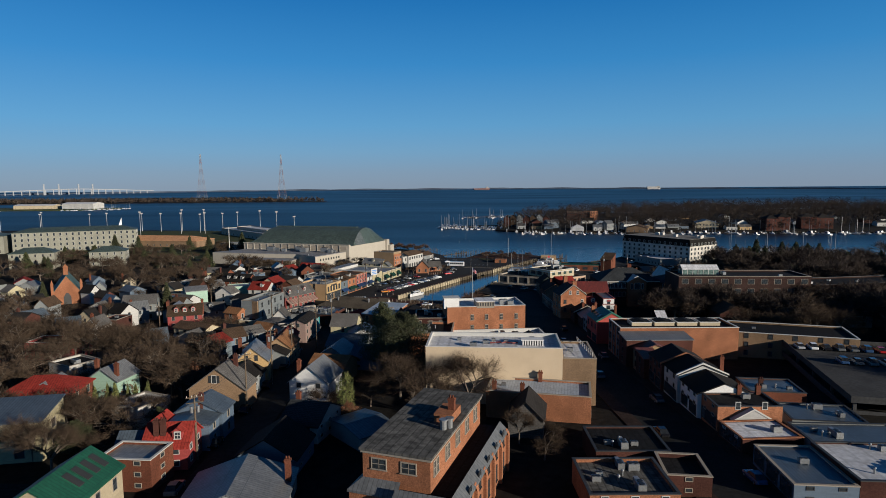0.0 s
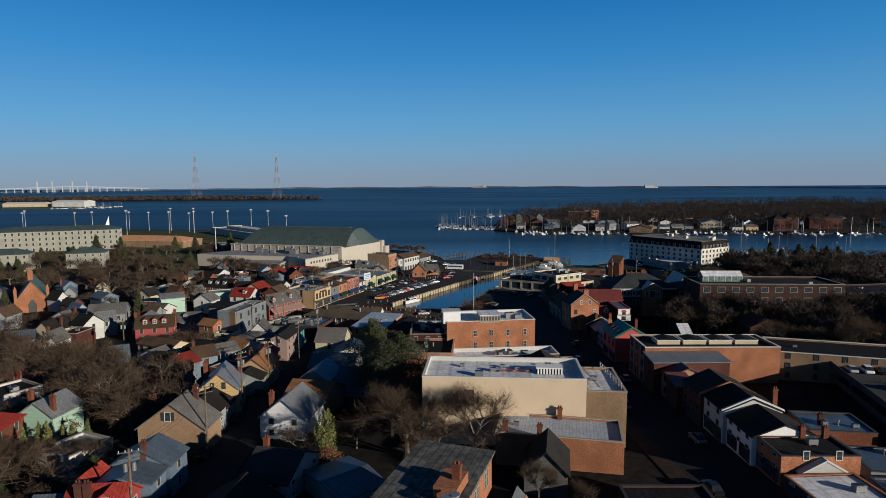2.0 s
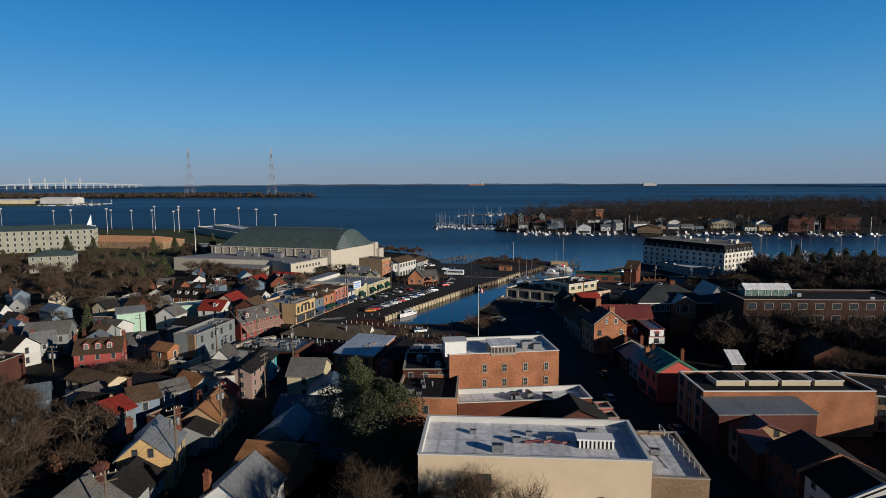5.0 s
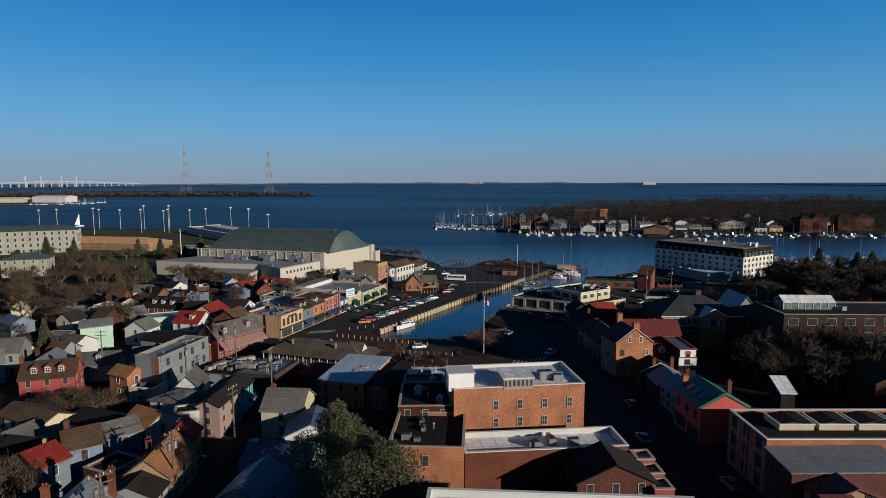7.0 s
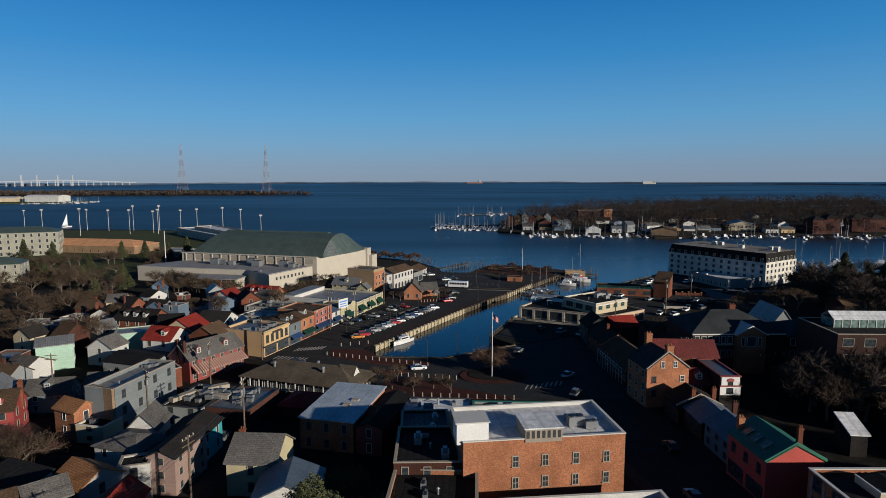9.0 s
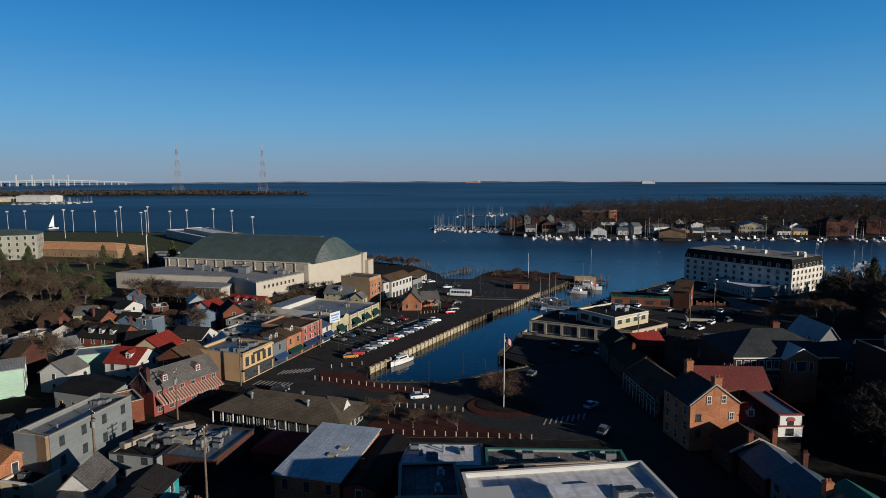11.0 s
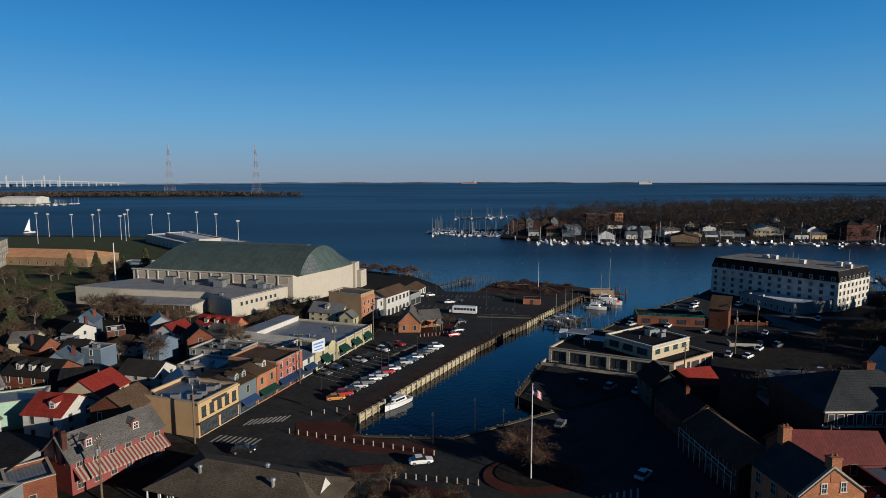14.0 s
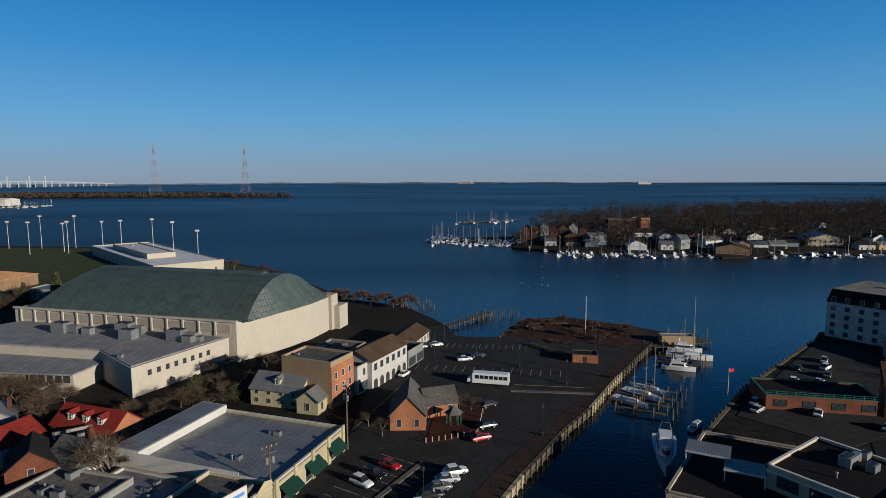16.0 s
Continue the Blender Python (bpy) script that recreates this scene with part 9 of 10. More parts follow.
def hull_mesh(b, ln, beam, depth, mi=0):
    r = hull_rings(ln, beam, depth)
    for a_, c_ in zip(r, r[1:]):
        for k in range(4):
            b.face((a_[k], c_[k], c_[k + 1], a_[k + 1]), mi)
        b.face((a_[4], c_[4], c_[0], a_[0]), mi)
    b.face(r[0], mi)
    return b


def sailing_boat(m, ln, mast, hull, cover, label, near=True):
    t = thing("sailing_boat", label, "boat", m, "moored boats")
    part("hull", hull_mesh(Build(), ln, ln * 0.3, ln * 0.11), hull, t)
    part("cabin", Build().prism([(-ln * 0.1, -ln * 0.085), (ln * 0.2, -ln * 0.06), (ln * 0.2, ln * 0.06), (-ln * 0.1, ln * 0.085)], ln * 0.1, ln * 0.155, 0, 0.85), HULL_WHITE, t)
    part("mast", Build().rod((ln * 0.08, 0, ln * 0.1), (ln * 0.08, 0, mast), 0.13 if near else 0.22, 0.09 if near else 0.16, 6).rod((ln * 0.08, -ln * 0.09, mast * 0.6), (ln * 0.08, ln * 0.09, mast * 0.6), 0.04, n=4), STEEL, t)
    if near:
        part("boom", Build().rod((ln * 0.07, 0, ln * 0.24), (-ln * 0.34, 0, ln * 0.25), 0.08, n=5), STEEL, t)
    part("sail_cover", Build().rod((ln * 0.06, 0, ln * 0.27), (-ln * 0.33, 0, ln * 0.28), 0.22, 0.14, 7), cover, t)
    if near:
        part("forestay", Build().rod((ln * 0.48, 0, ln * 0.13), (ln * 0.08, 0, mast), 0.014, n=3), STEEL_DK, t)
    return t


def motor_boat(m, ln, label, hull=None, fly=True):
    t = thing("motor_boat", label, "boat", m, "moored boats")
    part("hull", hull_mesh(Build(), ln, ln * 0.32, ln * 0.13), hull or HULL_WHITE, t)
    part("cabin", Build().prism([(-ln * 0.28, -ln * 0.12), (ln * 0.18, -ln * 0.09), (ln * 0.26, 0), (ln * 0.18, ln * 0.09), (-ln * 0.28, ln * 0.12)], ln * 0.12, ln * 0.24, 0, 0.82), HULL_WHITE, t)
    part("windscreen", Build().prism([(-ln * 0.2, -ln * 0.112), (ln * 0.16, -ln * 0.088), (ln * 0.25, 0), (ln * 0.16, ln * 0.088), (-ln * 0.2, ln * 0.112)], ln * 0.16, ln * 0.21, 0, 0.93), GLASS_CAR, t)
    if fly:
        part("flybridge", Build().prism([(-ln * 0.22, -ln * 0.09), (ln * 0.06, -ln * 0.08), (ln * 0.06, ln * 0.08), (-ln * 0.22, ln * 0.09)], ln * 0.24, ln * 0.31, 0, 0.9), HULL_WHITE, t)
        part("radar_arch", Build().rod((-ln * 0.15, -ln * 0.08, ln * 0.3), (-ln * 0.17, -ln * 0.05, ln * 0.42), 0.06).rod((-ln * 0.15, ln * 0.08, ln * 0.3), (-ln * 0.17, ln * 0.05, ln * 0.42), 0.06).rod((-ln * 0.17, -ln * 0.05, ln * 0.42), (-ln * 0.17, ln * 0.05, ln * 0.42), 0.06), STEEL, t)
    part("cockpit", Build().box(-ln * 0.44, -ln * 0.29, -ln * 0.1, ln * 0.1, ln * 0.1, ln * 0.122), TIMBER, t)
    return t


motor_boat(pose(-3.4, 279.6, 0.1, 0, 0, 232), 9.0, "white motor cruiser with a dark windscreen moored at the quay", fly=False)
motor_boat(pose(48.8, 327.5, 0.1, 0, 0, -112), 15.0, "large white flybridge motor yacht at the quay")
motor_boat(pose(62.0, 341.0, 0.1, 0, 0, 40), 6.0, "small white launch at the quay", fly=False)
sail = sailing_boat(pose(84.0, 389.0, 0.1, 0, 0, -25), 13.0, 19.5, HULL_WHITE, CANVAS_BLUE, "white sailing yacht with a tall mast at the pier")
for x, y, r_, k in ((53.0, 355.5, -52, 0.7), (57.5, 359.5, -52, 0.8), (61.0, 362.5, -50, 0.75), (79.0, 384.5, -28, 0.85)):
    sailing_boat(pose(x, y, 0.1, 0, 0, r_), 13 * k, 14.5 * k + 1, lot.choice((HULL_WHITE, HULL_WHITE, CANVAS_BLUE)), lot.choice((CANVAS_BLUE, TRIM, CANVAS_GREEN)), "sailing boat with a bare mast moored to piles")
motor_boat(pose(76.0, 379.0, 0.1, 0, 0, -28), 9.0, "white cabin cruiser moored at the pier")
motor_boat(pose(86.0, 396.0, 0.1, 0, 0, -24), 10.0, "white cabin cruiser moored at the pier")

PILE_ME = {}


def pile(x, y, top, rad=0.17, mat=None, group="mooring piles"):
    mat = mat or PILE
    key = (round(top, 1), rad, mat.name)
    if key not in PILE_ME:
        PILE_ME[key] = Build().rod((0, 0, -2.0), (0, 0, top), rad, rad * 0.9, 8).mesh("mooring_pile", mat)
    ob = new("mooring_pile", PILE_ME[key])
    ob.matrix_basis = pose(x, y, 0)
    return tagged(ob, "round weathered timber mooring pile in the water", "pile", group)


def quay_wall(a, b, mat, spacing=2.6, up=2.5, out=0.35, label="timber quay wall with capped posts"):
    """A plank bulkhead along the water with a post every few metres and a cap rail."""
    ln = math.hypot(b[0] - a[0], b[1] - a[1])
    rot = math.degrees(math.atan2(b[1] - a[1], b[0] - a[0]))
    t = thing("quay_wall", label, "quay wall", pose(a[0], a[1], 0, 0, 0, rot), "quay walls")
    part("planking", Build().box(0, ln, -out, -out + 0.15, -1.2, 1.55), mat, t)
    for z in (0.35, 1.2):
        part("wale", Build().box(0, ln, -out - 0.2, -out, z, z + 0.28), mat, t)
    part("cap", Build().box(0, ln, -out - 0.15, 0.3, 1.55, 1.75), mat, t)
    me = Build().box(-0.16, 0.16, -out - 0.45, -out - 0.13, -1.5, up).mesh("post", mat)
    for k in range(int(ln / spacing) + 1):
        part("post", me, None, t, "", pose(k * spacing, 0, 0))
    return t


TIMBER_PALE = surface("sun_bleached_timber", (0.36, 0.31, 0.21), 0.9, 4, 0.35, 0.08, bump=0.2)
quay_wall((-12, 270.5), (19.7, 320.7), TIMBER_PALE, 2.4, 2.3)
quay_wall((19.7, 320.7), (32.6, 339.3), TIMBER, 2.6, 2.2)
quay_wall((32.6, 339.3), (41, 349.5), TIMBER, 2.6, 2.4)
quay_wall((41, 349.5), (56, 371.5), TIMBER_PALE, 2.2, 2.6)
quay_wall((56, 371.5), (76, 399), TIMBER, 2.6, 2.4)
quay_wall((31.5, 269.8), (8.6, 257.6), TIMBER, 3.0, 1.9)
quay_wall((8.6, 257.6), (-12, 260), TIMBER, 3.0, 1.9)
quay_wall((36.7, 304.2), (25.4, 280), TIMBER, 2.2, 2.4)
quay_wall((83.6, 359), (54, 327.4), TIMBER, 2.8, 2.2)
quay_wall((129, 398), (83.6, 359), TIMBER, 3.4, 2.2)
quay_wall((30, 411), (44, 437), TIMBER, 3.2, 2.2)
quay_wall((44, 437), (77, 426), TIMBER, 3.2, 2.2)


def jetty(a, b, w, label="narrow timber jetty on piles", deck=1.3, step=3.0, joined=False):
    ln = math.hypot(b[0] - a[0], b[1] - a[1])
    t = thing("jetty", label, "jetty", pose(a[0], a[1], 0, 0, 0, math.degrees(math.atan2(b[1] - a[1], b[0] - a[0]))), "jetties")
    part("deck", Build().box(0, ln, -w / 2, w / 2, deck - 0.2, deck), TIMBER, t)
    if joined:
        pb = Build()
        for k in range(int(ln / step) + 1):
            for s in (-1, 1):
                pb.rod((k * step, s * (w / 2 + 0.15), -2), (k * step, s * (w / 2 + 0.15), deck + 1.2), 0.17, n=6)
        tagged(part("piling", pb, PILE, t), kind="stuff")
        return t
    me = Build().rod((0, 0, -2), (0, 0, deck + 1.2), 0.17, n=7).mesh("pile", PILE)
    for k in range(int(ln / step) + 1):
        for s in (-1, 1):
            part("pile", me, None, t, "", pose(k * step, s * (w / 2 + 0.15), 0))
    return t


jetty((14, 428), (33, 449), 2.2, "long timber jetty with pale piles")
jetty((0, 460), (-2, 470), 2.0)
jetty((76, 399), (97, 404), 5.0, "broad timber pier head with a low shelter")
building((80.5, 400.2), (90.6, 398.6), 4, 3.9, "flat", STUCCO_TAN, METAL_GREY, faces="", storeys=1, up=0.2, name="pier_shelter", category="shelter", label="low weathered timber shelter on the pier head")
for k in (0, 1, 2, 3, 8, 9):
    jx, jy = 49 + k * 3.0, 352 + k * 4.15
    jetty((jx - 1, jy), (jx + 8.5, jy - 5.5), 1.0, "finger jetty between moored boats", 1.0, 4.2, True)
    pile(jx + 9.6, jy - 4.0, 3.0)
    pile(jx + 9.0, jy - 8.0, 3.2)
    pile(jx + 4.5, jy + 1.0, 2.8)
for k in range(14):
    pile(86 + k * 1.15, 409 + (k % 4) * 1.9, 2.8 + (k % 3) * 0.4, 0.2)
for k in range(16):
    pile(24 + k * 1.3, 437 + (k % 3) * 2.6 + k * 0.6, 2.6 + (k % 3) * 0.3)
    pile(-2 + k * 0.9, 470 - (k % 4) * 5.0 + k * 0.4, 2.6 + (k % 3) * 0.3)
for k in range(9):
    jetty((182 + k * 12, 403 + k * 1.0), (196 + k * 14, 452 - k * 1.5), 1.6, "long marina jetty behind the hotel", 1.2, 6.0, True)

# moored yachts along the headland
marina = random.Random(9)
master = sailing_boat(pose(104, 652, 0.1, 0, 0, 80), 11, 15, HULL_WHITE, CANVAS_BLUE, "white sailing yacht with a bare mast at a marina berth", False)
master2 = sailing_boat(pose(112, 640, 0.1, 0, 0, 100), 9, 12.5, HULL_WHITE, TRIM, "white sailing yacht with a furled sail at a marina berth", False)
cruiser = motor_boat(pose(122, 634, 0.1, 0, 0, 90), 9, "white motor cruiser at a marina berth", fly=True)
for k in range(46):
    if k < 18:
        x, y = marina.uniform(22, 104), marina.uniform(668, 742)
        y += (104 - x) * 0.35 - 14
    else:
        x = marina.uniform(108, 560)
        y = 632 - (x - 110) * 0.10 - marina.uniform(0, 14) - (8 if x > 330 else 0)
    copy_thing(marina.choice((master, master, master2, cruiser)), pose(x, y, 0.1, 0, 0, marina.choice((85, 95, 275, 265)) + marina.uniform(-8, 8)) @ Matrix.Diagonal((0.85, 0.85, marina.uniform(0.85, 1.25), 1)))
for k in range(10):
    x = 26 + k * 8.4
    jetty((x, 750 - k * 6.5), (x + 20, 722 - k * 6.0), 2.0, "marina jetty with piles", 1.0, 6.0, True)
jetty((70, 930), (150, 985), 8, "stone breakwater jetty at the headland", 1.4, 12.0, True)
for k in range(0, 12, 3):
    copy_thing(marina.choice((master, master2)), pose(62 + k * 7.5, 918 + k * 4.6, 0.1, 0, 0, 90 + marina.uniform(-20, 20)))
for k in range(22):
    x = 120 + k * 19
    jetty((x, 634 - (x - 110) * 0.085), (x + 2, 614 - (x - 110) * 0.10), 1.6, "short marina jetty with piles", 1.0, 5.0, True)
for k in range(14):
    copy_thing(marina.choice((master, master2, cruiser)), pose(190 + k * 9.5, 430 + (k % 3) * 9, 0.1, 0, 0, 60 + marina.uniform(-8, 8)))
for k in range(16):
    copy_thing(marina.choice((master, master2)), pose(-800 + k * 5.0 + marina.uniform(-2, 2), 1392 + k * 7.0 + marina.uniform(-8, 4), 0.1, 0, 0, 90))


def far_fleet(spots, seed):
    """Berthed boats too many and too far to count: hulls, cabins and masts joined into one mesh."""
    r = random.Random(seed)
    b = Build()
    for x, y, turn in spots:
        ln, c, sn = r.uniform(6.5, 12.0), math.cos(radians(turn)), math.sin(radians(turn))
        wide, hi, sail_ = ln * 0.15, ln * 0.1, r.random() < 0.62

        def put(u, v, z):
            return (x + u * c - v * sn, y + u * sn + v * c, z)
        lo = [put(*q, 0.0) for q in ((-ln / 2, -wide * 0.8), (ln * 0.2, -wide), (ln / 2, 0), (ln * 0.2, wide), (-ln / 2, wide * 0.8))]
        up_ = [put(*q, hi) for q in ((-ln / 2, -wide), (ln * 0.2, -wide * 1.1), (ln * 0.54, 0), (ln * 0.2, wide * 1.1), (-ln / 2, wide))]
        hull_i = 0 if r.random() < 0.8 else 1
        b.face(up_, 0)
        for k in range(5):
            b.face((lo[k], lo[(k + 1) % 5], up_[(k + 1) % 5], up_[k]), hull_i)
        ch = hi + (ln * 0.06 if sail_ else ln * r.uniform(0.12, 0.22))
        cl = [put(*q, hi) for q in ((-ln * 0.2, -wide * 0.6), (ln * 0.2, -wide * 0.5), (ln * 0.2, wide * 0.5), (-ln * 0.2, wide * 0.6))]
        ct = [put(*q, ch) for q in ((-ln * 0.18, -wide * 0.5), (ln * 0.14, -wide * 0.45), (ln * 0.14, wide * 0.45), (-ln * 0.18, wide * 0.5))]
        b.face(ct, 0)
        for k in range(4):
            b.face((cl[k], cl[(k + 1) % 4], ct[(k + 1) % 4], ct[k]), 0 if k % 2 else 1)
        if sail_:
            b.rod(put(ln * 0.06, 0, hi), put(ln * 0.06, 0, ln * r.uniform(1.15, 1.45)), 0.15, 0.1, 4, 2, False)
            b.rod(put(ln * 0.05, 0, hi + 1.3), put(-ln * 0.35, 0, hi + 1.4), 0.2, 0.14, 4, 1 if r.random() < 0.6 else 0, False)
    ob = new("berthed_boats", b.mesh("berthed_boats", [HULL_WHITE, CANVAS_BLUE, STEEL]))
    tagged(ob, "crowded rows of white boats with bare masts at the marina berths", "boats", "", "stuff")


berths = []
for k in range(74):
    f_, row_ = marina.random(), marina.choice((0, 0, 1, 1, 2))
    berths.append((18 + 76 * f_ + row_ * 7, 731 - 42 * f_ - 12 * math.sin(math.pi * f_) + row_ * 15, marina.choice((60, 240)) + marina.uniform(-10, 10)))
for k in range(120):
    x = marina.uniform(104, 640)
    berths.append((x, 640 - (x - 110) * 0.12 - marina.uniform(2, 24), marina.choice((85, 95, 265, 275)) + marina.uniform(-9, 9)))
for k in range(20):
    berths.append((marina.uniform(66, 140), marina.uniform(925, 975), marina.uniform(0, 360)))
for k in range(34):
    berths.append((marina.uniform(-830, -715), marina.uniform(1385, 1500), marina.uniform(60, 120)))
for k in range(22):
    berths.append((marina.uniform(185, 300), marina.uniform(415, 458), marina.uniform(40, 80)))
far_fleet(berths, 51)
spit = Build().prism([(20, 742), (60, 716), (100, 700), (118, 720), (108, 760), (60, 752)], -1.0, 1.0)
setting("ground_marina_spit", spit, GROUND, "low dark spit behind the marina berths")
skiff = sailing_boat(pose(-380, 760, 0.1, 0, 0, 60), 11, 15, HULL_WHITE, TRIM, "sailing yacht under white sail on the bay")
part("mainsail", Build().face(((0.8, 0, 2.0), (-4.6, 0.6, 2.2), (0.8, 0, 14.6))).face(((0.8, 0.02, 14.6), (-4.6, 0.62, 2.2), (0.8, 0.02, 2.0))), FLAG_WHITE, skiff)
BUOY = Build()
for k in range(6):
    a0, a1 = math.pi * k / 6 - math.pi / 2, math.pi * (k + 1) / 6 - math.pi / 2
    for j in range(8):
        b0, b1 = math.tau * j / 8, math.tau * (j + 1) / 8
        BUOY.face([(0.22 * math.cos(p) * math.cos(q), 0.22 * math.cos(p) * math.sin(q), 0.22 * math.sin(p) + 0.1) for p, q in ((a0, b0), (a0, b1), (a1, b1), (a1, b0))])
BUOY_ME = BUOY.mesh("mooring_buoy", HULL_WHITE)
for k in range(46):
    ob = new("mooring_buoy", BUOY_ME)
    ob.matrix_basis = pose(marina.uniform(0, 190), marina.uniform(500, 640), 0)
    tagged(ob, "small round white mooring buoy on the water", "buoy", "mooring buoys")


# ---- lamps, poles, wires, flag and street things ----
def field_lamp(x, y, h=22):
    t = thing("field_lamp", "tall white floodlight mast beside the playing field", "floodlight", pose(x, y, 1.6), "floodlight masts")
    part("mast", Build().rod((0, 0, 0), (0, 0, h), 0.20, 0.13, 8), TRIM, t)
    part("lamp_head", Build().box(-1.2, 1.2, -0.3, 0.3, h - 0.9, h + 0.2), TRIM, t)


for k, (x, y) in enumerate(((-326, 700), (-262, 652), (-276, 690), (-247, 667), (-238, 656), (-251, 690), (-228, 684), (-205, 664), (-175, 645), (-300, 690), (-345, 660), (-300, 640), (-380, 690), (-410, 650), (-150, 615), (-128, 596), (-440, 700), (-480, 690))):
    field_lamp(x, y, 21 + k % 3 * 2)


def street_lamp(x, y, h=6.0):
    t = thing("street_lamp", "dark steel car park lamp post with a lantern head", "street lamp", pose(x, y, ground_z(y) + 0.1), "lamp posts")
    part("post", Build().rod((0, 0, 0), (0, 0, h), 0.09, 0.06, 8).box(-0.2, 0.2, -0.2, 0.2, 0, 0.7), STEEL_DK, t)
    part("lantern", Build().prism([(-0.22, -0.22), (0.22, -0.22), (0.22, 0.22), (-0.22, 0.22)], h, h + 0.55, 0, 0.6), STEEL_DK, t)


for x, y in ((8.0, 392), (21, 398), (27, 336), (31, 380), (40, 365), (12, 408), (-6, 300), (2, 312), (-22, 286), (18, 256.0), (4, 255), (-8, 300), (55, 388), (60, 400), (13, 262), (24, 272), (58, 300)):
    street_lamp(x, y)


def utility_pole(x, y, h=11.0, rot=0, gear=True):
    t = thing("utility_pole", "weathered wooden utility pole with crossarm and transformers", "utility pole", pose(x, y, ground_z(y), 0, 0, rot), "utility poles")
    part("post", Build().rod((0, 0, -0.3), (0, 0, h), 0.19, 0.13, 8), POLE_WOOD, t)
    for z in (h - 0.5, h - 1.4):
        part("crossarm", Build().box(-1.3, 1.3, -0.07, 0.07, z, z + 0.13), POLE_WOOD, t)
    for k in range(4):
        part("insulator", Build().rod((-1.15 + k * 0.76, 0, h - 0.37), (-1.15 + k * 0.76, 0, h - 0.12), 0.06, n=6), TRIM, t)
    if gear:
        for s in (-1, 1):
            part("transformer", Build().rod((s * 0.5, 0.1, h - 3.0), (s * 0.5, 0.1, h - 1.9), 0.28, n=10), STEEL, t)


POLES = [(-37.2, 96.3), (-36.2, 120.5), (-36.0, 140), (-35.2, 158), (-31.9, 176), (-31.0, 200), (-50.1, 238), (-42.6, 258.5), (-12.0, 332.6), (-54.6, 214), (67.0, 232), (-28.2, 292), (-84, 190), (-80, 225), (-100, 140), (-22, 312), (66, 280), (95.7, 309.6), (116.3, 332.6)]
for k, (x, y) in enumerate(POLES):
    utility_pole(x, y, 11.0 + k % 3, 20 + k * 13, k % 3 != 1)


def wire(a, b, sag=0.7):
    p0, p1 = Vector((*a, ground_z(a[1]) + 10.6)), Vector((*b, ground_z(b[1]) + 10.6))
    for off in (-0.8, 0.0, 0.8):
        bld, last = Build(), None
        for k in range(9):
            f = k / 8
            q = p0.lerp(p1, f) + Vector((off, 0, -4 * sag * f * (1 - f)))
            if last is not None:
                bld.rod(last, q, 0.022, n=3, caps=False)
            last = q
        tagged(new("overhead_wire", bld.mesh("overhead_wire", STEEL_DK)), "thin dark overhead wire between poles", "wire", "overhead wires")


for p, q in zip(POLES[:6], POLES[1:6]):
    wire(p, q)
wire(POLES[7], POLES[11])
wire(POLES[11], POLES[15])
wire(POLES[15], POLES[8])

flag = thing("flagpole", "tall white flagpole with a striped flag on the traffic circle", "flagpole", pose(20.3, 240.4, ground_z(240) + 0.1))
part("pole", Build().rod((0, 0, 0), (0, 0, 17.0), 0.13, 0.07, 8), TRIM, flag)
part("ball", Build().rod((0, 0, 17.0), (0, 0, 17.25), 0.16, n=8), STEEL, flag)
cloth = Build()
for r_ in range(13):
    for k in range(8):
        def at(k_, z):
            f = k_ / 8
            return (f * 1.6, -0.45 * f + 0.14 * math.sin(f * 9), z - 0.9 * f - 0.3 * f * f)
        z0, z1 = 16.7 - (r_ + 1) * 0.105, 16.7 - r_ * 0.105
        cloth.face((at(k, z0), at(k + 1, z0), at(k + 1, z1), at(k, z1)), 2 if (r_ < 7 and k < 3) else r_ % 2)
part("flag", cloth, [FLAG_RED, FLAG_WHITE, FLAG_BLUE], flag, "red and white striped flag with a blue canton")
island = setting("pavement_circle", Build().prism([(20.8 + 8.7 * math.cos(k * math.tau / 28), 241.5 + 6.6 * math.sin(k * math.tau / 28)) for k in range(28)], 1.4, 1.86), PAVER, "raised brick traffic circle")
setting("ground_circle_planting", Build().prism([(21.2 + 6.9 * math.cos(k * math.tau / 24), 242.4 + 4.9 * math.sin(k * math.tau / 24)) for k in range(24)], 1.86, 1.98), GROUND, "planted bed on the traffic circle")
setting("pavement_island", Build().prism([(-7 + 5.6 * math.cos(k * math.tau / 20) + 0.4 * k % 1, 245.8 + 1.5 * math.sin(k * math.tau / 20)) for k in range(20)], 1.4, 1.84), PAVER, "raised brick traffic island")
BOLLARD = Build().rod((0, 0, 0), (0, 0, 0.95), 0.14, 0.12, 8).rod((0, 0, 0.95), (0, 0, 1.05), 0.16, 0.05, 8).mesh("bollard", TRIM_TAN)


def bollards(a, b, n):
    for k in range(n):
        p = mid(a, b, k / max(1, n - 1))
        ob = new("bollard", BOLLARD)
        ob.matrix_basis = pose(p[0], p[1], ground_z(p[1]) + 0.13)
        tagged(ob, "short pale stone bollard on brick paving", "bollard", "bollards")


bollards((-25, 262), (4, 250.5), 16)
bollards((-3, 242.5), (11, 239), 9)
bollards((-4, 227), (23, 222.8), 14)
bollards((3.2, 334.4), (13.6, 337.2), 9)
bollards((14, 338), (17, 351), 6)
bollards((-22, 271), (-14, 273.5), 4)


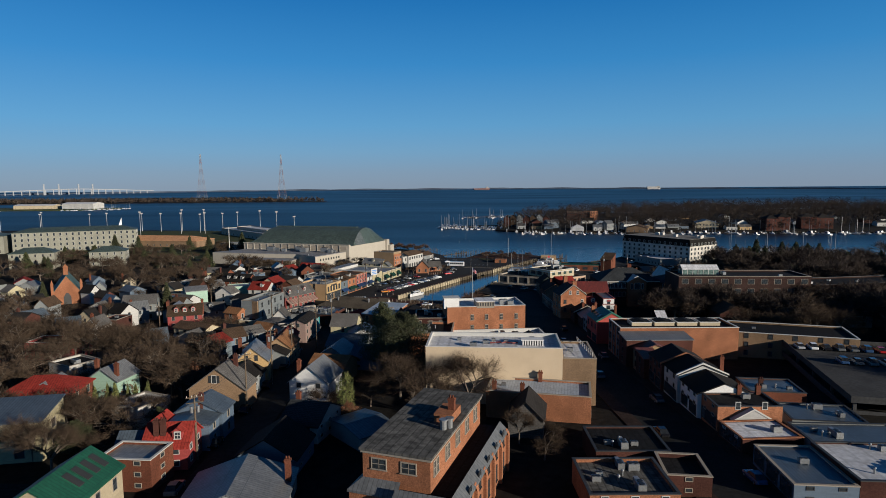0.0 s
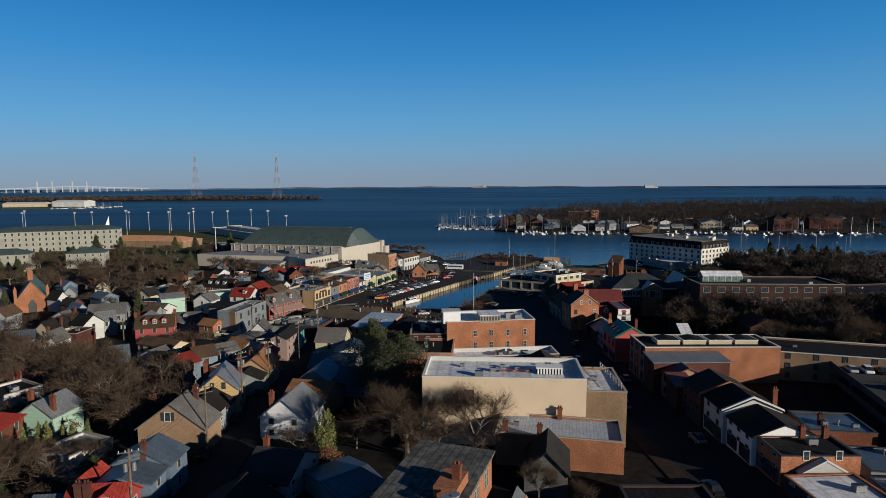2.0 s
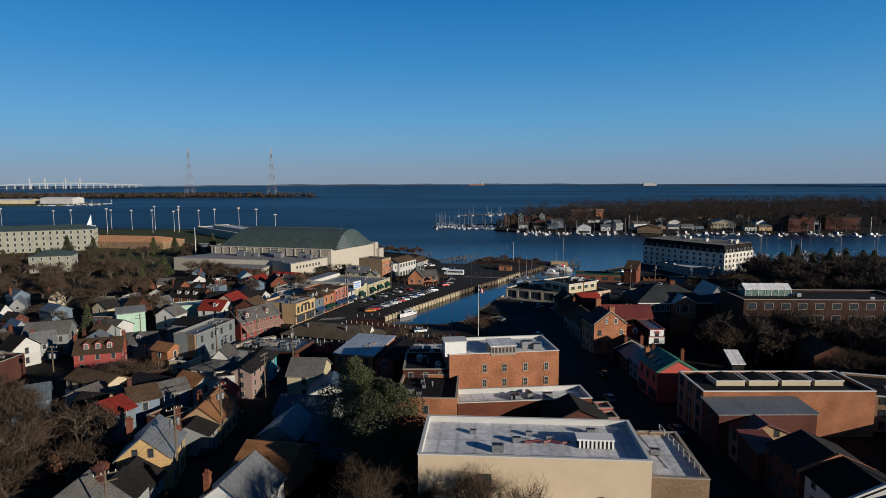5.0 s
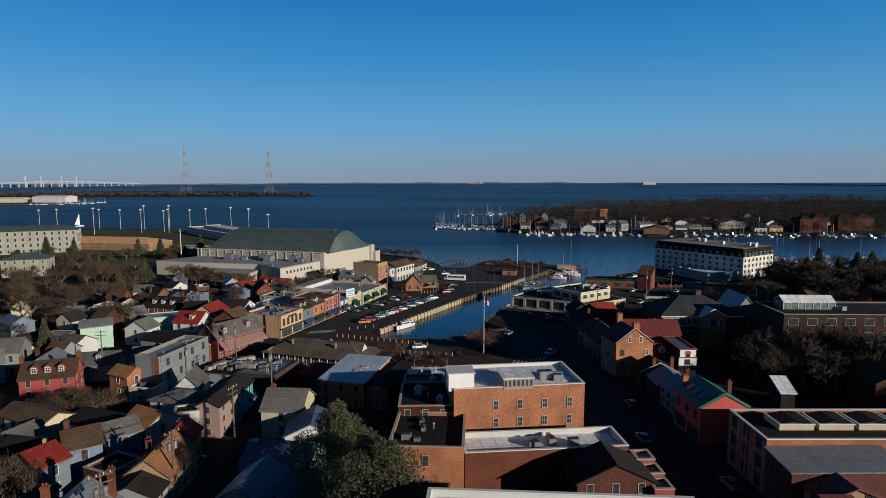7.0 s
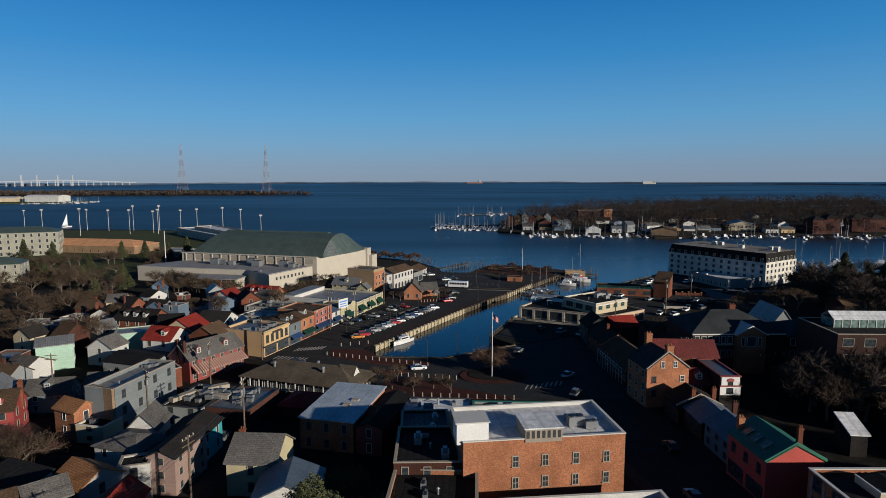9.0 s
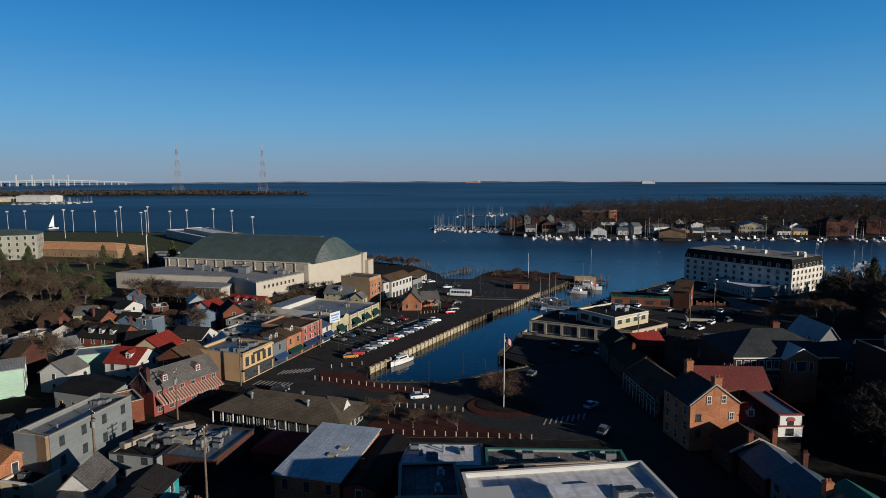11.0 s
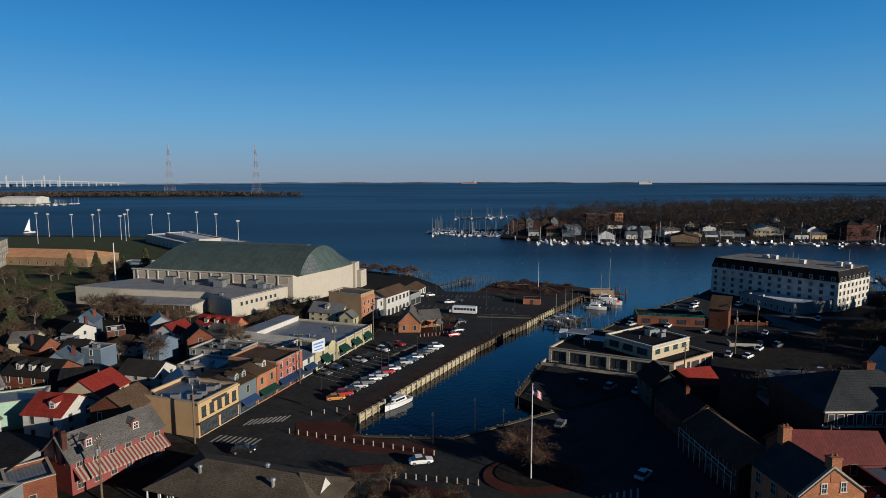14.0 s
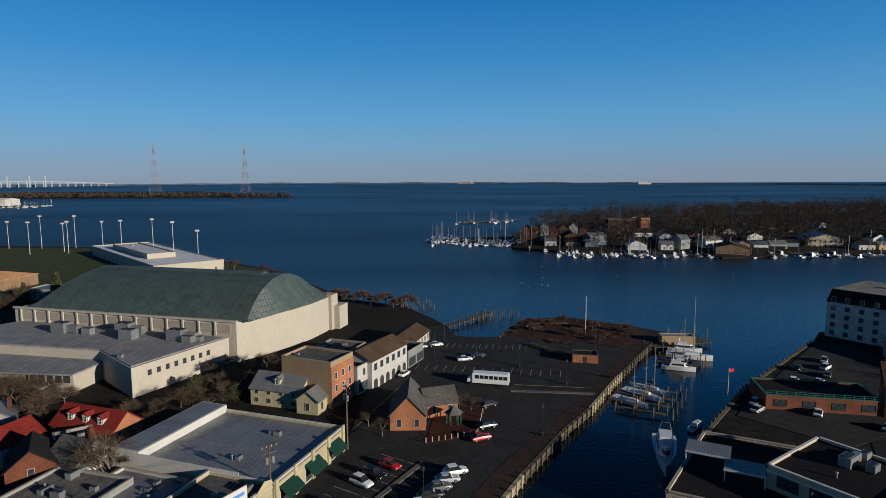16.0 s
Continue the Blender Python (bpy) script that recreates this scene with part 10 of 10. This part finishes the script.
def strip(a, b, w, mat, dz, b_):
    d = Vector((b[0] - a[0], b[1] - a[1], 0))
    s = Vector((-d.y, d.x, 0)).normalized() * w / 2
    b_.face([(p[0] + q * s.x, p[1] + q * s.y, ground_z(p[1]) + dz) for p, q in ((a, -1), (b, -1), (b, 1), (a, 1))])


marks = Build()
for k in range(9):
    p = (-38.5 + k * 1.05, 262.0 - k * 0.28)
    strip(p, (p[0] - 1.3, p[1] - 3.0), 0.5, None, 0.11, marks)
for k in range(9):
    p = (-27.5 + k * 0.75, 279 + k * 0.5)
    strip((-35.5 + k * 0.95, 266.5 + k * 0.2), (-34.2 + k * 0.95, 269.8 + k * 0.2), 0.5, None, 0.11, marks)
for k in range(8):
    strip((27 + k * 1.3, 230 + k * 0.4), (28.4 + k * 1.3, 233.5 + k * 0.4), 0.35, None, 0.11, marks)
for k in range(15):
    p = mid((-22, 295), (-1, 327), k / 14)
    strip((p[0] - 4.5, p[1] + 3.2), (p[0], p[1]), 0.12, None, 0.12, marks)
    strip((p[0] + 0.4, p[1] - 0.4), (p[0] + 4.9, p[1] - 3.6), 0.12, None, 0.12, marks)
for k in range(16):
    p = mid((2, 380), (40, 371), k / 15)
    strip(p, (p[0] + 1.4, p[1] + 4.6), 0.12, None, 0.12, marks)
    p = mid((6, 402), (36, 396), k / 15)
    strip(p, (p[0] + 1.2, p[1] + 4.6), 0.12, None, 0.12, marks)
setting("road_markings", marks, LINE_WHITE, "worn white painted road and bay markings")
ym = Build()
strip((-40, 272), (-14, 330), 0.14, None, 0.12, ym)
strip((-12, 341), (0, 372), 0.14, None, 0.12, ym)
strip((27, 366), (46, 362), 0.25, None, 0.12, ym)
setting("road_markings_yellow", ym, LINE_YELLOW, "worn yellow lane line")
kerbs = Build()
kerbs.prism([(-6.0, 314.5), (-5.2, 314), (2.8, 326), (2.0, 326.6)], 1.55, 1.86)
kerbs.prism([(25, 361), (45, 357.5), (45.2, 358.6), (25.2, 362.2)], 1.55, 1.84)
setting("kerb_island", kerbs, SIDEWALK, "pale concrete kerb islands in the car park")
chimney_stack = thing("white_pole", "tall slim white mast beside the academy annex", "mast", pose(-139, 430, 1.6))
part("shaft", Build().rod((0, 0, 0), (0, 0, 22), 0.35, 0.2, 8), TRIM, chimney_stack)
